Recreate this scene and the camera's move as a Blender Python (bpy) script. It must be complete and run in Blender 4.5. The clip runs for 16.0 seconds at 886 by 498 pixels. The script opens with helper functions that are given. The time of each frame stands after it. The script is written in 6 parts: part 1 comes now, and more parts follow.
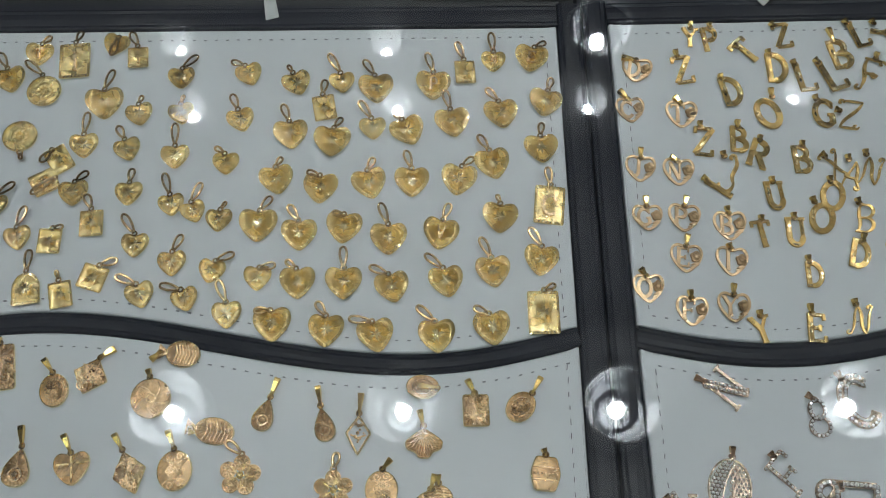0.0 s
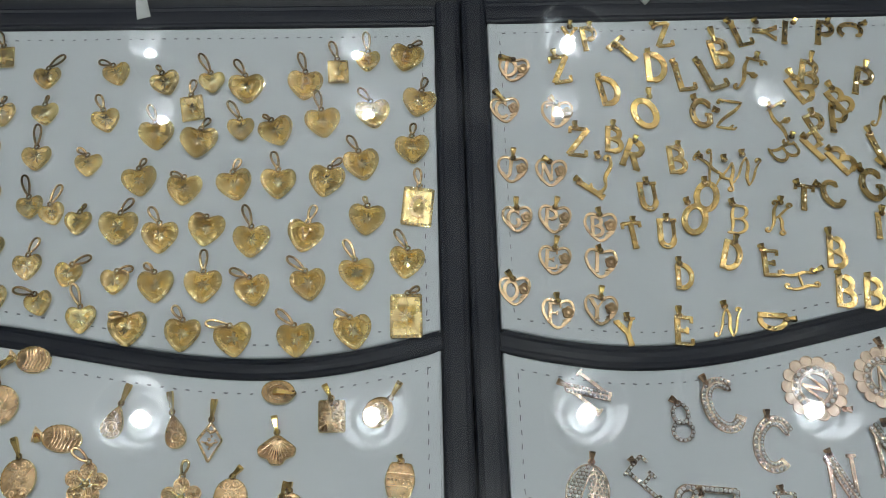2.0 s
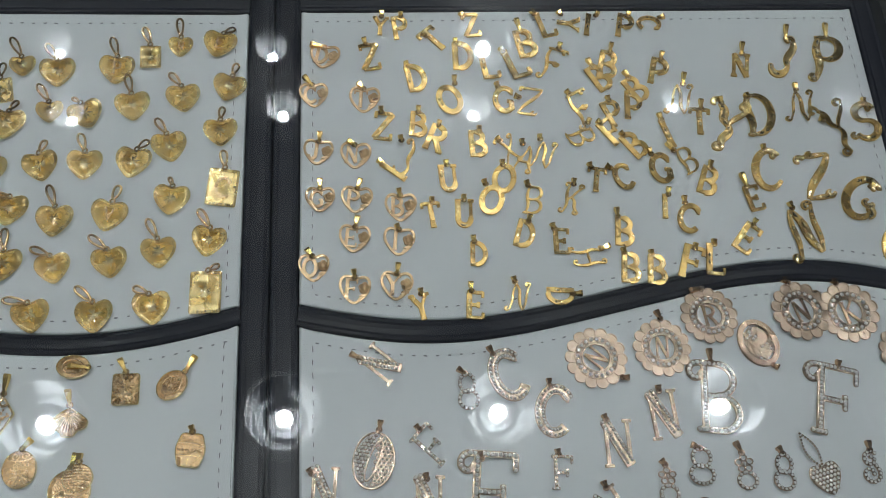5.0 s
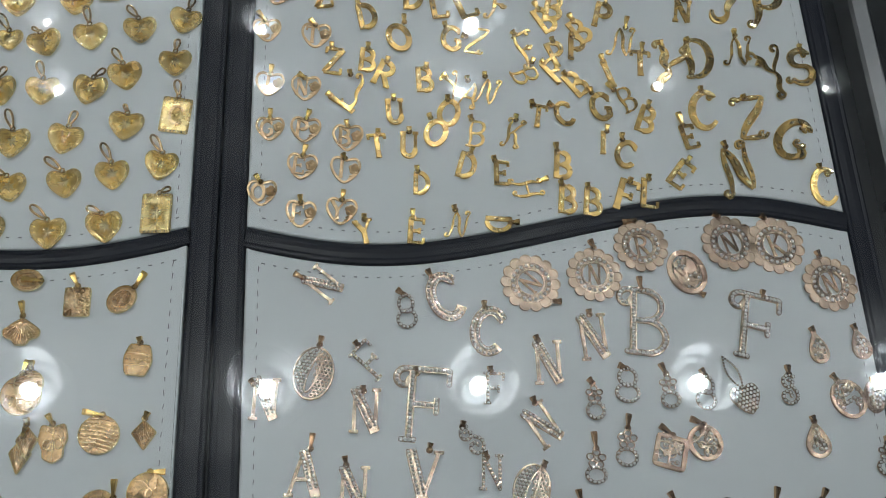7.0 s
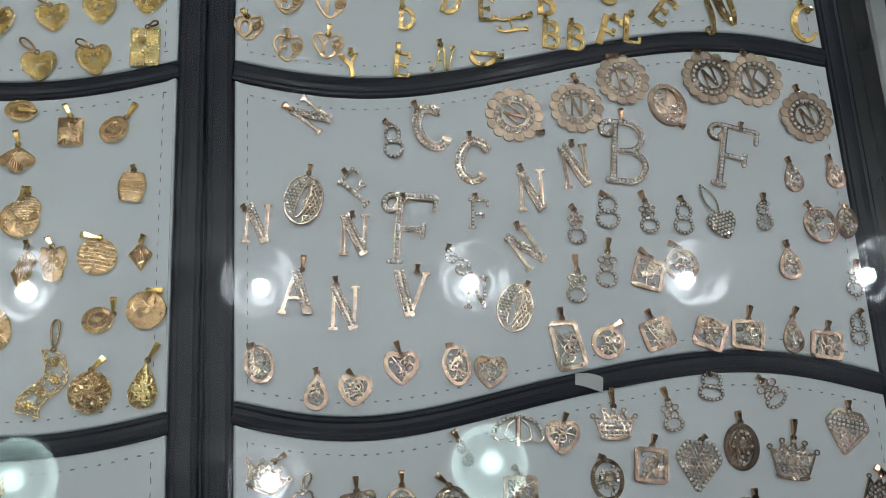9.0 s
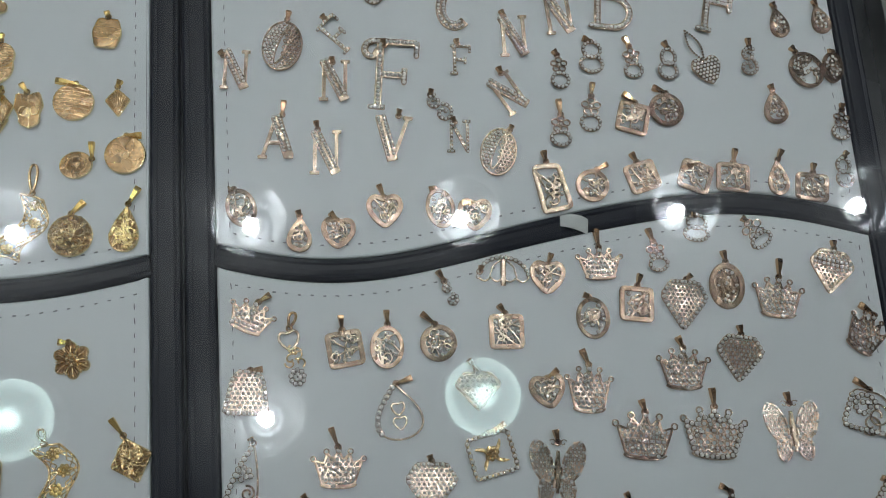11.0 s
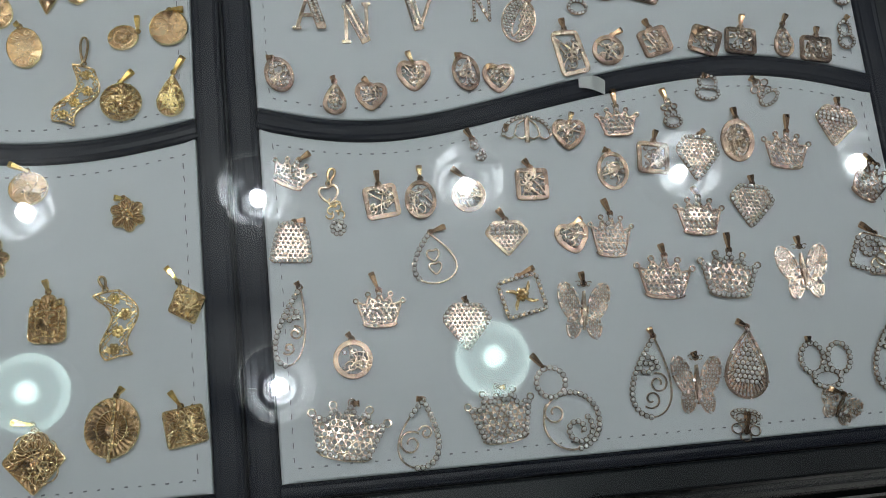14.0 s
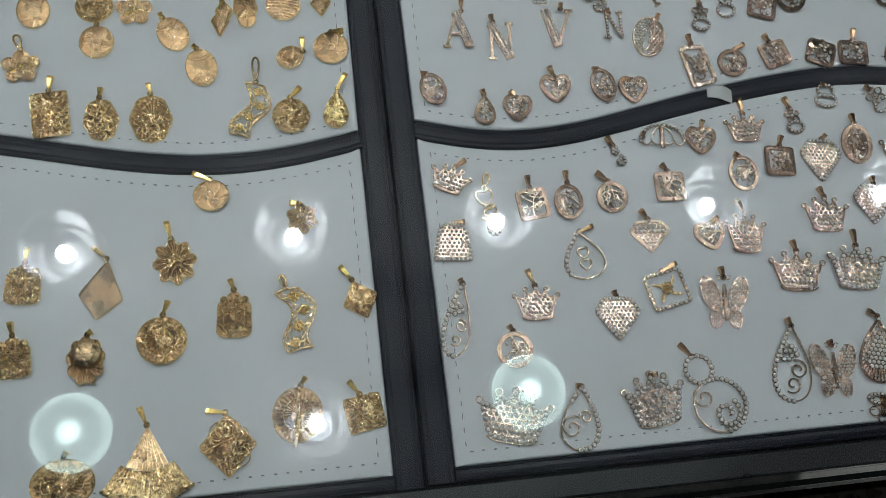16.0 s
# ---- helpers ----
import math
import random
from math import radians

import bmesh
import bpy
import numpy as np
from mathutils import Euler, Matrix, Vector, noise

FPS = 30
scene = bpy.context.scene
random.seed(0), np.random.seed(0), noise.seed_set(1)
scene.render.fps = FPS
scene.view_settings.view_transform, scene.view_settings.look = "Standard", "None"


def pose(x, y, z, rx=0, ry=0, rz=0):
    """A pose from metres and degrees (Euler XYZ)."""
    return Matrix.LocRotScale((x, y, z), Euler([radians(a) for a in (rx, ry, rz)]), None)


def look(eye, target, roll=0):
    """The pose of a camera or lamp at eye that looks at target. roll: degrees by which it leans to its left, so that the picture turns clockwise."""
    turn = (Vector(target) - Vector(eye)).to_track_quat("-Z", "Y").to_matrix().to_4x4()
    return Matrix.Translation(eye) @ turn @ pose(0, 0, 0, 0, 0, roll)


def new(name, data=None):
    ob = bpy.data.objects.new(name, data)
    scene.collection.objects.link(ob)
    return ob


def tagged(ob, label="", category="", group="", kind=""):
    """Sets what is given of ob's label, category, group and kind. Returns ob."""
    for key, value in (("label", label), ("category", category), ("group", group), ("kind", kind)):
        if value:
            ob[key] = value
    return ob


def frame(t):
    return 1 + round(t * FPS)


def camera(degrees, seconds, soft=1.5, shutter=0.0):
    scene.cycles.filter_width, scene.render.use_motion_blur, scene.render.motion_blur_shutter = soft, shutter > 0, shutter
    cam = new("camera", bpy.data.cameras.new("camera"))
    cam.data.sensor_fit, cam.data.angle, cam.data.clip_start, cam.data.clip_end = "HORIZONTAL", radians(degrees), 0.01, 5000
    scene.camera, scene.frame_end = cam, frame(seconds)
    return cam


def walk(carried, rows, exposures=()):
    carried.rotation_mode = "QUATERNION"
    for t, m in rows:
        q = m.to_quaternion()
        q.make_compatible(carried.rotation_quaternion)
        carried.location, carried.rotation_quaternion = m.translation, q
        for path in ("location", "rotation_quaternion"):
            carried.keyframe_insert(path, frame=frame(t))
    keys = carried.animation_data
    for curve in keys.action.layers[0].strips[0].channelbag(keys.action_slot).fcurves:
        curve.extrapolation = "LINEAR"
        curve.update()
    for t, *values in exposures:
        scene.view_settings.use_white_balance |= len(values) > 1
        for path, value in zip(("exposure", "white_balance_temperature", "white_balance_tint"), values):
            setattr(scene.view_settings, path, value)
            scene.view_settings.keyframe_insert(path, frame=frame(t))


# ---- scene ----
LENS = 50.1
cam = camera(LENS, 16.0, soft=0.6)
walk(cam, [
    (0, look((-0.0691, -0.1136, 1.2701), (-0.0550, 0.0350, 0.90), 4.89)),
    (0.5, look((-0.0537, -0.1118, 1.2672), (-0.0391, 0.0355, 0.90), 4.90)),
    (1, look((-0.0392, -0.1105, 1.2667), (-0.0238, 0.0371, 0.90), 5.12)),
    (1.5, look((-0.0295, -0.1116, 1.2651), (-0.0128, 0.0357, 0.90), 5.62)),
    (2, look((-0.0164, -0.1123, 1.2656), (0.0014, 0.0359, 0.90), 6.04)),
    (2.5, look((-0.0049, -0.1168, 1.2669), (0.0143, 0.0326, 0.90), 6.33)),
    (3, look((0.0062, -0.1209, 1.2684), (0.0291, 0.0300, 0.90), 7.52)),
    (3.5, look((0.0169, -0.1242, 1.2710), (0.0429, 0.0293, 0.90), 8.26)),
    (4, look((0.0299, -0.1263, 1.2737), (0.0600, 0.0304, 0.90), 9.26)),
    (4.5, look((0.0420, -0.1284, 1.2754), (0.0764, 0.0306, 0.90), 10.48)),
    (4.7, look((0.0403, -0.1296, 1.2768), (0.0822, 0.0288, 0.90), 13.04)),
    (6.8, look((0.0573, -0.1556, 1.2863), (0.1089, -0.0044, 0.90), 17.91)),
    (7, look((0.0604, -0.1618, 1.2879), (0.1102, -0.0090, 0.90), 17.07)),
    (7.5, look((0.0598, -0.1676, 1.2906), (0.1097, -0.0218, 0.90), 17.91)),
    (8, look((0.0596, -0.1787, 1.2901), (0.1086, -0.0462, 0.90), 19.04)),
    (8.5, look((0.0605, -0.1902, 1.2887), (0.1101, -0.0678, 0.90), 20.54)),
    (9, look((0.0616, -0.2004, 1.2869), (0.1130, -0.0874, 0.90), 22.64)),
    (9.5, look((0.0624, -0.2106, 1.2826), (0.1149, -0.1051, 0.90), 24.35)),
    (9.7, look((0.0627, -0.2148, 1.2815), (0.1156, -0.1114, 0.90), 24.83)),
    (12, look((0.0651, -0.2627, 1.2680), (0.1156, -0.1811, 0.90), 28.26)),
    (12.5, look((0.0633, -0.2687, 1.2701), (0.1138, -0.1886, 0.90), 28.49)),
    (13, look((0.0626, -0.2770, 1.2728), (0.1136, -0.1967, 0.90), 28.31)),
    (13.5, look((0.0589, -0.2879, 1.2759), (0.1104, -0.2055, 0.90), 27.57)),
    (14, look((0.0466, -0.3029, 1.2813), (0.0986, -0.2157, 0.90), 26.06)),
    (14.5, look((0.0348, -0.3119, 1.2886), (0.0881, -0.2182, 0.90), 24.52)),
    (15, look((0.0167, -0.3128, 1.2934), (0.0697, -0.2118, 0.90), 22.29)),
    (15.5, look((-0.0053, -0.3175, 1.2977), (0.0489, -0.2102, 0.90), 21.44)),
    (16, look((-0.0209, -0.3219, 1.2969), (0.0321, -0.2113, 0.90), 20.18)),
], exposures=[(0, 0.06, 6400, 7.6), (5, 0.03, 6400, 7.6), (9, 0.08, 6400, 7.6), (16, 0.16, 6400, 7.6)])

# ---- world and light ----
world = bpy.data.worlds.new("shop_world")
scene.world = world
world.use_nodes = True
world.node_tree.nodes["Background"].inputs[0].default_value = (0.75, 0.85, 1.0, 1)
world.node_tree.nodes["Background"].inputs[1].default_value = 0.15
LAMP_LIGHT = 600.0      # radiance of the bare downlight discs
Z = 0.90                # top of the white pads
GLASS = 0.96            # underside of the glass top
CEILING = 2.80
MM = 0.001


# ---- materials ----
def material(name, colour, metal=0.0, rough=0.5, vary=0.15, scale=300.0, bump=0.2, depth=0.0002, coarse=0.12, coat=0.0, facet=0.0, cell=1400.0, sheen=0.5, facet_tone=0.0):
    """A surface with fine grain, coarser patches of wear and a fine relief; facet: how far its small hammered or cut
    facets tilt;
    the last value colours facets lighter or darker: dulled metal, and glitter put into the colour."""
    m = bpy.data.materials.new(name)
    m.use_nodes = True
    nt = m.node_tree
    b = nt.nodes["Principled BSDF"]
    geo = nt.nodes.new("ShaderNodeNewGeometry")
    fine = nt.nodes.new("ShaderNodeTexNoise")
    fine.inputs["Scale"].default_value = scale
    fine.inputs["Detail"].default_value = 4
    broad = nt.nodes.new("ShaderNodeTexNoise")
    broad.inputs["Scale"].default_value = scale * coarse
    broad.inputs["Detail"].default_value = 3
    for n in (fine, broad):
        nt.links.new(geo.outputs["Position"], n.inputs["Vector"])
    add = nt.nodes.new("ShaderNodeMath")
    add.operation = "ADD"
    nt.links.new(fine.outputs["Fac"], add.inputs[0])
    nt.links.new(broad.outputs["Fac"], add.inputs[1])
    ramp = nt.nodes.new("ShaderNodeMapRange")
    ramp.inputs["From Min"].default_value, ramp.inputs["From Max"].default_value = 0.6, 1.4
    ramp.inputs["To Min"].default_value, ramp.inputs["To Max"].default_value = 1 - vary, 1 + vary
    nt.links.new(add.outputs[0], ramp.inputs["Value"])
    mix = nt.nodes.new("ShaderNodeVectorMath")
    mix.operation = "SCALE"
    mix.inputs[0].default_value = colour
    nt.links.new(ramp.outputs["Result"], mix.inputs["Scale"])
    nt.links.new(mix.outputs[0], b.inputs["Base Color"])
    worn = nt.nodes.new("ShaderNodeMapRange")
    worn.inputs["From Min"].default_value, worn.inputs["From Max"].default_value = 0.3, 0.7
    worn.inputs["To Min"].default_value, worn.inputs["To Max"].default_value = rough * 0.75, min(1, rough * 1.25)
    nt.links.new(broad.outputs["Fac"], worn.inputs["Value"])
    nt.links.new(worn.outputs["Result"], b.inputs["Roughness"])
    b.inputs["Metallic"].default_value = metal
    b.inputs["Coat Weight"].default_value = coat
    b.inputs["Specular IOR Level"].default_value = sheen
    base = geo.outputs["Normal"]
    if facet:
        cells = nt.nodes.new("ShaderNodeTexVoronoi")
        cells.inputs["Scale"].default_value = cell
        nt.links.new(geo.outputs["Position"], cells.inputs["Vector"])
        lean_ = nt.nodes.new("ShaderNodeVectorMath")
        lean_.operation = "MULTIPLY_ADD"
        lean_.inputs[1].default_value = (2 * facet, 2 * facet, 0)
        lean_.inputs[2].default_value = (-facet, -facet, 0)
        nt.links.new(cells.outputs["Color"], lean_.inputs[0])
        tilt = nt.nodes.new("ShaderNodeVectorMath")
        tilt.operation = "ADD"
        nt.links.new(lean_.outputs[0], tilt.inputs[0])
        nt.links.new(base, tilt.inputs[1])
        unit = nt.nodes.new("ShaderNodeVectorMath")
        unit.operation = "NORMALIZE"
        nt.links.new(tilt.outputs[0], unit.inputs[0])
        base = unit.outputs[0]
        cell_tone = nt.nodes.new("ShaderNodeSeparateColor")
        nt.links.new(cells.outputs["Color"], cell_tone.inputs[0])
        tone_span = nt.nodes.new("ShaderNodeMapRange")
        tone_span.inputs["To Min"].default_value, tone_span.inputs["To Max"].default_value = 1 - 1.5 * facet_tone, 1 + 0.5 * facet_tone
        nt.links.new(cell_tone.outputs[2], tone_span.inputs["Value"])
        shade = nt.nodes.new("ShaderNodeMath")
        shade.operation = "MULTIPLY"
        nt.links.new(tone_span.outputs["Result"], shade.inputs[0])
        nt.links.new(ramp.outputs["Result"], shade.inputs[1])
        nt.links.new(shade.outputs[0], mix.inputs["Scale"])
        nt.links.new(base, b.inputs["Normal"])
    if bump:
        bm = nt.nodes.new("ShaderNodeBump")
        bm.inputs["Strength"].default_value, bm.inputs["Distance"].default_value = bump, depth
        nt.links.new(fine.outputs["Fac"], bm.inputs["Height"])
        nt.links.new(base, bm.inputs["Normal"])
        nt.links.new(bm.outputs["Normal"], b.inputs["Normal"])
    return m


def glowing(name, colour, strength):
    m = bpy.data.materials.new(name)
    m.use_nodes = True
    b = m.node_tree.nodes["Principled BSDF"]
    b.inputs["Base Color"].default_value = (0.8, 0.8, 0.8, 1)
    b.inputs["Emission Color"].default_value = (*colour, 1)
    b.inputs["Emission Strength"].default_value = strength
    return m


def opal_glass(name, colour):
    """A lit opal bowl: brightest over the lamp in its middle, then a soft field and a lighter rim."""
    m = glowing(name, colour, 5.0)
    nt = m.node_tree
    at = nt.nodes.new("ShaderNodeTexCoord")
    flat = nt.nodes.new("ShaderNodeVectorMath")
    flat.operation = "MULTIPLY"
    flat.inputs[1].default_value = (1, 1, 0)
    nt.links.new(at.outputs["Object"], flat.inputs[0])
    far = nt.nodes.new("ShaderNodeVectorMath")
    far.operation = "LENGTH"
    nt.links.new(flat.outputs[0], far.inputs[0])
    core, rim, both = nt.nodes.new("ShaderNodeMapRange"), nt.nodes.new("ShaderNodeMapRange"), nt.nodes.new("ShaderNodeMath")
    for n, a, b, lo, hi in ((core, 0.010, 0.036, 18.0, 2.9), (rim, 0.062, 0.082, 0.0, 3.4)):
        n.interpolation_type = "SMOOTHSTEP"
        n.inputs["From Min"].default_value, n.inputs["From Max"].default_value = a, b
        n.inputs["To Min"].default_value, n.inputs["To Max"].default_value = lo, hi
        nt.links.new(far.outputs["Value"], n.inputs["Value"])
        nt.links.new(n.outputs["Result"], both.inputs[0 if n is core else 1])
    nt.links.new(both.outputs[0], nt.nodes["Principled BSDF"].inputs["Emission Strength"])
    return m


def clear_glass(name, tint=(1, 1, 1), haze=0.075):
    """A clear pane: what is behind it shows through, and it mirrors by Fresnel; a trace of grease spreads the mirrored lamps."""
    m = bpy.data.materials.new(name)
    m.use_nodes = True
    nt = m.node_tree
    nt.nodes.clear()
    out = nt.nodes.new("ShaderNodeOutputMaterial")
    see = nt.nodes.new("ShaderNodeBsdfTransparent")
    see.inputs[0].default_value = (*tint, 1)
    sharp = nt.nodes.new("ShaderNodeBsdfGlossy")
    sharp.inputs["Roughness"].default_value = 0.012
    soft = nt.nodes.new("ShaderNodeBsdfGlossy")
    soft.inputs["Roughness"].default_value = 0.22
    geo = nt.nodes.new("ShaderNodeNewGeometry")
    smear = nt.nodes.new("ShaderNodeTexNoise")
    smear.inputs["Scale"].default_value = 14
    smear.inputs["Detail"].default_value = 6
    stretch = nt.nodes.new("ShaderNodeMapping")
    stretch.inputs["Rotation"].default_value = (0, 0, 0.7)
    stretch.inputs["Scale"].default_value = (0.5, 3, 1)
    nt.links.new(geo.outputs["Position"], stretch.inputs["Vector"])
    nt.links.new(stretch.outputs[0], smear.inputs["Vector"])
    amount = nt.nodes.new("ShaderNodeMapRange")
    amount.inputs["From Min"].default_value, amount.inputs["From Max"].default_value = 0.4, 0.75
    amount.inputs["To Min"].default_value, amount.inputs["To Max"].default_value = 0.0, haze * 3
    nt.links.new(smear.outputs["Fac"], amount.inputs["Value"])
    gloss = nt.nodes.new("ShaderNodeMixShader")
    nt.links.new(amount.outputs[0], gloss.inputs[0])
    nt.links.new(sharp.outputs[0], gloss.inputs[1])
    nt.links.new(soft.outputs[0], gloss.inputs[2])
    fres = nt.nodes.new("ShaderNodeFresnel")
    fres.inputs["IOR"].default_value = 1.5
    both = nt.nodes.new("ShaderNodeMixShader")
    nt.links.new(fres.outputs[0], both.inputs[0])
    nt.links.new(see.outputs[0], both.inputs[1])
    nt.links.new(gloss.outputs[0], both.inputs[2])
    nt.links.new(both.outputs[0], out.inputs["Surface"])
    return m


GOLD = material("yellow_gold", (0.94, 0.73, 0.33), 1, 0.26, 0.16, 1500, 0.4, 0.0003, facet=0.13, cell=1100, facet_tone=0.12)
GOLD_CUT = material("bright_cut_gold", (0.98, 0.83, 0.48), 1, 0.14, 0.06, 600, 0, facet=0.12, cell=1500)
GOLD_SOFT = material("satin_gold", (0.94, 0.69, 0.35), 1, 0.24, 0.2, 1300, 0.3, 0.0003, facet=0.32, cell=1300, facet_tone=0.32)
GOLD_DARK = material("antique_gold", (0.84, 0.60, 0.34), 1, 0.27, 0.22, 1200, 0.3, 0.0004, facet=0.22, cell=1500, facet_tone=0.25)
# under relief this darker gold carries the shade of the recesses in its colour
GOLD_PLATE = material("dark_gold_ground", (0.50, 0.33, 0.17), 1, 0.3, 0.3, 1000, 0.3, 0.0003, facet=0.12, cell=900, facet_tone=0.2)
# darker gold for strokes that draw the shaded sides of the cuts
CUT_SHADE = material("shaded_cut_gold", (0.55, 0.39, 0.15), 1, 0.34, 0.2, 1000, 0.2)
LETTER_GOLD = material("polished_letter_gold", (0.62, 0.425, 0.155), 1, 0.27, 0.18, 700, 0.06, 0.0002, facet=0.06, cell=260, facet_tone=0.14)
PETAL_GOLD = material("flat_satin_gold", (0.56, 0.40, 0.23), 1, 0.32, 0.16, 900, 0.1, 0.0002, facet=0.04, cell=200)
# darker than the frames: the shaded outline round each stone, put into the colour
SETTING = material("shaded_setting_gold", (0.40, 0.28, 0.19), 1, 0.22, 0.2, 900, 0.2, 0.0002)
ROSE = material("rose_gold", (0.49, 0.35, 0.265), 1, 0.2, 0.25, 1200, 0.3, 0.0003, facet=0.12, cell=1000, facet_tone=0.25)
ROSE_BAND = material("flat_rose_gold_band", (0.30, 0.215, 0.16), 1, 0.24, 0.2, 900, 0.15, 0.0002, facet=0.07, cell=600, facet_tone=0.15)
PALE = material("pale_gold_plate", (0.57, 0.445, 0.335), 1, 0.22, 0.22, 1200, 0.3, 0.0003, facet=0.12, cell=1000, facet_tone=0.22)
LATTICE = material("pale_rose_lattice", (0.82, 0.64, 0.51), 1, 0.24, 0.2, 1200, 0.2, 0.0002, facet=0.08, cell=900, facet_tone=0.15)
PETAL_ROSE = material("satin_rose_gold", (0.50, 0.39, 0.295), 1, 0.36, 0.16, 900, 0.1, 0.0002, facet=0.04, cell=300, facet_tone=0.15)
BAIL = material("dull_gold_wire", (0.42, 0.29, 0.14), 1, 0.2, 0.2, 900, 0.3, 0.0002)
BAIL_ROSE = material("rose_gold_loop", (0.60, 0.38, 0.22), 1, 0.16, 0.2, 500, 0.1, 0.0002)
BAIL_GOLD = material("bright_gold_loop", (0.82, 0.57, 0.19), 1, 0.16, 0.15, 500, 0.1, 0.0002)
# the stones' inner reflections are put into the colour as lighter and darker facets
STONE = material("clear_zirconia", (1.0, 1.0, 0.99), 0.3, 0.14, 0.03, 1100, 0, coat=1.0, facet=0.5, cell=1100, facet_tone=0.16)
PAD = material("white_leatherette", (0.70, 0.735, 0.75), 0, 0.45, 0.035, 1400, 0.25, 0.00015, 0.01, sheen=0.6)
BLACK = material("black_leatherette", (0.005, 0.0075, 0.016), 0, 0.5, 0.35, 500, 0.4, 0.0002, 0.03, sheen=0.35)
THREAD = material("dark_thread", (0.19, 0.20, 0.22), 0, 0.8, 0.2, 2000, 0.2)
METAL = material("grey_aluminium", (0.55, 0.56, 0.57), 1, 0.35, 0.08, 300, 0.1)
TAPE = material("clear_white_tape", (0.72, 0.74, 0.72), 0, 0.3, 0.06, 400, 0.2, coat=0.4)
STEEL = material("black_lacquer", (0.008, 0.010, 0.012), 0, 0.35, 0.2, 200, 0.15, coat=0.25)
# unseen floor, made pale so that it throws lamp light up to the ceiling
FLOOR = material("pale_bounce_floor", (0.52, 0.50, 0.47), 0, 0.3, 0.1, 60, 0.1, coarse=0.2)
GRANITE = material("brown_granite", (0.06, 0.042, 0.03), 0, 0.3, 0.9, 420, 0.15, coarse=0.3, coat=0.3)
WALL = material("wall_paint", (0.20, 0.20, 0.20), 0, 0.8, 0.05, 60, 0.2)
CEIL = material("grey_ceiling_board", (0.38, 0.39, 0.40), 0, 0.85, 0.08, 40, 0.2, coarse=0.05)
TRIM = material("white_lamp_trim", (0.80, 0.81, 0.81), 0, 0.5, 0.04, 40, 0.1)
REFLECTOR = material("ribbed_reflector", (0.022, 0.023, 0.024), 1, 0.12, 0.04, 200, 0.1)
LIT = glowing("lamp_disc", (0.94, 0.98, 1.0), LAMP_LIGHT)
OPAL = opal_glass("opal_lamp_bowl", (0.72, 1.0, 0.95))
PANE = clear_glass("case_glass")
EDGE = clear_glass("green_glass_edge", (0.05, 0.09, 0.08), 0.2)


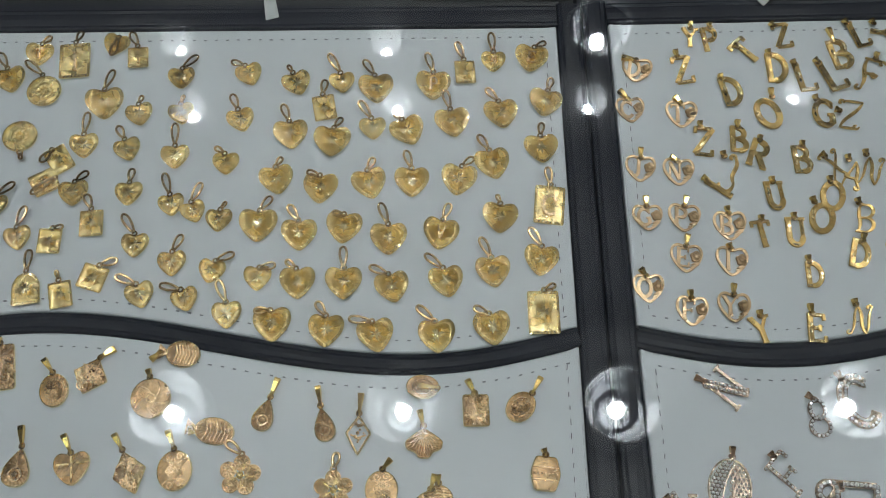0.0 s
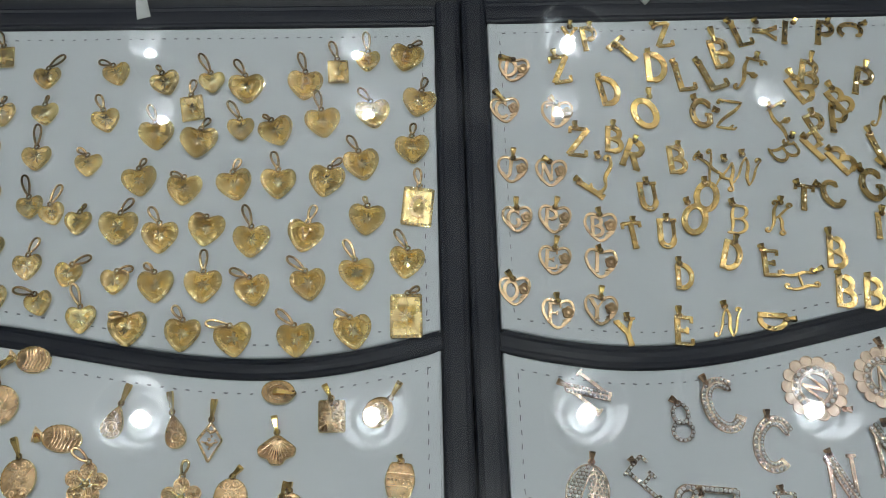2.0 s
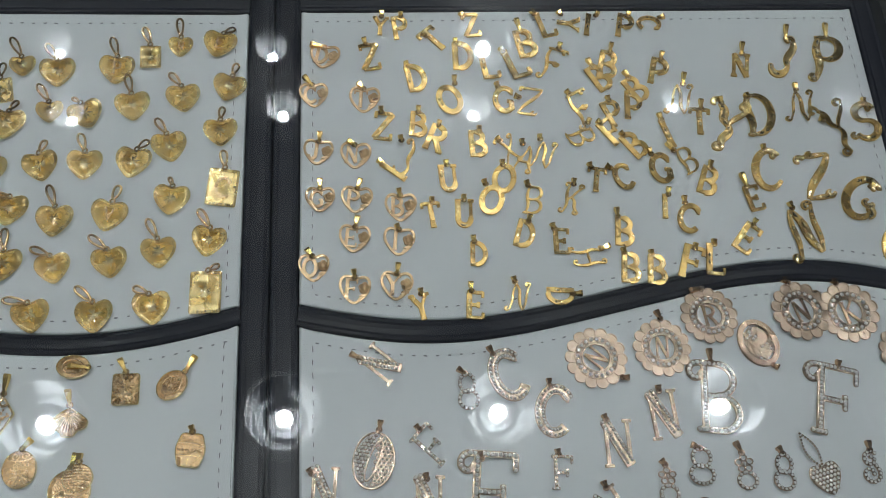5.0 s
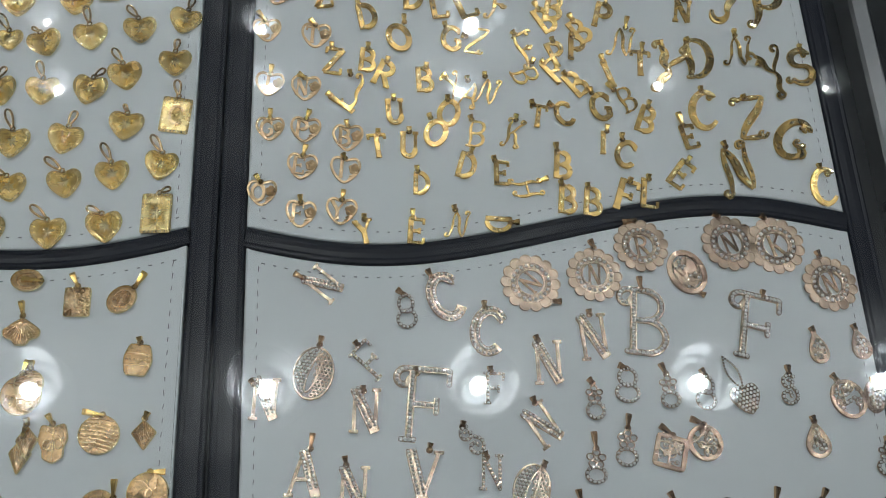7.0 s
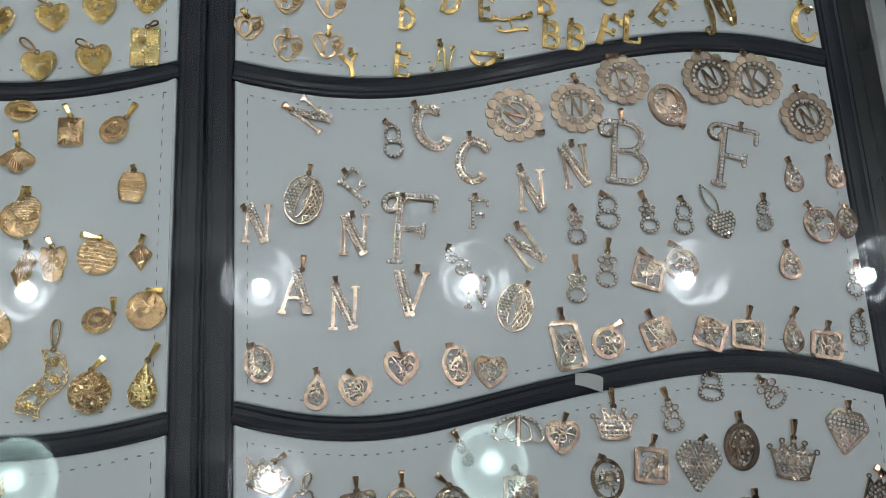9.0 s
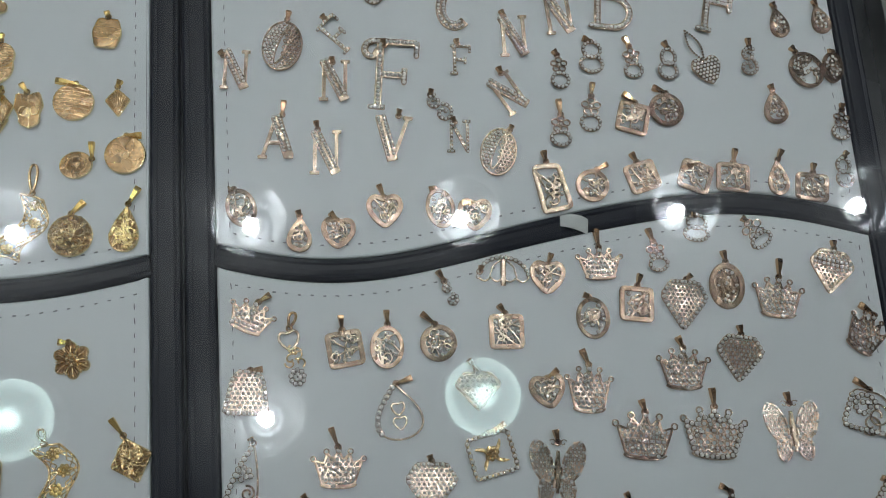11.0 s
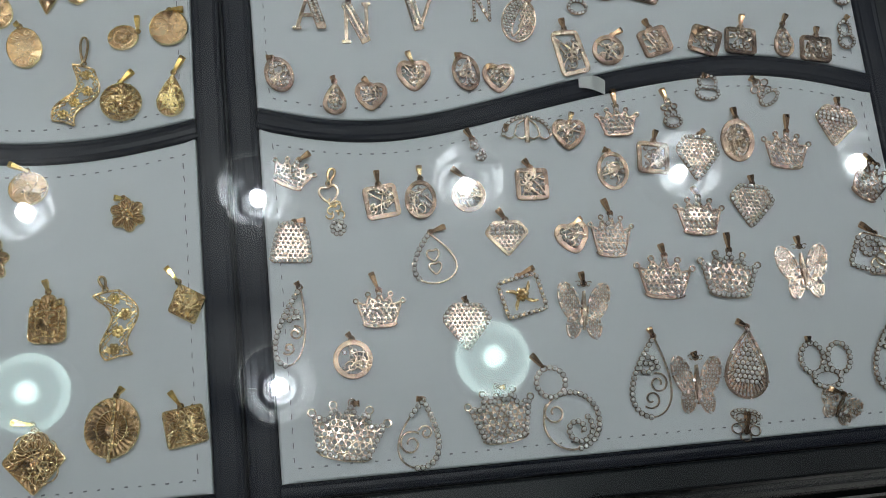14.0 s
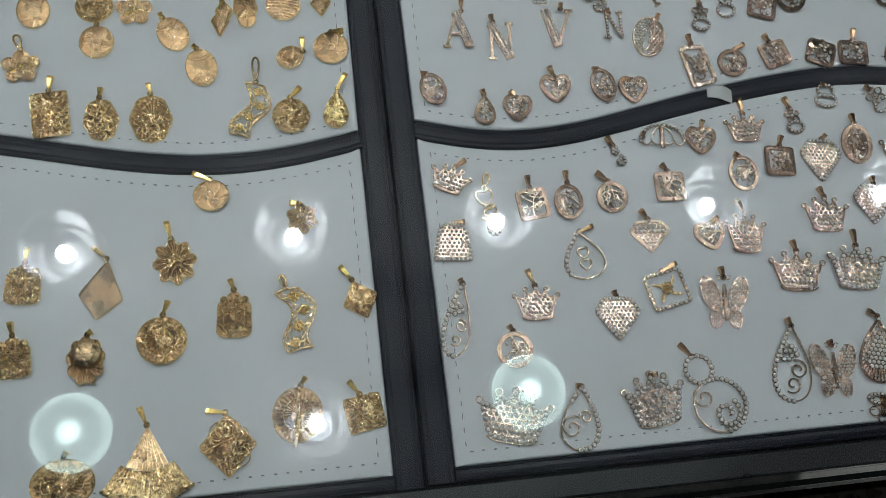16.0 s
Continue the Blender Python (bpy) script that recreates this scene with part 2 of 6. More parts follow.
# ---- mesh helpers ----
class Shape:
    """Collects faces in millimetres."""

    def __init__(self):
        self.v, self.f, self.ground = [], [], None

    def face(self, *pts):
        n = len(self.v)
        self.v += pts
        self.f.append(tuple(range(n, n + len(pts))))

    def grid(self, rows, closed=True):
        """Skin between rows of the same count of points."""
        n, k = len(self.v), len(rows[0])
        for r in rows:
            self.v += r
        for a in range(len(rows) - 1):
            for b in range(k if closed else k - 1):
                c = (b + 1) % k
                self.f.append((n + a * k + b, n + a * k + c, n + (a + 1) * k + c, n + (a + 1) * k + b))

    def cap(self, row):
        n = len(self.v)
        self.v += row
        self.f.append(tuple(range(n, n + len(row))))

    def ribbon(self, pts, width, z=0.0, high=0.6, closed=False, cut=0.0, taper=0.62):
        """A bar along a line of (x, y); cut: zigzag of its top, as a diamond-cut edge."""
        k = len(pts)
        rows = [[], [], [], []]
        for i, (x, y) in enumerate(pts):
            a = pts[(i - 1) % k] if closed or i else pts[i]
            b = pts[(i + 1) % k] if closed or i < k - 1 else pts[i]
            dx, dy = b[0] - a[0], b[1] - a[1]
            d = math.hypot(dx, dy) or 1
            nx, ny = -dy / d, dx / d
            w = (width(i / max(1, k - 1)) if callable(width) else width) / 2
            s = w * taper
            top = z + high + (cut if i % 2 else -cut)
            rows[0].append((x + nx * w, y + ny * w, z))
            rows[1].append((x + nx * s, y + ny * s, top))
            rows[2].append((x - nx * s, y - ny * s, top - (cut if i % 2 else -cut) * 0.6))
            rows[3].append((x - nx * w, y - ny * w, z))
        n = len(self.v)
        for r in rows:
            self.v += r
        for i in range(k if closed else k - 1):
            j = (i + 1) % k
            for a in range(3):
                self.f.append((n + a * k + i, n + a * k + j, n + (a + 1) * k + j, n + (a + 1) * k + i))
        if not closed:
            self.f.append((n, n + k, n + 2 * k, n + 3 * k))
            self.f.append((n + k - 1, n + 4 * k - 1, n + 3 * k - 1, n + 2 * k - 1))

    def wire(self, pts, r, closed=False, sides=6):
        """A round wire along (x, y, z)."""
        k, rows = len(pts), []
        for i, p in enumerate(pts):
            a = Vector(pts[(i - 1) % k] if closed or i else pts[i])
            b = Vector(pts[(i + 1) % k] if closed or i < k - 1 else pts[i])
            t = (b - a).normalized()
            u = t.cross(Vector((0, 0, 1)))
            u = u.normalized() if u.length > 1e-4 else Vector((1, 0, 0))
            w = t.cross(u)
            rows.append([tuple(Vector(p) + r * (math.cos(q) * u + math.sin(q) * w)) for q in [2 * math.pi * s / sides for s in range(sides)]])
        if closed:
            rows.append(rows[0])
        self.grid(rows)
        if not closed:
            self.cap(rows[0])
            self.cap(rows[-1][::-1])

    def bead(self, x, y, z, r, flat=0.8):
        rows = []
        for lat in (0, 40, 72):
            c, s = math.cos(radians(lat)), math.sin(radians(lat))
            rows.append([(x + r * c * math.cos(q), y + r * c * math.sin(q), z + r * flat * s) for q in [2 * math.pi * i / 7 for i in range(7)]])
        self.grid(rows)
        self.cap(rows[-1])

    def stone(self, x, y, z, r):
        """A round brilliant: girdle, crown and table."""
        a0 = random.random()
        ring = lambda rr, zz, o: [(x + rr * math.cos(a0 + o + 2 * math.pi * i / 8), y + rr * math.sin(a0 + o + 2 * math.pi * i / 8), zz) for i in range(8)]
        tip = random.uniform(-0.1, 0.1) * r
        rows = [ring(r, z - 0.2 * r, 0), ring(r, z + 0.25 * r, 0), [(p[0], p[1], p[2] + tip * (1 if i < 4 else -1)) for i, p in enumerate(ring(r * 0.58, z + 0.6 * r, 0.39))]]
        self.grid(rows)
        self.cap(rows[-1])

    def plate(self, outline, rings, n_lobes=0):
        """A solid plate from rings of (scale, z, zigzag); outline lies round the origin."""
        rows = []
        for s, z, zig in rings:
            rows.append([(x * s, y * s, z + (zig if i % 2 else -zig)) for i, (x, y) in enumerate(outline)])
        self.grid(rows)
        self.cap(rows[-1])
        self.cap(rows[0][::-1])

    def mesh(self, name):
        me = bpy.data.meshes.new(name)
        me.from_pydata([(x * MM, y * MM, z * MM) for x, y, z in self.v], [], self.f)
        me.update()
        return me


def part(name, shape, mat, parent, label="", kind=""):
    """One mesh object under a thing or a part."""
    me = shape.mesh(name) if isinstance(shape, Shape) else shape
    if not me.materials:
        me.materials.append(mat)
    ob = new(name, me)
    ob.parent = parent
    return tagged(ob, label=label, kind=kind)


def thing(name, label, category, group="", m=None, kind=""):
    ob = new(name)
    ob.empty_display_size = 0.01
    if m is not None:
        ob.matrix_world = m
    return tagged(ob, label=label, category=category, group=group, kind=kind)


def box_shape(x0, x1, y0, y1, z0, z1, bevel=0.0):
    """A block in metres with its upper edges eased."""
    s = Shape()
    c = [(x0, y0), (x1, y0), (x1, y1), (x0, y1)]
    sx = [(1, 1), (-1, 1), (-1, -1), (1, -1)]
    row = lambda e, z: [((x + e * a) / MM, (y + e * b) / MM, z / MM) for (x, y), (a, b) in zip(c, sx)]
    rows = [row(0, z0), row(0, z1 - bevel)] + ([row(bevel, z1)] if bevel else [])
    s.grid(rows)
    s.cap(rows[-1])
    s.cap(rows[0][::-1])
    return s


# ---- the room ----
def room():
    x0, x1, y0, y1 = -3.2, 3.6, -2.8, 3.4
    for name, s, mat in (
        ("floor", box_shape(x0, x1, y0, y1, -0.1, 0.0), FLOOR),
        ("ceiling", None, CEIL),
        ("wall_north", box_shape(x0, x1, y1, y1 + 0.15, 0, 3.0), WALL),
        ("wall_south", box_shape(x0, x1, y0 - 0.15, y0, 0, 3.0), WALL),
        ("wall_east", box_shape(x1, x1 + 0.15, y0 - 0.15, y1 + 0.15, 0, 3.0), WALL),
        ("wall_west", box_shape(x0 - 0.15, x0, y0 - 0.15, y1 + 0.15, 0, 3.0), WALL),
    ):
        if s is None:
            s = box_shape(x0, x1, y0, y1, CEILING + 0.1, CEILING + 0.2)
        me = s.mesh(name)
        me.materials.append(mat)
        tagged(new(name, me), kind="structure")


def circle(r, n=32, z=0.0, cx=0.0, cy=0.0):
    return [(cx + r * math.cos(2 * math.pi * i / n), cy + r * math.sin(2 * math.pi * i / n), z) for i in range(n)]


def downlight(x, y, opal=False, small=False):
    """A surface downlight: trim, ribbed reflector cup and a bright disc; or an opal bowl."""
    r = 45 if small else 88
    t = thing("downlight", "opal white round ceiling downlight, lit" if opal else "round white ceiling downlight with ribbed reflector, lit", "ceiling light", "ceiling downlights", Matrix.Translation((x, y, CEILING)))
    trim = Shape()
    trim.grid([circle(r + 8, z=100), circle(r + 8, z=0), circle(r, z=0), circle(r - 2, z=6)])
    part("trim", trim, TRIM, t)
    if opal:
        bowl = Shape()
        rows = [circle(r - 1, 48, 4)] + [circle((r - 1) * math.cos(radians(a)), 48, 4 - 26 * math.sin(radians(a))) for a in (12, 24, 36, 48, 60, 70, 80, 86)]
        bowl.grid(rows)
        bowl.cap(rows[-1][::-1])
        part("bowl", bowl, OPAL, t, "glowing opal bowl")
        return
    cup = Shape()
    k = 96
    rows = []
    for q, z in ((1.0, 4), (0.93, 22), (0.80, 48), (0.6, 70), (0.36, 80)):
        rows.append([((r - 2) * q * (1.0 + (0.012 if i % 2 else -0.012)) * math.cos(2 * math.pi * i / k), (r - 2) * q * (1.0 + (0.012 if i % 2 else -0.012)) * math.sin(2 * math.pi * i / k), z) for i in range(k)])
    cup.grid(rows)
    part("reflector", cup, STEEL if small else REFLECTOR, t, "black baffle" if small else "ribbed silver reflector")
    disc = Shape()
    rr = 13 if small else 18.2
    rows = [circle(rr, 24, 78), circle(rr, 24, 62), circle(rr * 0.9, 24, 58)]
    disc.grid(rows)
    disc.cap(rows[-1])
    part("lamp_disc", disc, LIT, t, "glowing white disc")


room()
for lx in (-0.62, -0.085, 0.42, 0.972, 1.46):
    downlight(lx, 0.362)
downlight(0.452, 1.395)
for lx in (-1.20, -0.685, -0.130):
    downlight(lx, 1.348, small=True)
for lx, ly in ((-0.635, 1.145), (-0.10, 1.166), (0.408, 1.171), (0.969, 1.201), (1.462, 1.205)):
    downlight(lx, ly, small=True)
downlight(-0.061, -0.092)
downlight(0.431, -0.075, opal=True)
downlight(-0.591, -0.067, opal=True)
# unseen lamps, added at both ends of the near row for more light
for lx in (-1.7, -1.16, 2.0):
    downlight(lx, 0.362)
# two more unseen rows, added to brighten the far side of the trays
for lx in (-1.7, -1.1, -0.6, -0.05, 0.5, 1.0, 1.6):
    downlight(lx, 1.9)
    downlight(lx, 2.45)


# ---- the showcase ----
def wave(c, x0, span):
    """The curved edge of a pad: a level, a slope and two swings."""
    def at(x):
        u = (x - x0) / span
        w = 2 * math.pi * u
        return c[0] + c[1] * u + c[2] * math.sin(w) + c[3] * math.cos(w) + c[4] * math.sin(2 * w)
    return at


B_EDGE = wave((1.3, 9.95, -9.96, -0.09, -0.69), 24, 279)
D_EDGE = wave((-146.7, 2.94, -10.16, -2.41, -1.15), 24, 279)
A_EDGE = wave((0.28, -2.93, -9.92, 0.52, -0.54), 0, -280)
C_EDGE = wave((-150.8, 2.46, -9.77, -1.77, -0.21), 0, -280)


def steps(a, b, n):
    return [a + (b - a) * i / n for i in range(n + 1)]


def pad(tray, x0, x1, top, bottom, label):
    """A stitched leatherette pad between two edges."""
    xs = steps(x0, x1, 60)
    ring = [(x, bottom(x)) for x in xs] + [(x, top(x)) for x in xs[::-1]]
    cx, cy = (x0 + x1) / 2, sum(p[1] for p in ring) / len(ring)

    def inset(d):
        out = []
        n = len(ring)
        for i, (x, y) in enumerate(ring):
            a, b = ring[i - 1], ring[(i + 1) % n]
            t = Vector((b[0] - a[0], b[1] - a[1])).normalized()
            out.append((x - t.y * d, y + t.x * d))
        return out
    s = Shape()
    rows = [[(x, y, z) for x, y in inset(d)] for d, z in ((0, -4.5), (0, -0.9), (0.35, -0.3), (1.0, 0))]
    s.grid(rows)
    inner = rows[-1]
    k = len(xs)
    lower, upper = inner[:k], inner[k:][::-1]
    s.grid([lower, [((a[0] + b[0]) / 2, (a[1] + b[1]) / 2, 0.12) for a, b in zip(lower, upper)], upper], closed=False)
    p = part("pad", s, PAD, tray, label)
    p.location = (0, 0, 0)
    st = Shape()

    def seam(pts, gap, long, wide):
        """Stitches of dark thread, evenly spaced along a line."""
        todo, i, at = gap / 2, 0, 0.0
        for (ax, ay), (bx, by) in zip(pts, pts[1:]):
            d = math.hypot(bx - ax, by - ay)
            ux, uy = (bx - ax) / d, (by - ay) / d
            while todo < d:
                x, y = ax + ux * todo + random.uniform(-0.12, 0.12), ay + uy * todo + random.uniform(-0.12, 0.12)
                q = long * random.uniform(0.75, 1.15) / 2
                e = random.uniform(-0.12, 0.12)
                st.ribbon([(x - (ux - e * uy) * q, y - (uy + e * ux) * q), (x, y), (x + (ux - e * uy) * q, y + (uy + e * ux) * q)], wide, 0.0, 0.22)
                todo += gap
            todo -= d
    seam([(x, bottom(x) + 5.5) for x in steps(x0 + 5, x1 - 5, 60)], 5.0, 1.3, 0.6)
    seam([(x, top(x) - 5.5) for x in steps(x0 + 5, x1 - 5, 60)], 5.0, 1.4, 0.55)
    for x in (x0 + 5.5, x1 - 5.5):
        seam([(x, bottom(x) + 6), (x, top(x) - 6)], 5.6, 2.2, 0.42)
    q = part("stitching", st, THREAD, p, "dark dashed stitching")
    q.location = (0, 0, 0)


def rail(tray, name, pts, width, profile, label=""):
    """A padded black strip along a line, with a cross-section of (across, height)."""
    s = Shape()
    k = len(pts)
    rows = [[] for _ in profile]
    for i, (x, y) in enumerate(pts):
        a, b = pts[max(0, i - 1)], pts[min(k - 1, i + 1)]
        d = math.hypot(b[0] - a[0], b[1] - a[1])
        nx, ny = -(b[1] - a[1]) / d, (b[0] - a[0]) / d
        for r, (u, z) in zip(rows, profile):
            wob = 0.18 * noise.noise((x * 0.05, y * 0.05, u * 3))
            r.append((x + nx * (u * width + wob), y + ny * (u * width + wob), z + 0.25 * noise.noise((x * 0.07 + 9, y * 0.07, u * 2)) * (z > -2)))
    s.grid(rows, closed=False)
    part(name, s, BLACK, tray, label)


PIPED = [(-0.5, -4.4), (-0.5, -1.0), (-0.46, 0.2), (-0.38, 0.55), (-0.3, 0.3), (-0.27, 0.15), (-0.2, 0.3), (0.0, 0.45), (0.2, 0.3), (0.27, 0.15), (0.3, 0.3), (0.38, 0.55), (0.46, 0.2), (0.5, -1.0), (0.5, -4.4)]
ROUND = [(-0.5, -4.4), (-0.49, -0.6), (-0.42, 0.55), (-0.3, 0.85), (-0.2, 0.5), (0, 0.75), (0.2, 0.5), (0.3, 0.85), (0.42, 0.55), (0.49, -0.6), (0.5, -4.4)]


def lean(t, edge, span):
    """The trays stand a little askew: their shared side drifts towards the front."""
    for ob in t.children_recursive:
        if ob.data and not ob.data.get("leaned"):
            ob.data["leaned"] = True
            for v in ob.data.vertices:
                x, y = v.co.x / MM, v.co.y / MM
                v.co.x += 0.0095 * MM * max(0.0, -y - (0 if edge > 0 else 130)) * max(0.0, 1 - abs(x - edge) / span)


def tray(x0, x1, top, e1, e2, low, drop1, drop2, label):
    t = thing("display_tray", label, "tray", "display trays", Matrix.Translation((0, 0, Z)))
    base = Shape()
    b = box_shape((x0 - 13) * MM, (x1 + 13) * MM, (low - 6) * MM, (top(x1) + 14) * MM, -0.012, -0.0042)
    part("base_board", b, BLACK, t)
    pad(t, x0 + 0.3, x1 - 0.3, top, e1, "white leatherette pad with wavy lower edge")
    pad(t, x0 + 0.3, x1 - 0.3, lambda x: e1(x) - drop1, e2, "white leatherette pad with wavy edges")
    pad(t, x0 + 0.3, x1 - 0.3, lambda x: e2(x) - drop2, lambda x: low, "white leatherette pad with wavy upper edge")
    rail(t, "divider", [(x, e1(x) - drop1 / 2) for x in steps(x0, x1, 70)], drop1 - 0.2, ROUND, "black padded wave strip")
    rail(t, "divider", [(x, e2(x) - drop2 / 2) for x in steps(x0, x1, 70)], drop2 - 0.2, ROUND, "black padded wave strip")
    rail(t, "rail", [(x0 - 6, y) for y in steps(low - 6, top(x0) + 13, 70)], 11.6, PIPED)
    rail(t, "rail", [(x1 + 6, y) for y in steps(low - 6, top(x1) + 13, 70)], 11.6, PIPED)
    rail(t, "rail", [(x, top(x) + 6.2) for x in steps(x0 - 0.2, x1 + 0.2, 50)], 11.8, PIPED)
    rail(t, "rail", [(x, low - 3.2) for x in steps(x0 - 0.2, x1 + 0.2, 50)], 6.0, PIPED)
    lean(t, x0 if x0 > 0 else x1, x1 - x0)


tray(-280, 0, lambda x: 146.6 + 0.0185 * x, A_EDGE, C_EDGE, -305.3, 8.8, 9.3, "black tray with white stitched pads full of gold pendants")
tray(24, 303, lambda x: 148.2 + 0.031 * (x - 24), B_EDGE, D_EDGE, -304.5, 10.3, 9.8, "black tray with white stitched pads, letters and stone pendants")

X0, X1, Y0, Y1 = -0.62, 0.62, -0.322, 0.235     # the glass case, outside


def showcase():
    t = thing("showcase", "black shop counter with clear glass top and sides", "display case", m=Matrix.Identity(4))
    part("cabinet", box_shape(X0, X1, Y0, Y1, 0.0, Z - 0.012), STEEL, t, "black lacquered cabinet")
    part("front_ledge", box_shape(X0, X1, Y0, -0.3115, Z - 0.012, Z - 0.0005, 0.001), STEEL, t, "glossy black front ledge")
    part("back_ledge", box_shape(X0, X1, 0.176, Y1, Z - 0.012, Z + 0.001, 0.002), STEEL, t)
    part("side_strip", box_shape(0.329, 0.3395, -0.31, 0.175, Z - 0.012, Z + 0.002, 0.0015), METAL, t, "grey aluminium strip beside the tray")
    part("side_board", box_shape(0.3405, X1, -0.31, 0.175, Z - 0.012, Z - 0.004), STEEL, t)
    part("granite_ledge", box_shape(X0, X1, Y0 - 0.09, Y0 - 0.0075, 0.82, 0.875, 0.003), GRANITE, t, "speckled brown granite ledge")
    part("glass_front", box_shape(X0, X1, Y0 - 0.006, Y0 - 0.0005, Z - 0.03, GLASS - 0.0005), PANE, t, "glass front")
    part("glass_back", box_shape(X0, X1, Y1 + 0.0005, Y1 + 0.006, Z - 0.03, GLASS - 0.0005), PANE, t)
    top = Shape()
    c = [(X0, Y0 - 0.002), (X1, Y0 - 0.002), (X1, Y1 + 0.008), (X0, Y1 + 0.008)]
    rows = [[(x / MM, y / MM, z / MM) for x, y in c] for z in (GLASS, GLASS + 0.006)]
    top.grid(rows)
    top.cap(rows[1])
    top.cap(rows[0])
    part("glass_top", top, PANE, t, "clear glass top mirroring the ceiling lamps")
    part("glass_edge", box_shape(X0, X1, Y0 - 0.0045, Y0 - 0.0025, GLASS, GLASS + 0.006), EDGE, t, "green polished edge")


showcase()


def tape(x, y, rot, long=12.0):
    """A curled scrap of clear white tape stuck on the black edge."""
    s = Shape()
    rows = [[], []]
    for i in range(15):
        q = i / 14
        rows[0].append((-3.2 + 0.7 * q, (q - 0.5) * long, 0.3 + 2.2 * math.sin(math.pi * q) * (0.4 + 0.6 * q)))
        rows[1].append((3.0 - 0.9 * q * q, (q - 0.5) * long + 0.8, 0.3 + 3.4 * math.sin(math.pi * q)))
    rows.append([(a, b, c + 0.35) for a, b, c in rows[1]])
    rows.append([(a, b, c + 0.35) for a, b, c in rows[0]])
    s.grid(rows + [rows[0]], closed=False)
    me = s.mesh("tape_scrap")
    me.materials.append(TAPE)
    ob = tagged(new("tape_scrap", me), "curled scrap of translucent white tape on black edge", "tape", "tape scraps")
    ob.matrix_world = pose(x * MM, y * MM, Z + 0.0007, 0, 0, rot)


tape(-133, 155, 10)
tape(172, -146.5, 75)
tape(101, 163, -60, 10)


# ---- outlines, in millimetres round the origin ----
def heart_line(w, n=64, h=0):
    pts = []
    for i in range(n):
        a = 2 * math.pi * i / n
        pts.append((14.6 * math.sin(a) - 1.2 * math.sin(3 * a), 14.6 * math.cos(a) - 3.5 * math.cos(2 * a) - 1.2 * math.cos(3 * a) - 0.6 * math.cos(4 * a) + 1.4))
    s = w / 32
    return [(x * s, y * (h / 29 if h else s)) for x, y in pts]


def oval_line(w, h, n=48):
    return [(w / 2 * math.sin(2 * math.pi * i / n), h / 2 * math.cos(2 * math.pi * i / n)) for i in range(n)]


def poly_line(corners, n=48, ease=0.0):
    """Points evenly along a closed polygon."""
    pts, k = [], len(corners)
    length = [math.dist(corners[i], corners[(i + 1) % k]) for i in range(k)]
    total = sum(length)
    for j in range(n):
        d = total * j / n
        for i in range(k):
            if d <= length[i]:
                break
            d -= length[i]
        a, b = corners[i], corners[(i + 1) % k]
        t = d / length[i]
        pts.append((a[0] + (b[0] - a[0]) * t, a[1] + (b[1] - a[1]) * t))
    for _ in range(int(ease)):
        pts = [((pts[i - 1][0] + 2 * p[0] + pts[(i + 1) % n][0]) / 4, (pts[i - 1][1] + 2 * p[1] + pts[(i + 1) % n][1]) / 4) for i, p in enumerate(pts)]
    return pts


def rect_line(w, h, n=48, ease=1):
    return poly_line([(0, h / 2), (w / 2, h / 2), (w / 2, -h / 2), (-w / 2, -h / 2), (-w / 2, h / 2)], n, ease)


def kite_line(w, h, n=48, mid=0.0):
    return poly_line([(0, h / 2), (w / 2, h * mid), (0, -h / 2), (-w / 2, h * mid)], n, 1)


def gem_line(w, h, n=54):
    return poly_line([(0, h / 2), (w * 0.3, h / 2), (w / 2, h * 0.2), (w * 0.45, h * 0.1), (0, -h / 2), (-w * 0.45, h * 0.1), (-w / 2, h * 0.2), (-w * 0.3, h / 2)], n, 1)


def drop_line(w, h, n=48):
    pts = []
    for i in range(n):
        a = 2 * math.pi * i / n
        pts.append((w / 2 * math.sin(a) * (math.sin(a / 2) ** 1.2) * 1.12, h / 2 * math.cos(a)))
    return pts


def lobe_line(r, lobes, deep, n=96, squash=1.0):
    return [(r * (1 - deep + deep * abs(math.cos(lobes * a / 2))) * math.sin(a), squash * r * (1 - deep + deep * abs(math.cos(lobes * a / 2))) * math.cos(a)) for a in [2 * math.pi * i / n for i in range(n)]]


def crown_line(w, h, n=72):
    c = [(0, h * 0.5), (w * 0.1, h * 0.22), (w * 0.24, h * 0.4), (w * 0.3, h * 0.12), (w * 0.5, h * 0.22), (w * 0.34, -h * 0.44), (0.15 * w, -h * 0.5), (-0.15 * w, -h * 0.5), (-w * 0.34, -h * 0.44), (-w * 0.5, h * 0.22), (-w * 0.3, h * 0.12), (-w * 0.24, h * 0.4), (-w * 0.1, h * 0.22)]
    return poly_line(c, n, 1)


def scaled(line, s, dx=0.0, dy=0.0):
    return [(x * s + dx, y * s + dy) for x, y in line]


def inside(line, x, y):
    hit = False
    for i, (ax, ay) in enumerate(line):
        bx, by = line[i - 1]
        if (ay > y) != (by > y) and x < (bx - ax) * (y - ay) / (by - ay) + ax:
            hit = not hit
    return hit


def along(line, gap, closed=True):
    """Points at even distances along a line."""
    pts = line + [line[0]] if closed else line
    out, todo = [], 0.0
    for a, b in zip(pts, pts[1:]):
        d = math.dist(a, b)
        while todo < d:
            t = todo / d
            out.append((a[0] + (b[0] - a[0]) * t, a[1] + (b[1] - a[1]) * t))
            todo += gap
        todo -= d
    return out


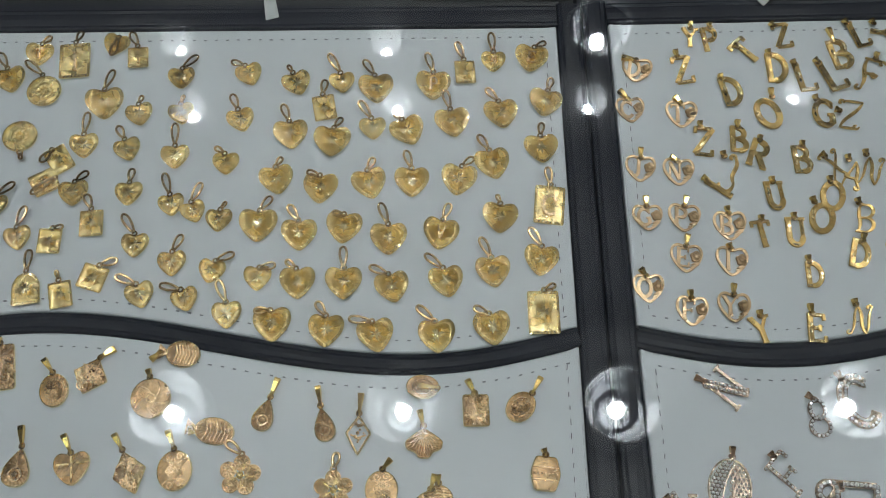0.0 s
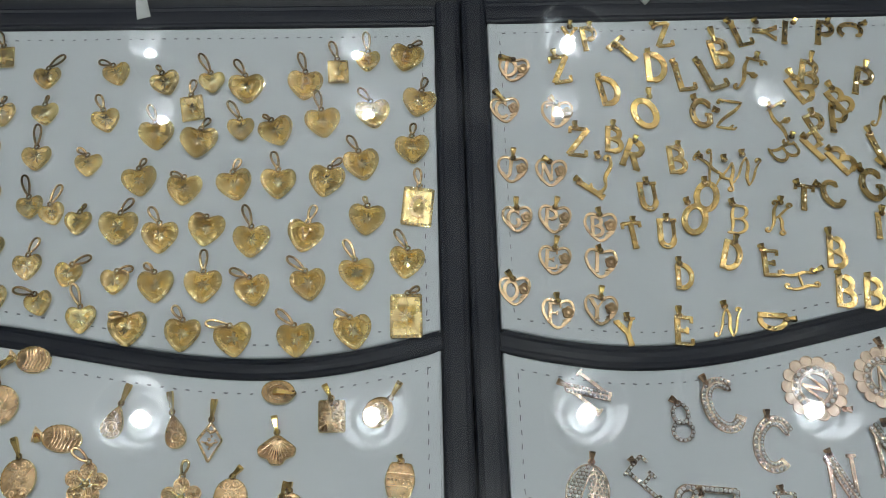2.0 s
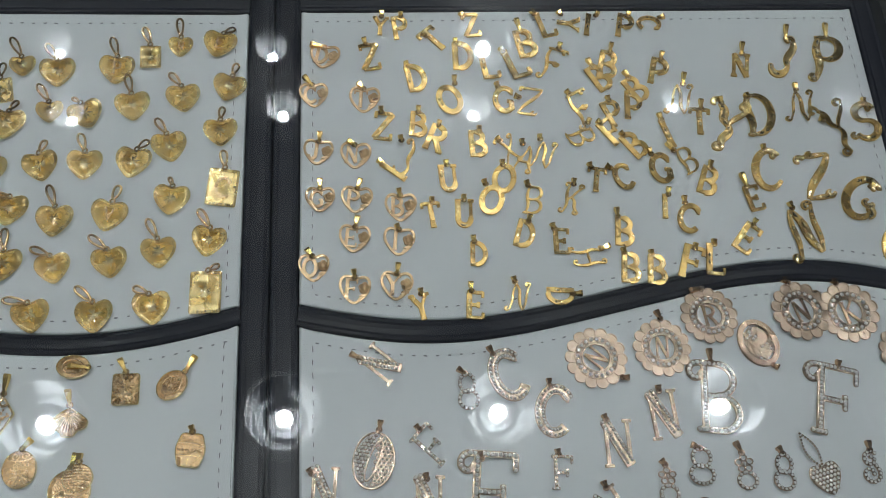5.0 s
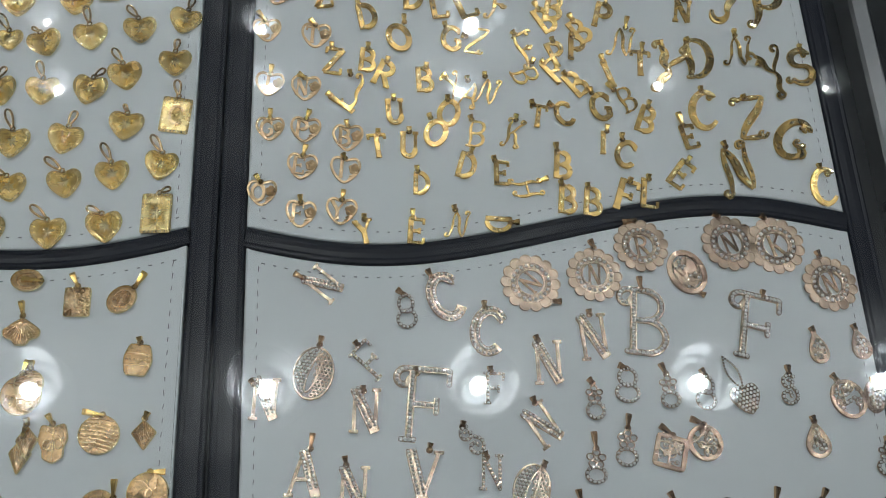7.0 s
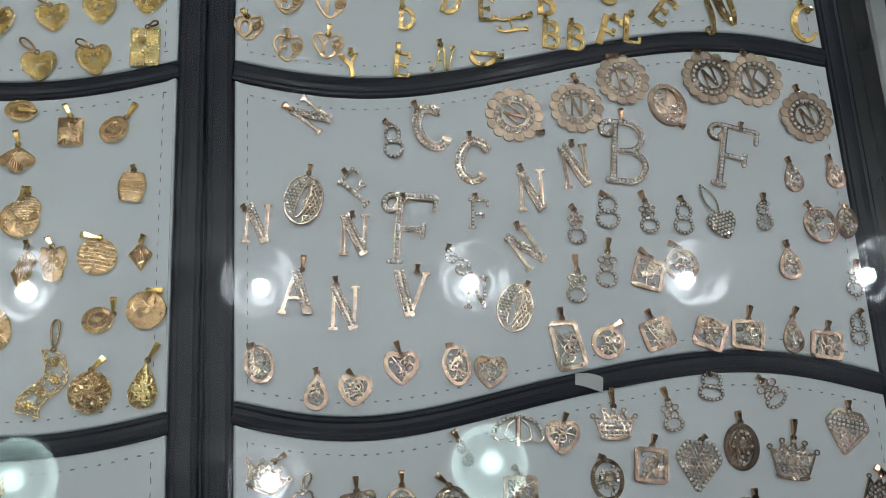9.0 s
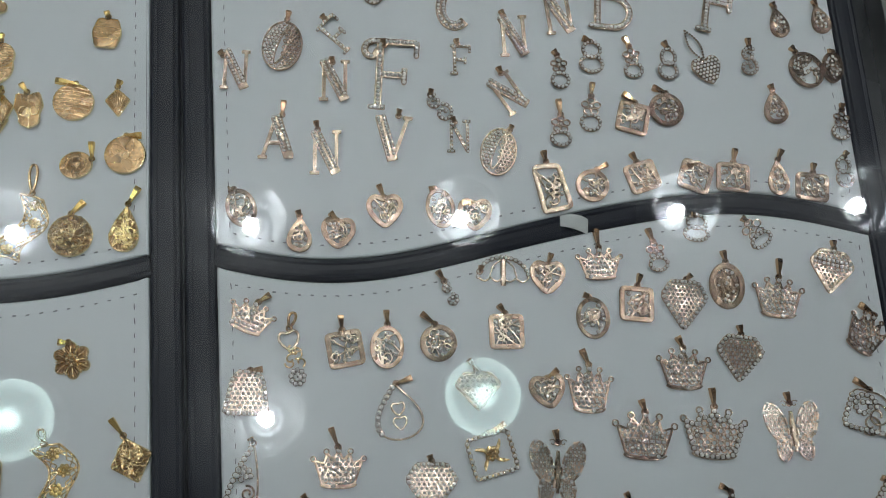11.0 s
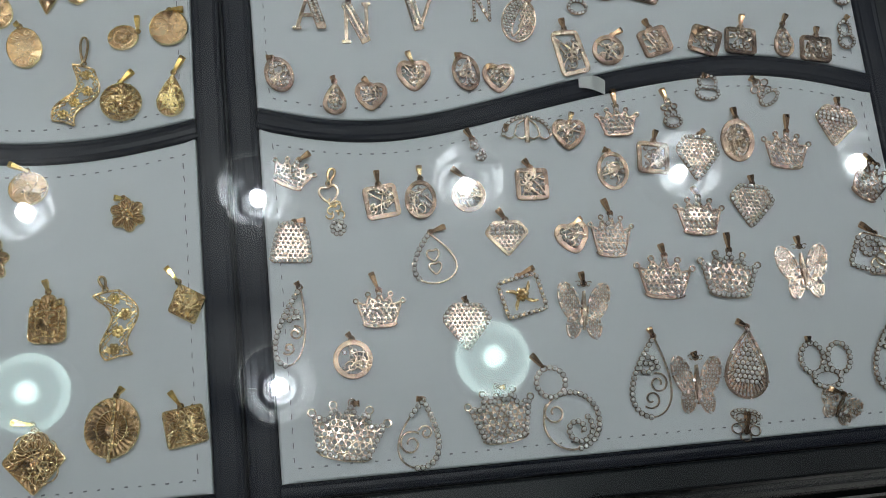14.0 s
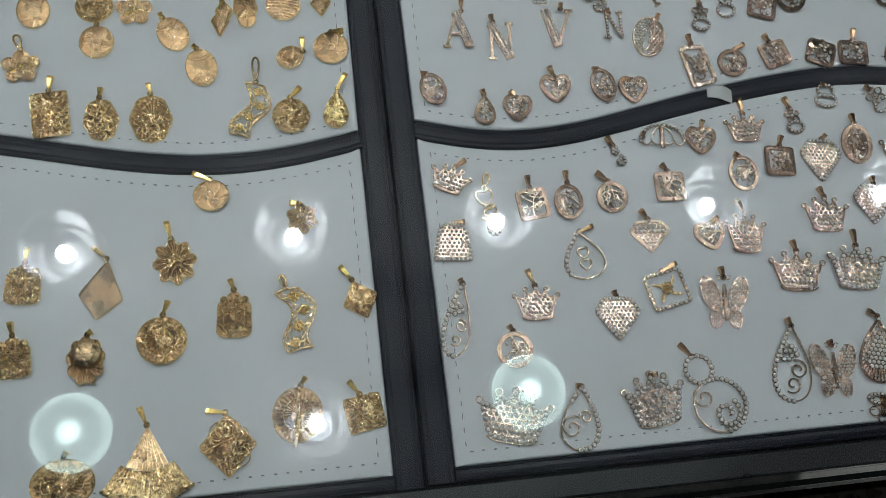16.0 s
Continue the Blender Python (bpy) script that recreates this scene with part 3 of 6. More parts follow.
def spiral(x, y, r, turns=1.3, start=0.0, hand=1, n=18):
    return [(x + r * (1 - 0.75 * i / n) * math.cos(start + hand * 2 * math.pi * turns * i / n), y + r * (1 - 0.75 * i / n) * math.sin(start + hand * 2 * math.pi * turns * i / n)) for i in range(n + 1)]


def net(s, line, pitch, r, z=0.2, high=0.35):
    """A pierced lattice of small rings within an outline."""
    xs, ys = [p[0] for p in line], [p[1] for p in line]
    j, y = 0, min(ys)
    while y < max(ys):
        x = min(xs) + (pitch / 2 if j % 2 else 0)
        while x < max(xs):
            if inside(line, x, y):
                s.ribbon([(x + r * math.cos(a), y + r * math.sin(a)) for a in [math.pi * i / 3 for i in range(6)]], pitch * 0.3, z, high * random.uniform(0.8, 1.2), closed=True)
            x += pitch
        y += pitch * 0.87
        j += 1


def scrolls(s, line, count, wide, z=0.5, high=0.6):
    """Curled wire scrolls and stalks within an outline."""
    xs, ys = [p[0] for p in line], [p[1] for p in line]
    r0 = min(max(xs) - min(xs), max(ys) - min(ys)) * 0.17
    core = scaled(line, 0.74)
    made = 0
    for _ in range(count * 12):
        x, y = random.uniform(min(xs), max(xs)), random.uniform(min(ys), max(ys))
        if made >= count or not inside(core, x, y):
            continue
        made += 1
        r = r0 * random.uniform(0.7, 1.25)
        s.ribbon(spiral(x, y, r, random.uniform(0.9, 1.5), random.uniform(0, 6.3), random.choice((-1, 1))), wide, z + 0.05 * made, high)
        far = random.choice(line)
        mid = ((x + far[0]) / 2 + random.uniform(-r, r), (y + far[1]) / 2 + random.uniform(-r, r))
        s.ribbon([(x * (1 - q) ** 2 + 2 * mid[0] * q * (1 - q) + far[0] * 0.93 * q * q, y * (1 - q) ** 2 + 2 * mid[1] * q * (1 - q) + far[1] * 0.93 * q * q) for q in steps(0, 1, 8)], wide, z + 0.05 * made, high)


def grains(s, line, count, r, z=0.8):
    xs, ys = [p[0] for p in line], [p[1] for p in line]
    for _ in range(count):
        x, y = random.uniform(min(xs), max(xs)), random.uniform(min(ys), max(ys))
        if inside(line, x, y):
            s.bead(x, y, z, r * random.uniform(0.7, 1.3))


# ---- letters: strokes on a field 8 wide and 10 high ----
# T, t: thick or thin bar; a: thick arc (centre, radii, degrees); h, v: serif across or upright
GLYPHS = {
    "A": "t 4 10 1 0;T 4 10 7 0;t 2.2 3.5 5.8 3.5;h 1 0;h 7 0",
    "B": "T 2 0 2 10;a 4 7.6 2.4 2.4 -90 90;a 4.2 2.6 2.9 2.6 -90 90;t 1 10 4 10;t 2 5.1 4 5.1;t 1 0 4.2 0",
    "C": "a 4.4 5 3.5 5 42 318;v 6.9 8.3",
    "D": "T 2 0 2 10;a 3.4 5 4 5 -90 90;t 1 10 3.4 10;t 1 0 3.4 0",
    "E": "T 2 0 2 10;t 1 10 7 10;t 2 5 5.4 5;t 1 0 7.2 0;v 7 9.2;v 5.4 5;v 7.2 0.9",
    "F": "T 2 0 2 10;t 1 10 7.2 10;t 2 5 5.6 5;h 2 0;v 7.2 9.1;v 5.6 5",
    "G": "a 4.4 5 3.5 5 42 325;v 6.9 8.3;T 7 0.8 7 4.4;h 6.4 4.4",
    "H": "T 1.5 0 1.5 10;T 6.5 0 6.5 10;t 1.5 5 6.5 5;h 1.5 0;h 1.5 10;h 6.5 0;h 6.5 10",
    "I": "T 4 0 4 10;h 4 0;h 4 10",
    "J": "T 5 10 5 2.6;a 3 2.6 2 2.6 180 360;h 5 10",
    "K": "T 2 0 2 10;t 2 4 6.8 10;T 3.4 5.6 7 0;h 2 0;h 2 10;h 6.8 10;h 7 0",
    "L": "T 2 0 2 10;t 1 0 7 0;v 7 1;h 2 10",
    "N": "t 1.5 0 1.5 10;T 1.5 10 6.5 0;t 6.5 0 6.5 10;h 1.5 0;h 6.5 10",
    "O": "a 4 5 3.4 5 0 360",
    "P": "T 2 0 2 10;a 4 7.3 2.8 2.7 -90 90;t 1 10 4 10;t 2 4.6 4 4.6;h 2 0",
    "R": "T 2 0 2 10;a 4 7.4 2.6 2.6 -90 90;t 1 10 4 10;t 2 4.8 4 4.8;T 4 4.8 7 0;h 2 0;h 7 0",
    "S": "a 4 7.6 2.6 2.4 20 270;a 4 2.6 2.9 2.6 -160 90;v 6.5 8.4;v 1.2 1.6",
    "T": "T 4 0 4 10;t 0.6 10 7.4 10;v 0.6 9.2;v 7.4 9.2;h 4 0",
    "U": "T 1.6 10 1.6 3;a 4 3 2.4 3 180 360;t 6.4 10 6.4 3;h 1.6 10;h 6.4 10",
    "V": "T 1 10 4 0;t 7 10 4 0;h 1 10;h 7 10",
    "X": "T 1 10 7 0;t 7 10 1 0;h 1 10;h 7 10;h 1 0;h 7 0",
    "Y": "T 1 10 4 5;t 7 10 4 5;T 4 5 4 0;h 1 10;h 7 10;h 4 0",
    "Z": "t 1 10 7 10;T 7 10 1 0;t 1 0 7 0;v 1 9.2;v 7 0.8",
}


def strokes(ch, size, thick=1.7, thin=1.0, serif=1.0, curl=False):
    """The strokes of a letter, in millimetres round its middle: points, width and whether thick."""
    k = size / 10
    out = []
    for item in GLYPHS[ch].split(";"):
        kind, *n = item.split()
        n = [float(q) for q in n]
        if kind in "Tt":
            w = thick if kind == "T" else thin
            pts = [(n[0] + (n[2] - n[0]) * i / 8, n[1] + (n[3] - n[1]) * i / 8) for i in range(9)]
            if curl:
                bend = 0.5 if kind == "T" else 0.3
                pts = [(x + bend * math.sin(math.pi * 2 * i / 8), y) for i, (x, y) in enumerate(pts)]
        elif kind == "a":
            w = thick
            m = max(8, int(abs(n[5] - n[4]) / 12))
            pts = [(n[0] + n[2] * math.cos(radians(n[4] + (n[5] - n[4]) * i / m)), n[1] + n[3] * math.sin(radians(n[4] + (n[5] - n[4]) * i / m))) for i in range(m + 1)]
        else:
            if not serif:
                continue
            if curl:
                w = thin
                pts = spiral(n[0] - 0.9, n[1], 1.1, 0.8, 0, 1 if n[1] > 5 else -1, 10)
            else:
                w = thin * 0.9
                e = serif * 1.15
                pts = [(n[0] - e, n[1]), (n[0], n[1]), (n[0] + e, n[1])] if kind == "h" else [(n[0], n[1] - e), (n[0], n[1]), (n[0], n[1] + e)]
        slant = 0.16 if curl else 0
        out.append(([((x - 4 + slant * (y - 5)) * k, (y - 5) * k) for x, y in pts], w * k, kind in "Ta"))
    return out


def draw_letter(s, ch, size, z=0.0, high=0.9, cut=0.0, **how):
    for i, (pts, w, _) in enumerate(strokes(ch, size, **how)):
        swell = (lambda q, w=w: w * (0.62 + 0.55 * math.sin(math.pi * q))) if how.get("curl") else w
        s.ribbon(pts, swell, z, high + 0.035 * i, cut=cut, taper=0.88)


# ---- pendants ----
def hook(t, kind, ax, ay, tip, mat):
    """The bail, from the top of the pendant to its tip: a bent wire loop, or a tapered sheet loop."""
    dx, dy = tip[0] - ax, tip[1] - ay
    d = max(3.0, math.hypot(dx, dy))
    a = math.atan2(dy, dx) if math.hypot(dx, dy) > 0.5 else math.pi / 2
    ux, uy = math.cos(a), math.sin(a)
    ring = Shape()
    ring.wire([(ax + ux * 0.7 + 1.0 * math.cos(q), ay + uy * 0.7 + 1.0 * math.sin(q), 0.9 + 0.3 * math.cos(q)) for q in [2 * math.pi * i / 12 for i in range(12)]], 0.42, True)
    part("jump_ring", ring, mat, t)
    s = Shape()
    if kind == "wire":
        wide = min(1.9, d * 0.25)
        pts = []
        for i in range(20):
            q = 2 * math.pi * i / 20
            f = 1.5 + (max(4.5, d) - 1.5) * (0.5 - 0.5 * math.cos(q))
            c = wide * math.sin(q) * (0.45 + 0.55 * (0.5 - 0.5 * math.cos(q)))
            pts.append((ax + ux * f - uy * c, ay + uy * f + ux * c, 0.9 + 0.9 * math.sin(q / 2)))
        s.wire(pts, 0.52, True)
    else:
        d = min(d, 8.5)
        rows = []
        for f, w, z0, z1 in ((0.0, 0.45, 0.5, 1.1), (0.35, 0.75, 0.3, 1.9), (0.8, 1.25, 0.3, 2.4), (1.0, 1.35, 0.6, 2.0)):
            x, y = ax + ux * d * f, ay + uy * d * f
            rows.append([(x - uy * w, y + ux * w, z0), (x - uy * w * 0.8, y + ux * w * 0.8, z1), (x + uy * w * 0.8, y - ux * w * 0.8, z1), (x + uy * w, y - ux * w, z0)])
        s.grid(rows)
        s.cap(rows[0])
        s.cap(rows[-1][::-1])
    if kind != "wire":
        mat = {BAIL: BAIL_GOLD, ROSE: BAIL_ROSE}.get(mat, mat)
    part("bail", s, mat, t)


def laid(name, label, category, x, y, rot, group):
    """A pendant lying on the pad, tilted a little as it fell."""
    m = pose(x * MM, y * MM, Z + 0.0006, random.uniform(-3.4, 3.4), random.uniform(-3.4, 3.4), rot)
    return thing(name, label, category, group, m)


def stones_on(t, pts, r, z, metal=None):
    """Stones, each in a small metal collar with four claws."""
    s, c = Shape(), Shape()
    for x, y in pts:
        s.stone(x, y, z, r * random.uniform(0.86, 0.96))
        a0 = random.random()
        ring = lambda q, h: [(x + q * math.cos(a0 + math.pi * i / 4), y + q * math.sin(a0 + math.pi * i / 4), h) for i in range(8)]
        c.grid([ring(r * 1.22, z - 0.7), ring(r * 1.18, z + 0.05), ring(r * 0.98, z + 0.08)])
        for i in range(4):
            a = a0 + math.pi * i / 2
            c.bead(x + r * 0.98 * math.cos(a), y + r * 0.98 * math.sin(a), z + 0.1 * r, r * 0.24)
    part("stones", s, STONE, t, "sparkling clear round stones", kind="stuff")
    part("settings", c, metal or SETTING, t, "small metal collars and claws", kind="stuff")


def cut_plate(t, line, thick=0.9, border=0.82, double=False, rough=0.14):
    """A stamped plate with a bright-cut face; its diamond-cut edge becomes a part of its own."""
    e = Shape()
    rows = []
    for sc, z, zig in ((0.985, 0, 0), (1.0, thick * 0.4, 0), (0.99, thick * 0.9, 0.13), (border, thick * 0.85, 0.15), (border - 0.01, thick * 0.4, 0)):
        rows.append([(px * sc, py * sc, z + (zig if i % 2 else -zig) + (0.08 * math.sin(i * 1.7) if zig else 0)) for i, (px, py) in enumerate(line)])
    e.grid(rows)
    part("cut_edge", e, GOLD_CUT, t, "bright diamond-cut edge")
    s = Shape()
    rings = [(border - 0.005, 0, 0), (border - 0.005, thick * 0.5, 0)]
    if double:
        rings += [(0.74, thick * 0.5, 0.05), (0.66, thick * 0.62, -0.13), (0.64, thick * 0.72, 0.13), (0.53, thick * 0.8, -0.14), (0.51, thick * 0.5, 0.08)]
    rings += [(0.46, thick * 0.5, rough * 0.6), (0.38, thick * 0.56, -rough), (0.3, thick * 0.6, rough), (0.12, thick * 0.75, rough)]
    s.plate(line, rings)
    return s


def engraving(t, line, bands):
    """Rows of dark strokes that point to the middle, shade of the cuts put into colour: inner and outer scale, height.
    """
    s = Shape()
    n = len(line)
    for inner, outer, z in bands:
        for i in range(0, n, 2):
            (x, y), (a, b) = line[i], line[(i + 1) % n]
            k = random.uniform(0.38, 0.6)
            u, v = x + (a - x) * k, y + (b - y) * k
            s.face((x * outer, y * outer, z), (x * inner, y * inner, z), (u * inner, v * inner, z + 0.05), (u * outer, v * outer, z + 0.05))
    part("engraving", s, CUT_SHADE, t, "dark strokes for the shaded sides of cuts")


def burst(t, z, count, long):
    """Bright cuts that cross in the middle of a plate."""
    s = Shape()
    for i in range(count):
        a = 2 * math.pi * i / count + random.uniform(-0.25, 0.25)
        r = long * random.uniform(0.6, 1.0)
        w = long * 0.13
        x, y = math.cos(a), math.sin(a)
        s.face((0, 0, z + 0.35), (x * r * 0.5 - y * w, y * r * 0.5 + x * w, z + 0.1), (x * r, y * r, z), (x * r * 0.5 + y * w, y * r * 0.5 - x * w, z - 0.05))
    part("bright_cuts", s, GOLD_CUT, t)


def heart(v, x, y, rot, w, h, tip, letter=""):
    big = v == "L"
    w *= 1.05
    what = "with raised double border" if big else "with bright-cut centre"
    label = f"yellow gold heart initial pendant, letter {letter}, diamond-cut edge" if letter else f"yellow gold heart pendant {what}, diamond-cut edge"
    t = laid("heart_pendant", label, "pendant", x, y, rot, "gold heart pendants")
    line = heart_line(w, 80)
    s = cut_plate(t, line, 0.9, 0.815 if big else 0.80, big)
    if letter:
        part("initial", letter_shape(letter, w * 0.36, 0.75), GOLD_DARK, t, "raised initial")
    else:
        burst(t, 0.85, random.choice((7, 8, 9, 10)), w * (0.24 if big else 0.33))
    part("plate", s, GOLD, t)
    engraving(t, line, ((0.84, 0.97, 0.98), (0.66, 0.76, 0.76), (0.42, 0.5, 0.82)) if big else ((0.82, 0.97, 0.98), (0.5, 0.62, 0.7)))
    hook(t, "wire", 0, w * 0.34, tip, BAIL)


def letter_shape(ch, size, z, **how):
    s = Shape()
    draw_letter(s, ch, size, z, 0.35, **how)
    return s


def plate_rect(v, x, y, rot, w, h, tip, letter=""):
    t = laid("tablet_pendant", f"yellow gold rectangular pendant, letter {letter}, ridged edge" if letter else ("yellow gold arched tablet pendant, ridged edge" if v == "A" else "yellow gold rectangular pendant, diamond-cut edge"), "pendant", x, y, rot, "gold tablet pendants")
    line = rect_line(w, h, 72)
    if v == "A":
        line = poly_line([(0, h / 2), (w * 0.3, h * 0.42), (w * 0.48, h * 0.15), (w / 2, -h / 2), (-w / 2, -h / 2), (-w * 0.48, h * 0.15), (-w * 0.3, h * 0.42)], 72, 2)
    s = cut_plate(t, line, 0.9, 0.84, False, 0.04 if letter else 0.14)
    if letter:
        part("initial", letter_shape(letter, h * 0.5, 0.62), GOLD_DARK, t, "raised initial")
    else:
        burst(t, 0.85, 10, w * 0.32)
    part("plate", s, GOLD, t)
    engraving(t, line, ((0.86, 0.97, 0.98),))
    hook(t, "wire", 0, h * 0.5, tip, BAIL)


def coin(v, x, y, rot, w, h, tip):
    t = laid("round_pendant", "round yellow gold medallion with raised figure and cut edge", "pendant", x, y, rot, "gold medallions")
    s = cut_plate(t, oval_line(w, w, 80), 0.9, 0.88, False, 0.05)
    for i in range(9):
        a = 2 * math.pi * i / 9
        s.bead(w * 0.17 * math.cos(a), w * 0.2 * math.sin(a), 0.6, w * 0.1, 0.5)
    part("plate", s, GOLD, t)
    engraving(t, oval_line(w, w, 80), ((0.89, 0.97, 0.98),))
    hook(t, "wire", 0, w * 0.5, tip, BAIL)


def rose_heart(v, x, y, rot, w, h, tip, letter=""):
    t = laid("rose_heart_pendant", f"open gold heart pendant with letter {letter} and a rose", "pendant", x, y, rot, "rose heart pendants")
    s = Shape()
    line = heart_line(w, 56)
    s.ribbon(scaled(line, 0.93), w * 0.085, 0, 0.55, closed=True, taper=0.92)
    part("heart_frame", s, PETAL_GOLD, t)
    r = Shape()
    rose = lobe_line(w * 0.2, 5, 0.2, 40)
    r.plate(scaled(rose, 1, 0, 0), [(0.97, 0, 0), (1, 0.5, 0), (0.9, 0.85, 0.05), (0.55, 0.8, -0.1), (0.3, 1.0, 0.08)])
    r.v = [(a + w * 0.3, b + w * 0.03, c) for a, b, c in r.v]
    r.ribbon([(w * 0.3, -w * 0.1), (w * 0.26, -w * 0.25), (w * 0.12, -w * 0.34)], w * 0.06, 0, 0.6)
    r.ribbon([(w * 0.14, -w * 0.24), (w * 0.26, -w * 0.2), (w * 0.38, -w * 0.24)], lambda q: w * 0.02 + w * 0.1 * math.sin(math.pi * q), 0.05, 0.6)
    part("rose", r, PETAL_GOLD, t, "flat satin gold rose")
    q = Shape()
    draw_letter(q, letter, w * 0.58, 0.1, 0.55, thick=2.0, thin=1.1)
    q.v = [(a - w * 0.12, b - w * 0.02, c) for a, b, c in q.v]
    part("initial", q, PETAL_GOLD, t)
    hook(t, "sheet", -w * 0.02, w * 0.3, tip, BAIL)


def letter(v, x, y, rot, w, h, tip, ch=""):
    look_ = {"B": "block", "S": "slender script", "C": "large curled script"}[v]
    t = laid("letter_pendant", f"{look_} letter {ch} pendant in polished yellow gold", "pendant", x, y, rot, "gold letter pendants")
    s, cuts = Shape(), Shape()
    high = {"B": 0.75, "S": 0.6, "C": 0.75}[v]
    how = {"B": dict(thick=2.15, thin=1.35), "S": dict(thick=1.05, thin=0.75, curl=True), "C": dict(thick=1.75, thin=1.1, curl=True)}[v]
    draw_letter(s, ch, h * 1.05 if v == "B" else h, 0, high, **how)
    style = random.random()
    for i, (pts, wd, thick) in enumerate(strokes(ch, h * 1.05 if v == "B" else h, **how)):
        z = high + 0.035 * i
        if len(pts) < 5 or v == "S":
            continue
        if v == "B" and not thick and style < 0.6:
            for p, q in zip(along(pts, wd * 0.42, False), along(pts, wd * 0.42, False)[1:]):
                d = math.dist(p, q) or 1
                nx, ny = -(q[1] - p[1]) / d * wd * 0.38, (q[0] - p[0]) / d * wd * 0.38
                m = ((p[0] + q[0]) / 2, (p[1] + q[1]) / 2)
                cuts.face((p[0] + nx, p[1] + ny, z + 0.02), (p[0] - nx, p[1] - ny, z + 0.02), (m[0] - nx, m[1] - ny, z + 0.2), (m[0] + nx, m[1] + ny, z + 0.2))
        elif v == "B" and style < 0.6 or v == "C":
            k = (1, 3, 5, 7) if v == "C" else ((len(pts) - 1) // 2 - 1, (len(pts) - 1) // 2 + 1)
            for a in k:
                p, q = pts[min(a, len(pts) - 2)], pts[min(a, len(pts) - 2) + 1]
                d = math.dist(p, q) or 1
                ux, uy = (q[0] - p[0]) / d, (q[1] - p[1]) / d
                e = wd * 0.34 * random.choice((-1, 1))
                cuts.face((p[0] - ux * wd * 0.5, p[1] - uy * wd * 0.5, z + 0.02), (p[0] - uy * e, p[1] + ux * e, z + 0.22), (p[0] + ux * wd * 0.5, p[1] + uy * wd * 0.5, z + 0.02), (p[0] + uy * e * 0.6, p[1] - ux * e * 0.6, z + 0.03))
    part("letter_body", s, LETTER_GOLD, t)
    if cuts.f:
        part("bright_cuts", cuts, GOLD_CUT, t)
    dx, dy = tip
    ax, ay = max(-h * 0.4, min(h * 0.4, dx * 0.8)), max(-h * 0.5, min(h * 0.5, dy * 0.8))
    hook(t, "sheet", ax, ay, (ax + (dx - ax) * 1.2, ay + (dy - ay) * 1.2), BAIL)


def stone_letter(v, x, y, rot, w, h, tip, ch=""):
    t = laid("stone_letter_pendant", f"large pale gold letter {ch} pendant set with clear stones", "pendant", x, y, rot, "stone letter pendants")
    s, spots = Shape(), []
    wide = v == "W"
    th, tn = (2.5, 0.9) if wide else (1.1, 0.95)
    for i, (pts, wd, thick) in enumerate(strokes(ch, h, th, tn, 0.9)):
        if wide and ch == "O" and thick:
            pts = [(px * 0.85, py) for px, py in pts]
        s.ribbon(pts, wd, 0, 0.7 + 0.03 * i, taper=0.9)
        if thick or not wide:
            if wide:
                for a in (-0.24, 0.24):
                    for p, q in zip(along(pts, 1.55, False), along(pts, 1.55, False)[1:]):
                        d = math.dist(p, q) or 1
                        spots.append((p[0] - (q[1] - p[1]) / d * wd * a, p[1] + (q[0] - p[0]) / d * wd * a))
            elif len(pts) > 3 or not wide:
                spots += along(pts, 1.75, False)
        else:
            for p in along(pts, 1.3, False):
                s.bead(p[0], p[1], 0.7, wd * 0.22)
    if not wide and h > 20:
        k = h / 10
        curl = spiral(-3.1 * k, 3.5 * k, 1.5 * k, 0.85, math.pi / 2, 1, 20)
        s.ribbon(curl, 1.05 * k, 0, 0.9)
        spots += along(curl[:13], 1.75, False)
    if wide and ch == "O":
        s, spots = Shape(), []
        line = oval_line(h * 0.72, h, 56)
        slit = [(px * math.cos(0.2) + py * math.sin(0.2), -px * math.sin(0.2) + py * math.cos(0.2)) for px, py in oval_line(h * 0.17, h * 0.74, 32)]
        s.ribbon(scaled(line, 0.96), 0.9, 0, 0.9, closed=True)
        s.ribbon(slit, 0.8, 0, 0.9, closed=True)
        hole = scaled(slit, 1.15)
        net(s, [p for p in scaled(line, 0.93) if p[0] > -0.5], 1.7, 0.75, 0.1, 0.5)
        for i in range(-7, 1):
            for j in range(-8, 9):
                p = (i * 1.6 + (0.8 if j % 2 else 0), j * 1.45)
                if p[0] < 0 and inside(scaled(line, 0.9), *p) and not inside(hole, *p):
                    spots.append(p)
    part("letter_body", s, PALE, t)
    stones_on(t, spots, 0.72 if wide else min(0.95, h * 0.04), 0.85)
    hook(t, "sheet", tip[0] * 0.78, max(-h * 0.5, min(h * 0.5, tip[1] * 0.78)), tip, ROSE)


def frame_line(v, w, h):
    return {"O": oval_line(w, h), "Q": rect_line(w, h), "H": heart_line(w, 56)}[v]


def stone_frame(name, label, line, x, y, rot, w, h, tip, metal=ROSE, count=4, gems=14, band=1.25, top=None):
    """An open frame with curled wire inside and a spray of stones."""
    t = laid(name, label, "pendant", x, y, rot, "stone-set open pendants")
    s = Shape()
    s.ribbon(scaled(line, 0.9), band * 1.45, 0, 0.9, closed=True, taper=0.86)
    s.ribbon(scaled(line, 0.98), band * 0.3, 0, 1.1, closed=True)
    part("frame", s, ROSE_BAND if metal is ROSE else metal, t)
    f = Shape()
    scrolls(f, scaled(line, 0.9), count + 2, 0.75, 0.4, 0.8)
    part("scrollwork", f, PALE, t, "curled wire scrolls")
    core, spots = scaled(line, 0.72), []
    xs, ys = [p[0] for p in line], [p[1] for p in line]
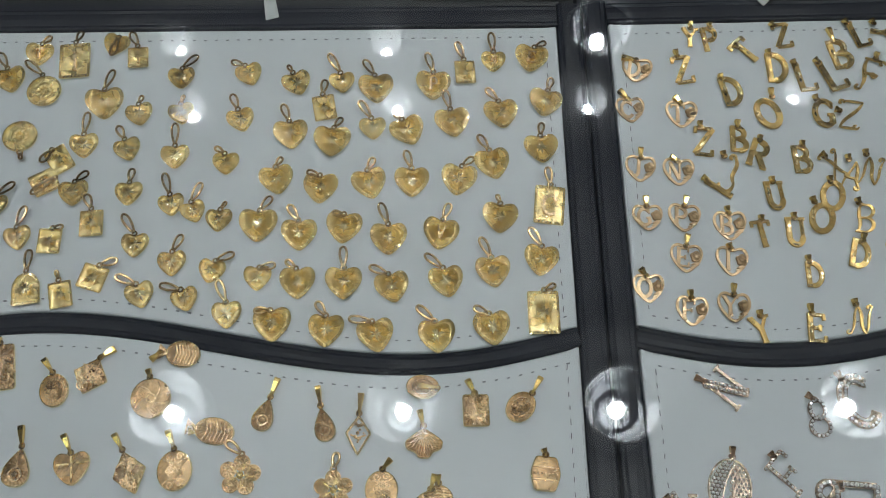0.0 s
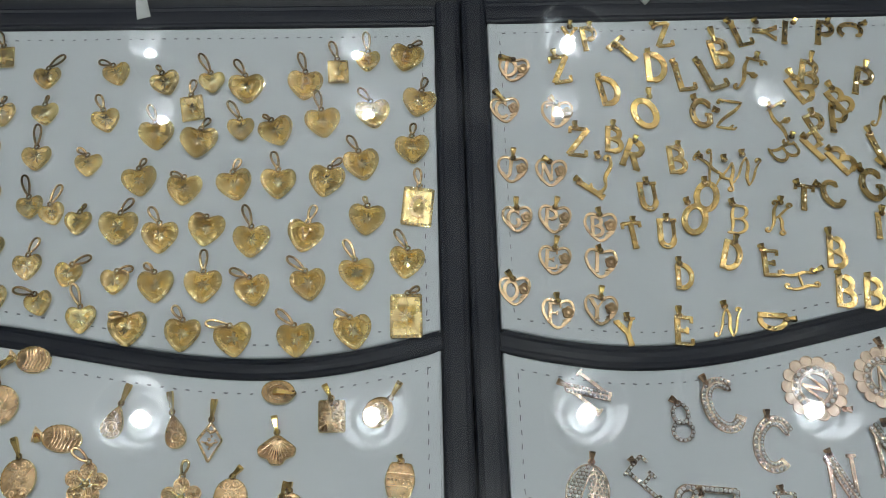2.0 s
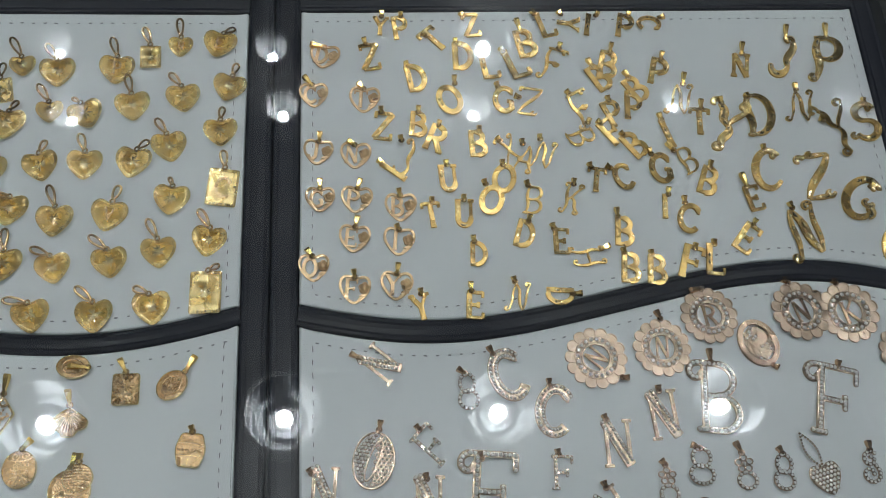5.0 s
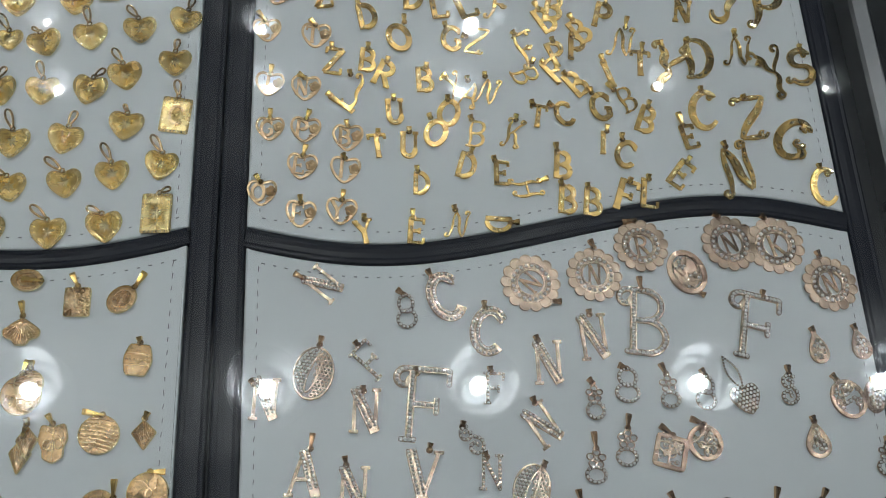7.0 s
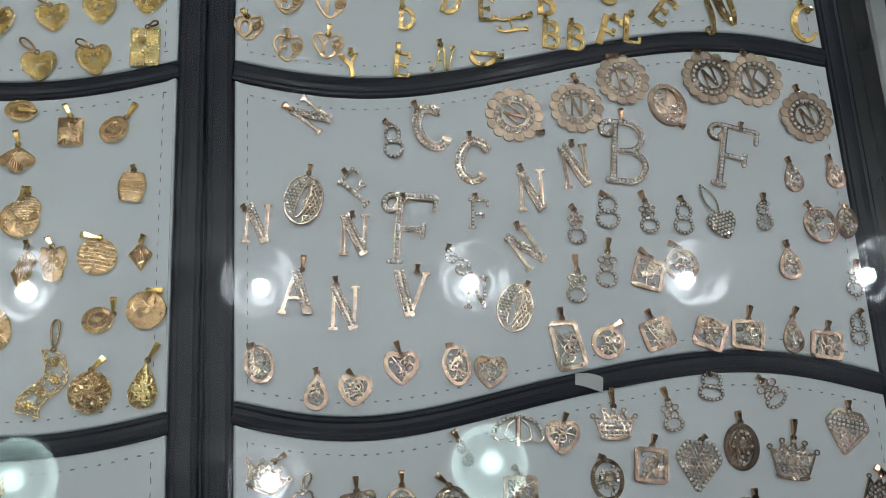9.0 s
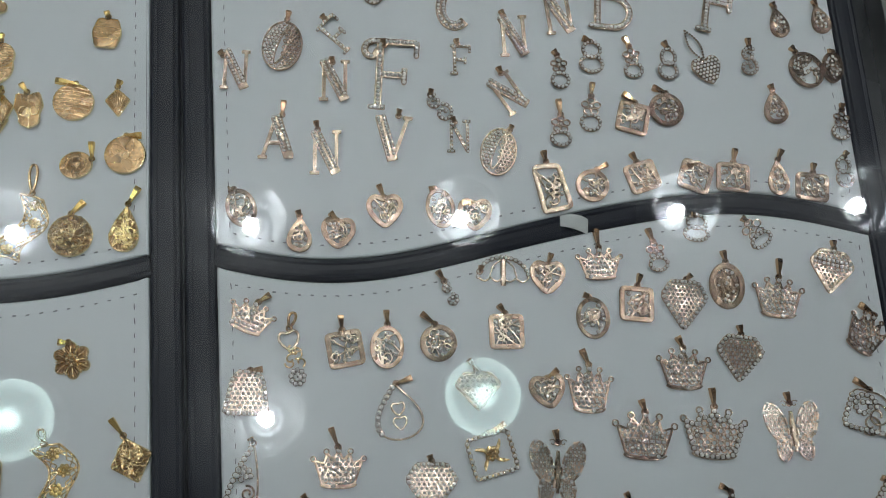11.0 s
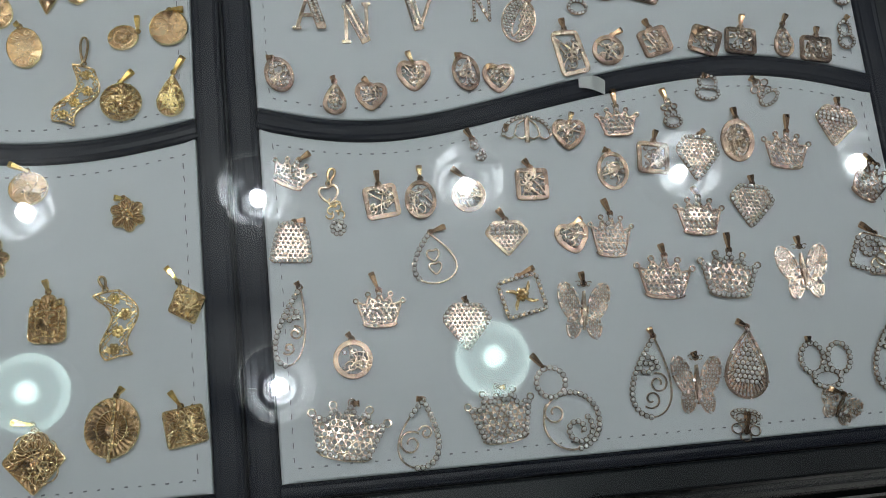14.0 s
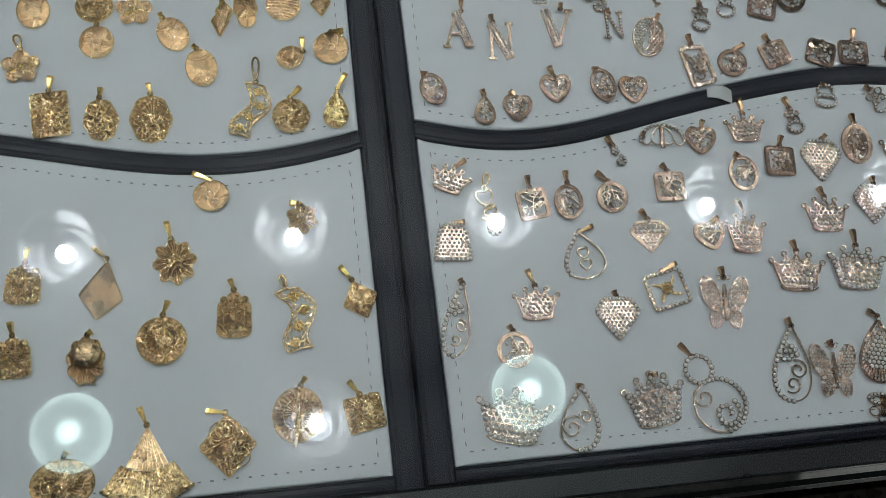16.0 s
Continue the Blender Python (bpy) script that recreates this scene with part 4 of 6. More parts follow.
    for _ in range(gems * 8):
        p = (random.uniform(min(xs), max(xs)), random.uniform(min(ys), max(ys)))
        if len(spots) < gems and inside(core, *p) and all(math.dist(p, q) > 1.5 for q in spots):
            spots.append(p)
    stones_on(t, spots, 0.85, 1.0)
    hook(t, "sheet", 0, max(ys) if top is None else top, tip, ROSE)
    return t


def oval_frame(v, x, y, rot, w, h, tip):
    if v == "G":
        t = stone_frame("oval_pendant", "oval yellow gold pendant with broad rim and scrolls", oval_line(w, h), x, y, rot, w, h, tip, ROSE, 5, 10, 1.8)
        s = Shape()
        s.plate(oval_line(w * 0.7, h * 0.7), [(1, 0, 0), (1, 0.3, 0), (0.9, 0.35, 0.05)])
        part("back_plate", s, ROSE, t)
    else:
        stone_frame("oval_pendant", "oval rose gold open pendant with scrolls and stones", oval_line(w, h), x, y, rot, w, h, tip)


def square_frame(v, x, y, rot, w, h, tip):
    line = rect_line(w, h) if v == "Q" else poly_line([(0, h / 2), (w * 0.36, h * 0.46), (w * 0.5, -h * 0.45), (-w * 0.36, -h / 2), (-w * 0.42, h / 2)], 48, 1)
    stone_frame("square_pendant", "square rose gold open pendant with wire flowers, stones" if v == "Q" else "long slanted gold frame pendant with leaves and stones", line, x, y, rot, w, h, tip, ROSE if v == "Q" else PALE, 5, 10, 1.5)


def round_frame(v, x, y, rot, w, h, tip):
    stone_frame("ring_pendant", "round rose gold open pendant with scrolls and stones", oval_line(w, w), x, y, rot, w, w, tip, ROSE, 4, 10, 1.5)


def heart_frame(v, x, y, rot, w, h, tip):
    stone_frame("open_heart_pendant", "open rose gold heart pendant with ribbon and stones", heart_line(w, 56), x, y, rot, w, w, tip, ROSE, 3, 10, 1.6, w * 0.3)


def leaf_drop(v, x, y, rot, w, h, tip):
    stone_frame("drop_pendant", "small rose gold drop pendant set with stones", drop_line(w, h), x, y, rot, w, h, tip, ROSE, 2, 9, 1.4)


def double_loop(v, x, y, rot, w, h, tip):
    t = laid("double_loop_pendant", "small rose gold double loop charm set with stones" if v == "O" else "small rose gold curled charm with stones", "pendant", x, y, rot, "stone-set charms")
    s, spots = Shape(), []
    for cy, r in ((h * 0.23, w * 0.36), (-h * 0.22, w * 0.46)):
        line = scaled(oval_line(2 * r, h * 0.5, 28), 1, 0, cy) if v == "O" else spiral(0, cy, r, 1.2, 1.0, 1 if cy > 0 else -1, 24)
        s.ribbon(line, 1.3, 0, 0.9, closed=v == "O")
        spots += along(line, 1.7, v == "O")
    part("loops", s, ROSE, t)
    stones_on(t, spots, 0.72, 1.0)
    hook(t, "sheet", 0, h * 0.46, tip, ROSE)


def flower_ring(v, x, y, rot, w, h, tip):
    t = laid("flower_charm_pendant", "small rose gold flower charm above a stone-set ring", "pendant", x, y, rot, "stone-set charms")
    s = Shape()
    cy = h * 0.2
    for i in range(5):
        a = 2 * math.pi * i / 5 + 0.3
        px, py = w * 0.26 * math.cos(a), cy + w * 0.26 * math.sin(a)
        s.ribbon(scaled(oval_line(w * 0.3, w * 0.26, 14), 1, px, py), 0.55, 0.3, 0.8, closed=True)
    part("flower", s, ROSE, t)
    r = Shape()
    line = scaled(oval_line(w * 0.8, h * 0.42, 30), 1, 0, -h * 0.24)
    r.ribbon(line, 1.3, 0, 0.8, closed=True)
    part("ring", r, ROSE, t)
    stones_on(t, along(line, 1.75) + [(0, cy)], 0.74, 0.95)
    hook(t, "sheet", 0, h * 0.45, tip, ROSE)


def stone_heart(v, x, y, rot, w, h, tip):
    t = laid("paved_heart_pendant", "heart pendant paved with clear stones on a beaded loop", "pendant", x, y, rot, "stone-set charms")
    line = heart_line(w, 48)
    s = Shape()
    s.plate(line, [(1, 0, 0), (1, 0.6, 0), (0.93, 0.9, 0)])
    part("plate", s, PALE, t)
    spots = [(i * 1.75 + (0.87 if j % 2 else 0), j * 1.6) for i in range(-6, 7) for j in range(-6, 7)]
    stones_on(t, [p for p in spots if inside(scaled(line, 0.92), *p)], 0.75, 1.0)
    b = Shape()
    for q in steps(0, 1, 13):
        for side in (-1, 1):
            wd = 2.6 * math.sin(math.pi * q) * side
            dx, dy = tip[0], tip[1] - w * 0.3
            d = math.hypot(dx, dy)
            b.bead(dx * q - dy / d * wd, w * 0.3 + dy * q + dx / d * wd, 0.6, 0.6)
    part("beaded_loop", b, PALE, t)


def flower_medal(v, x, y, rot, w, h, tip, letter=""):
    t = laid("flower_medal_pendant", f"scalloped flower medallion pendant with stone ring and letter {letter}", "pendant", x, y, rot, "flower medallions")
    s = Shape()
    for i in range(14):
        a = 2 * math.pi * i / 14
        cx, cy, r = w * 0.415 * math.cos(a), w * 0.415 * math.sin(a), w * 0.098
        s.ribbon(scaled(oval_line(2 * r, 2 * r, 16), 1, cx, cy), 0.6, 0, 0.75, closed=True)
        s.cap([(px, py, 0.35) for px, py in scaled(oval_line(2 * r, 2 * r, 16), 0.95, cx, cy)][::-1])
    part("petals", s, PETAL_ROSE, t, "flat satin rose gold petals")
    r = Shape()
    r.ribbon(oval_line(w * 0.62, w * 0.62, 56), w * 0.115, 0, 0.75, closed=True, taper=0.9)
    r.ribbon(oval_line(w * 0.47, w * 0.47, 48), w * 0.035, 0, 1.0, closed=True)
    part("ring", r, PALE, t)
    stones_on(t, [(w * 0.31 * math.cos(2 * math.pi * i / 20), w * 0.31 * math.sin(2 * math.pi * i / 20)) for i in range(20)], w * 0.036, 0.9)
    q = Shape()
    draw_letter(q, letter, w * 0.36, 0.1, 0.6, thick=1.5, thin=1.0, serif=0.8)
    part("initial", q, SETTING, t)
    hook(t, "sheet", 0, w * 0.5, tip, ROSE)


def gold_body(name, label, line, x, y, rot, tip, top, work, metal=GOLD_DARK, wire=False):
    """A stamped or filigree body in gold: a rim, and what work(shape, line) adds."""
    t = laid(name, label, "pendant", x, y, rot, "antique gold pendants")
    s = Shape()
    work(s, line)
    # ground darker than the relief: shade between the raised parts, put into colour
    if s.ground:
        part("ground", s.ground, GOLD_PLATE, t, "gold ground, coloured dark for recess shade")
    if s.f:
        part("relief" if s.ground else "body", s, metal, t)
    rim = Shape()
    rim.ribbon(scaled(line, 0.98), 0.6, 0.1, 0.9, closed=True, cut=0.2)
    part("rim", rim, GOLD_CUT, t, "bright-cut gold rim")
    hook(t, "wire" if wire else "sheet", 0, top, tip, BAIL)
    return t


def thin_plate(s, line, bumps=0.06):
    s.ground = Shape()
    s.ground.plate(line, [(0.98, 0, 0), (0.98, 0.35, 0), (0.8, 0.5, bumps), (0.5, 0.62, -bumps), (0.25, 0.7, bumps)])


def filigree(s, line, grain=90):
    thin_plate(s, line, 0.16)
    scrolls(s, line, 9, 0.6, 0.5, 0.7)
    grains(s, scaled(line, 0.92), grain, 0.75)


def filigree_plate(v, x, y, rot, w, h, tip):
    line = {"R": rect_line(w, h, 56), "K": kite_line(w, h, 56), "O": poly_line([(0, h / 2), (w * 0.3, h * 0.42), (w / 2, 0), (w * 0.3, -h * 0.42), (0, -h / 2), (-w * 0.3, -h * 0.42), (-w / 2, 0), (-w * 0.3, h * 0.42)], 56, 1)}[v]
    shape = {"R": "rectangular", "K": "diamond-shaped", "O": "many-sided"}[v]
    gold_body("filigree_pendant", f"{shape} gold filigree pendant with grain work", line, x, y, rot, tip, h * 0.5, filigree, GOLD_SOFT if y < -60 else GOLD_DARK)


def oval_disc(v, x, y, rot, w, h, tip):
    def work(s, line):
        thin_plate(s, line)
        s.ribbon(scaled(line, 0.62), 0.6, 0.5, 0.5, closed=True, cut=0.08)
        grains(s, scaled(line, 0.55), 26, 0.6, 0.6)
    gold_body("oval_medal_pendant", "oval antique gold medal with cut edge", oval_line(w, h), x, y, rot, tip, h * 0.5, work)


def fish(v, x, y, rot, w, h, tip):
    def work(s, line):
        thin_plate(s, line)
        for q in steps(-0.3, 0.25, 6):
            s.ribbon([(-w * 0.36, h * q), (0, h * q - w * 0.1), (w * 0.36, h * q)], 0.6, 0.5, 0.5)
        s.ribbon([(0, h * 0.45), (0, h * 0.72)], lambda q: w * (0.12 + 0.5 * q), 0.2, 0.7)
    gold_body("leaf_fish_pendant", "ribbed leaf-shaped antique gold pendant", oval_line(w, h), x, y, rot, tip, h * 0.62, work, wire=False)


def round_disc(v, x, y, rot, w, h, tip):
    def work(s, line):
        thin_plate(s, line, 0.03 if v != "F" else 0.12)
        if v == "W":
            for i in range(5):
                a = 2 * math.pi * i / 5
                s.ribbon([(w * 0.44 * q * math.cos(a + 1.1 * q), h * 0.44 * q * math.sin(a + 1.1 * q)) for q in steps(0.2, 1, 9)], 0.55, 0.5, 0.45)
                for q in steps(0.35, 0.9, 7) if i % 2 else ():
                    s.ribbon([(w * 0.44 * q * math.cos(a + 1.1 * q + e), h * 0.44 * q * math.sin(a + 1.1 * q + e)) for e in (0.12, 0.6, 1.1)], 0.4, 0.5, 0.35)
            s.ribbon(oval_line(w * 0.22, w * 0.22, 18), 0.7, 0.6, 0.6, closed=True)
        elif v == "S":
            for q in steps(-0.36, 0.36, 7):
                c = math.sqrt(0.25 - q * q) * 0.9
                s.ribbon([(-w * c, h * q), (0, h * q + 0.6), (w * c, h * q)], 0.8, 0.45, 0.5)
            grains(s, scaled(line, 0.8), 20, 0.5)
        else:
            s.ribbon(scaled(line, 0.66), 0.7, 0.5, 0.6, closed=True, cut=0.15)
            scrolls(s, line, 6, 0.5, 0.6)
            grains(s, scaled(line, 0.94), 110, 0.8)
    what = {"W": "plain swirl face", "S": "slanting stripes", "F": "star filigree"}[v]
    gold_body("disc_pendant", f"round gold disc pendant with {what}", oval_line(w, h, 56), x, y, rot, tip, h * 0.5, work, GOLD_SOFT if v == "F" else GOLD_DARK)


def teardrop(v, x, y, rot, w, h, tip):
    def work(s, line):
        thin_plate(s, line, 0.08)
        s.ribbon(scaled(oval_line(w * 0.4, w * 0.4, 20), 1, 0, -h * 0.18), 0.8, 0.5, 0.7, closed=True)
        s.bead(0, -h * 0.18, 0.7, w * 0.12)
        grains(s, scaled(line, 0.85), 16, 0.5)
    gold_body("teardrop_pendant", "teardrop antique gold pendant with round boss", drop_line(w, h), x, y, rot, tip, h * 0.5, work)


def kite_frame(v, x, y, rot, w, h, tip):
    def work(s, line):
        s.ribbon(scaled(line, 0.9), 0.8, 0, 0.7, closed=True)
        grains(s, scaled(line, 0.6, 0, h * 0.12), 22, 0.6, 0.3)
        s.ribbon([(-w * 0.3, h * 0.02), (0, -h * 0.05), (w * 0.3, h * 0.02)], 0.7, 0.1, 0.5)
    gold_body("open_kite_pendant", "open diamond-shaped gold wire pendant", kite_line(w, h, 48, 0.06), x, y, rot, tip, h * 0.5, work, wire=False)


def shell(v, x, y, rot, w, h, tip):
    line = poly_line([(0, h / 2), (w * 0.22, h * 0.32), (w * 0.5, 0.05 * h), (w * 0.46, -h * 0.22), (w * 0.22, -h * 0.3), (0.15 * w, -h * 0.5), (-0.15 * w, -h * 0.5), (-w * 0.22, -h * 0.3), (-w * 0.46, -h * 0.22), (-w * 0.5, 0.05 * h), (-w * 0.22, h * 0.32)], 56, 2)

    def work(s, ln):
        thin_plate(s, ln, 0.1)
        for a in steps(-70, 70, 12):
            s.ribbon([(0, h * 0.35), (w * 0.42 * math.sin(radians(a)), h * 0.35 - h * 0.7 * math.cos(radians(a)))], 0.5, 0.45, 0.45)
    gold_body("shell_pendant", "ribbed shell-shaped antique gold pendant", line, x, y, rot, tip, h * 0.5, work)


def barrel(v, x, y, rot, w, h, tip):
    line = poly_line([(0, h / 2), (w * 0.36, h / 2), (w * 0.5, 0.1 * h), (w * 0.5, -0.1 * h), (w * 0.36, -h / 2), (-w * 0.36, -h / 2), (-w * 0.5, -0.1 * h), (-w * 0.5, 0.1 * h), (-w * 0.36, h / 2)], 56, 2) if v == "B" else oval_line(w, h, 56)

    def work(s, ln):
        thin_plate(s, ln, 0.02)
        if v == "B":
            for q in (-0.18, 0.18):
                s.ribbon([(-w * 0.46, h * q), (0, h * q + 0.4), (w * 0.46, h * q)], 0.5, 0.4, 0.4)
            for i in range(7):
                s.bead((i - 3) * w * 0.13, 0, 0.5, w * 0.055)
        else:
            for cy, sg in ((0.36, -1), (-0.36, 1)):
                s.ribbon([(w * 0.36 * math.cos(a), h * cy + sg * h * 0.16 * math.sin(a)) for a in steps(0, math.pi, 10)], 0.6, 0.45, 0.5, cut=0.06)
            net(s, scaled(ln, 0.52), 1.5, 0.62, 0.55, 0.3)
            for sx in (-1, 1):
                for cy in (-0.34, 0.34):
                    s.ribbon(spiral(sx * w * 0.14, h * cy, w * 0.12, 1.2, 0, sx, 14), 0.5, 0.5, 0.6)
    gold_body("barrel_pendant", "barrel-shaped brown gold pendant with patterned band" if v == "B" else "oval matt gold pendant with cut ends", line, x, y, rot, tip, h * 0.5, work)


def heart_cut(v, x, y, rot, w, h, tip):
    def work(s, line):
        thin_plate(s, line, 0.05)
        s.ribbon([(0, w * 0.3), (0, -w * 0.42)], w * 0.1, 0.4, 0.6, cut=0.1)
        s.ribbon([(-w * 0.42, w * 0.1), (w * 0.42, w * 0.1)], w * 0.1, 0.45, 0.6, cut=0.1)
    gold_body("cross_heart_pendant", "gold heart pendant with crossing bands", heart_line(w, 56), x, y, rot, tip, w * 0.36, work, GOLD_SOFT)


def petal_flower(v, x, y, rot, w, h, tip):
    t = laid("petal_flower_pendant", "five-petal antique gold flower pendant with pierced petals", "pendant", x, y, rot, "antique gold pendants")
    for i in range(5):
        a = 2 * math.pi * i / 5 + math.pi / 2
        s = Shape()
        line = oval_line(w * 0.36, w * 0.36, 24)
        s.plate(line, [(0.95, 0, 0), (1, 0.3, 0), (0.8, 0.55, 0.08), (0.4, 0.45, -0.06)])
        s.ribbon(scaled(line, 0.95), 0.7, 0.2, 0.7, closed=True, cut=0.08)
        grains(s, scaled(line, 0.7), 16, 0.5, 0.5)
        p = part("petal", s, GOLD_DARK, t)
        p.location = (w * 0.29 * math.cos(a) * MM, h * 0.29 * math.sin(a) * MM, (0.1 + 0.12 * (i % 2)) * MM)
    c = Shape()
    c.bead(0, 0, 0.4, w * 0.09)
    for i in range(5):
        a = 2 * math.pi * i / 5
        c.ribbon([(0, 0), (w * 0.3 * math.cos(a), h * 0.3 * math.sin(a))], 0.5, 0.6, 0.5)
    part("centre", c, GOLD, t)
    hook(t, "wire", 0, h * 0.46, tip, BAIL)


def owl(v, x, y, rot, w, h, tip):
    line = poly_line([(0, h * 0.42), (w * 0.4, h * 0.5), (w * 0.5, h * 0.1), (w * 0.36, -h * 0.1), (w * 0.34, -h * 0.36), (0, -h * 0.5), (-w * 0.34, -h * 0.36), (-w * 0.36, -h * 0.1), (-w * 0.5, h * 0.1), (-w * 0.4, h * 0.5)], 60, 2)

    def work(s, ln):
        thin_plate(s, ln, 0.02)
        for sx in (-1, 1):
            s.ribbon(scaled(oval_line(w * 0.26, h * 0.24, 18), 1, sx * w * 0.19, -h * 0.02), 0.8, 0.4, 0.6, closed=True)
        s.ribbon([(0, h * 0.4), (0, -h * 0.45)], 0.7, 0.4, 0.5)
    gold_body("pierced_leaf_pendant", "satin gold lobed pendant with two round piercings", line, x, y, rot, tip, h * 0.46, work, GOLD_SOFT, wire=False)


def leaf_plate(v, x, y, rot, w, h, tip):
    def work(s, line):
        thin_plate(s, line, 0.1)
        for a in steps(-50, 50, 6):
            s.ribbon([(0, -h * 0.36), (w * 0.4 * math.sin(radians(a)), h * 0.3 * math.cos(radians(a)))], 0.45, 0.4, 0.4)
        grains(s, scaled(line, 0.7), 14, 0.5)
    gold_body("leaf_pendant", "small gold leaf-shaped pendant with veins", kite_line(w, h, 48, 0.08), x, y, rot, tip, h * 0.5, work)


def rosette(s, cx, cy, r, z):
    for i in range(7):
        a = 2 * math.pi * i / 7
        s.bead(cx + r * 0.68 * math.cos(a), cy + r * 0.68 * math.sin(a), z, r * 0.36, 0.6)
    s.bead(cx, cy, z + 0.3, r * 0.42)


def wave_strip(v, x, y, rot, w, h, tip):
    """A waving ribbon of openwork with a row of small flowers."""
    t = laid("wavy_strip_pendant", "wavy gold openwork strip pendant with four flowers", "pendant", x, y, rot, "antique gold pendants")
    bend = lambda q: w * 0.24 * math.sin(2 * math.pi * (q - 0.1))
    edge = lambda side: [(bend(q) + side * w * 0.36, h * (0.5 - q)) for q in steps(0, 1, 22)]
    s = Shape()
    for side in (-1, 1):
        s.ribbon(edge(side), 0.9, 0, 1.0, cut=0.1)
        s.ribbon([(bend(q) + side * w * 0.27 + 0.5 * math.sin(q * 60), h * (0.5 - q)) for q in steps(0.02, 0.98, 50)], 0.5, 0.1, 0.6)
        s.ribbon([(bend(q) + side * w * 0.19 - 0.5 * math.sin(q * 60), h * (0.5 - q)) for q in steps(0.02, 0.98, 50)], 0.5, 0.15, 0.6)
    s.ribbon([edge(-1)[0], (bend(0), h * 0.52), edge(1)[0]], 0.9, 0, 1.0)
    s.ribbon([edge(-1)[-1], (bend(1), -h * 0.48), edge(1)[-1]], 0.9, 0, 1.0)
    part("band", s, GOLD_SOFT, t)
    for q in (0.12, 0.38, 0.62, 0.87):
        f = Shape()
        rosette(f, bend(q), h * (0.5 - q), w * 0.18, 0.5)
        f.ribbon([(bend(q) - w * 0.36, h * (0.5 - q)), (bend(q) + w * 0.36, h * (0.5 - q))], 0.7, 0.1, 0.5)
        part("flower", f, GOLD, t)
    hook(t, "wire", bend(0), h * 0.52, tip, BAIL)


def ornate_drop(v, x, y, rot, w, h, tip):
    gold_body("ornate_drop_pendant", "ornate drop-shaped yellow gold filigree pendant", drop_line(w, h, 56), x, y, rot, tip, h * 0.5, lambda s, ln: filigree(s, ln, 50), GOLD)


def locket(v, x, y, rot, w, h, tip):
    line = poly_line([(0, h * 0.5), (w * 0.16, h * 0.46), (w * 0.24, h * 0.3), (w * 0.48, h * 0.24), (w * 0.5, -h * 0.42), (w * 0.3, -h * 0.5), (-w * 0.3, -h * 0.5), (-w * 0.5, -h * 0.42), (-w * 0.48, h * 0.24), (-w * 0.24, h * 0.3), (-w * 0.16, h * 0.46)], 60, 1)

    def work(s, ln):
        thin_plate(s, ln, 0.1)
        s.ribbon(scaled(rect_line(w * 0.6, h * 0.5, 30), 1, 0, -h * 0.1), 0.8, 0.5, 0.7, closed=True, cut=0.1)
        grains(s, scaled(ln, 0.9), 90, 0.85)
        for sx in (-1, 1):
            s.bead(sx * w * 0.3, h * 0.32, 0.3, w * 0.13)
    gold_body("casket_pendant", "casket-shaped gold filigree pendant with grain work", line, x, y, rot, tip, h * 0.5, work, GOLD_SOFT, wire=False)


def kite_plate(v, x, y, rot, w, h, tip):
    def work(s, line):
        net(s, scaled(line, 0.96), 1.15, 0.55, 0.1, 0.3)
        for px, py in ((0, 0.3), (0.16, 0.08), (-0.16, 0.06), (0, -0.08), (0.2, -0.16), (-0.2, -0.18), (0.02, -0.3)):
            s.bead(px * w, py * h, 0.3, 0.8)
    gold_body("kite_pendant", "pale kite-shaped gold mesh pendant with few dots", kite_line(w, h, 52, -0.12), x, y, rot, tip, h * 0.5, work, GOLD_PLATE)


def star_flower(v, x, y, rot, w, h, tip):
    n = 6 if v == "F" else 8

    def work(s, line):
        thin_plate(s, line, 0.14)
        rosette(s, 0, 0, w * 0.2, 0.7)
        for i in range(n * 2):
            a = math.pi * i / n
            s.ribbon([(w * 0.2 * math.cos(a), w * 0.2 * math.sin(a)), (w * 0.42 * math.cos(a), h * 0.42 * math.sin(a))], 0.6, 0.5, 0.5)
        grains(s, scaled(line, 0.9), 26, 0.6)
    gold_body("star_flower_pendant", "star-shaped gold flower pendant with layered petals", lobe_line(w * 0.5, n, 0.34, 72, h / w), x, y, rot, tip, h * 0.46, work, GOLD_SOFT)


def dome(v, x, y, rot, w, h, tip):
    def work(s, line):
        thin_plate(s, line, 0.12)
        rows = [[(px, py + h * 0.14, z) for px, py in oval_line(2 * r, 2 * r, 24)] for r, z in ((w * 0.42, 0.5), (w * 0.36, 2.2), (w * 0.24, 3.2), (w * 0.1, 3.7))]
        s.grid(rows)
        s.cap(rows[-1])
        for i in range(40):
            a, r = random.uniform(0, 6.3), w * 0.4 * math.sqrt(random.random())
            s.bead(r * math.cos(a), h * 0.14 + r * math.sin(a), 3.7 - 3.2 * (r / (w * 0.42)) ** 2, 0.55)
    gold_body("domed_pendant", "domed gold grain-work pendant with fringe", lobe_line(w * 0.5, 9, 0.16, 72, h / w), x, y, rot, tip, h * 0.5, work, GOLD_DARK, wire=False)


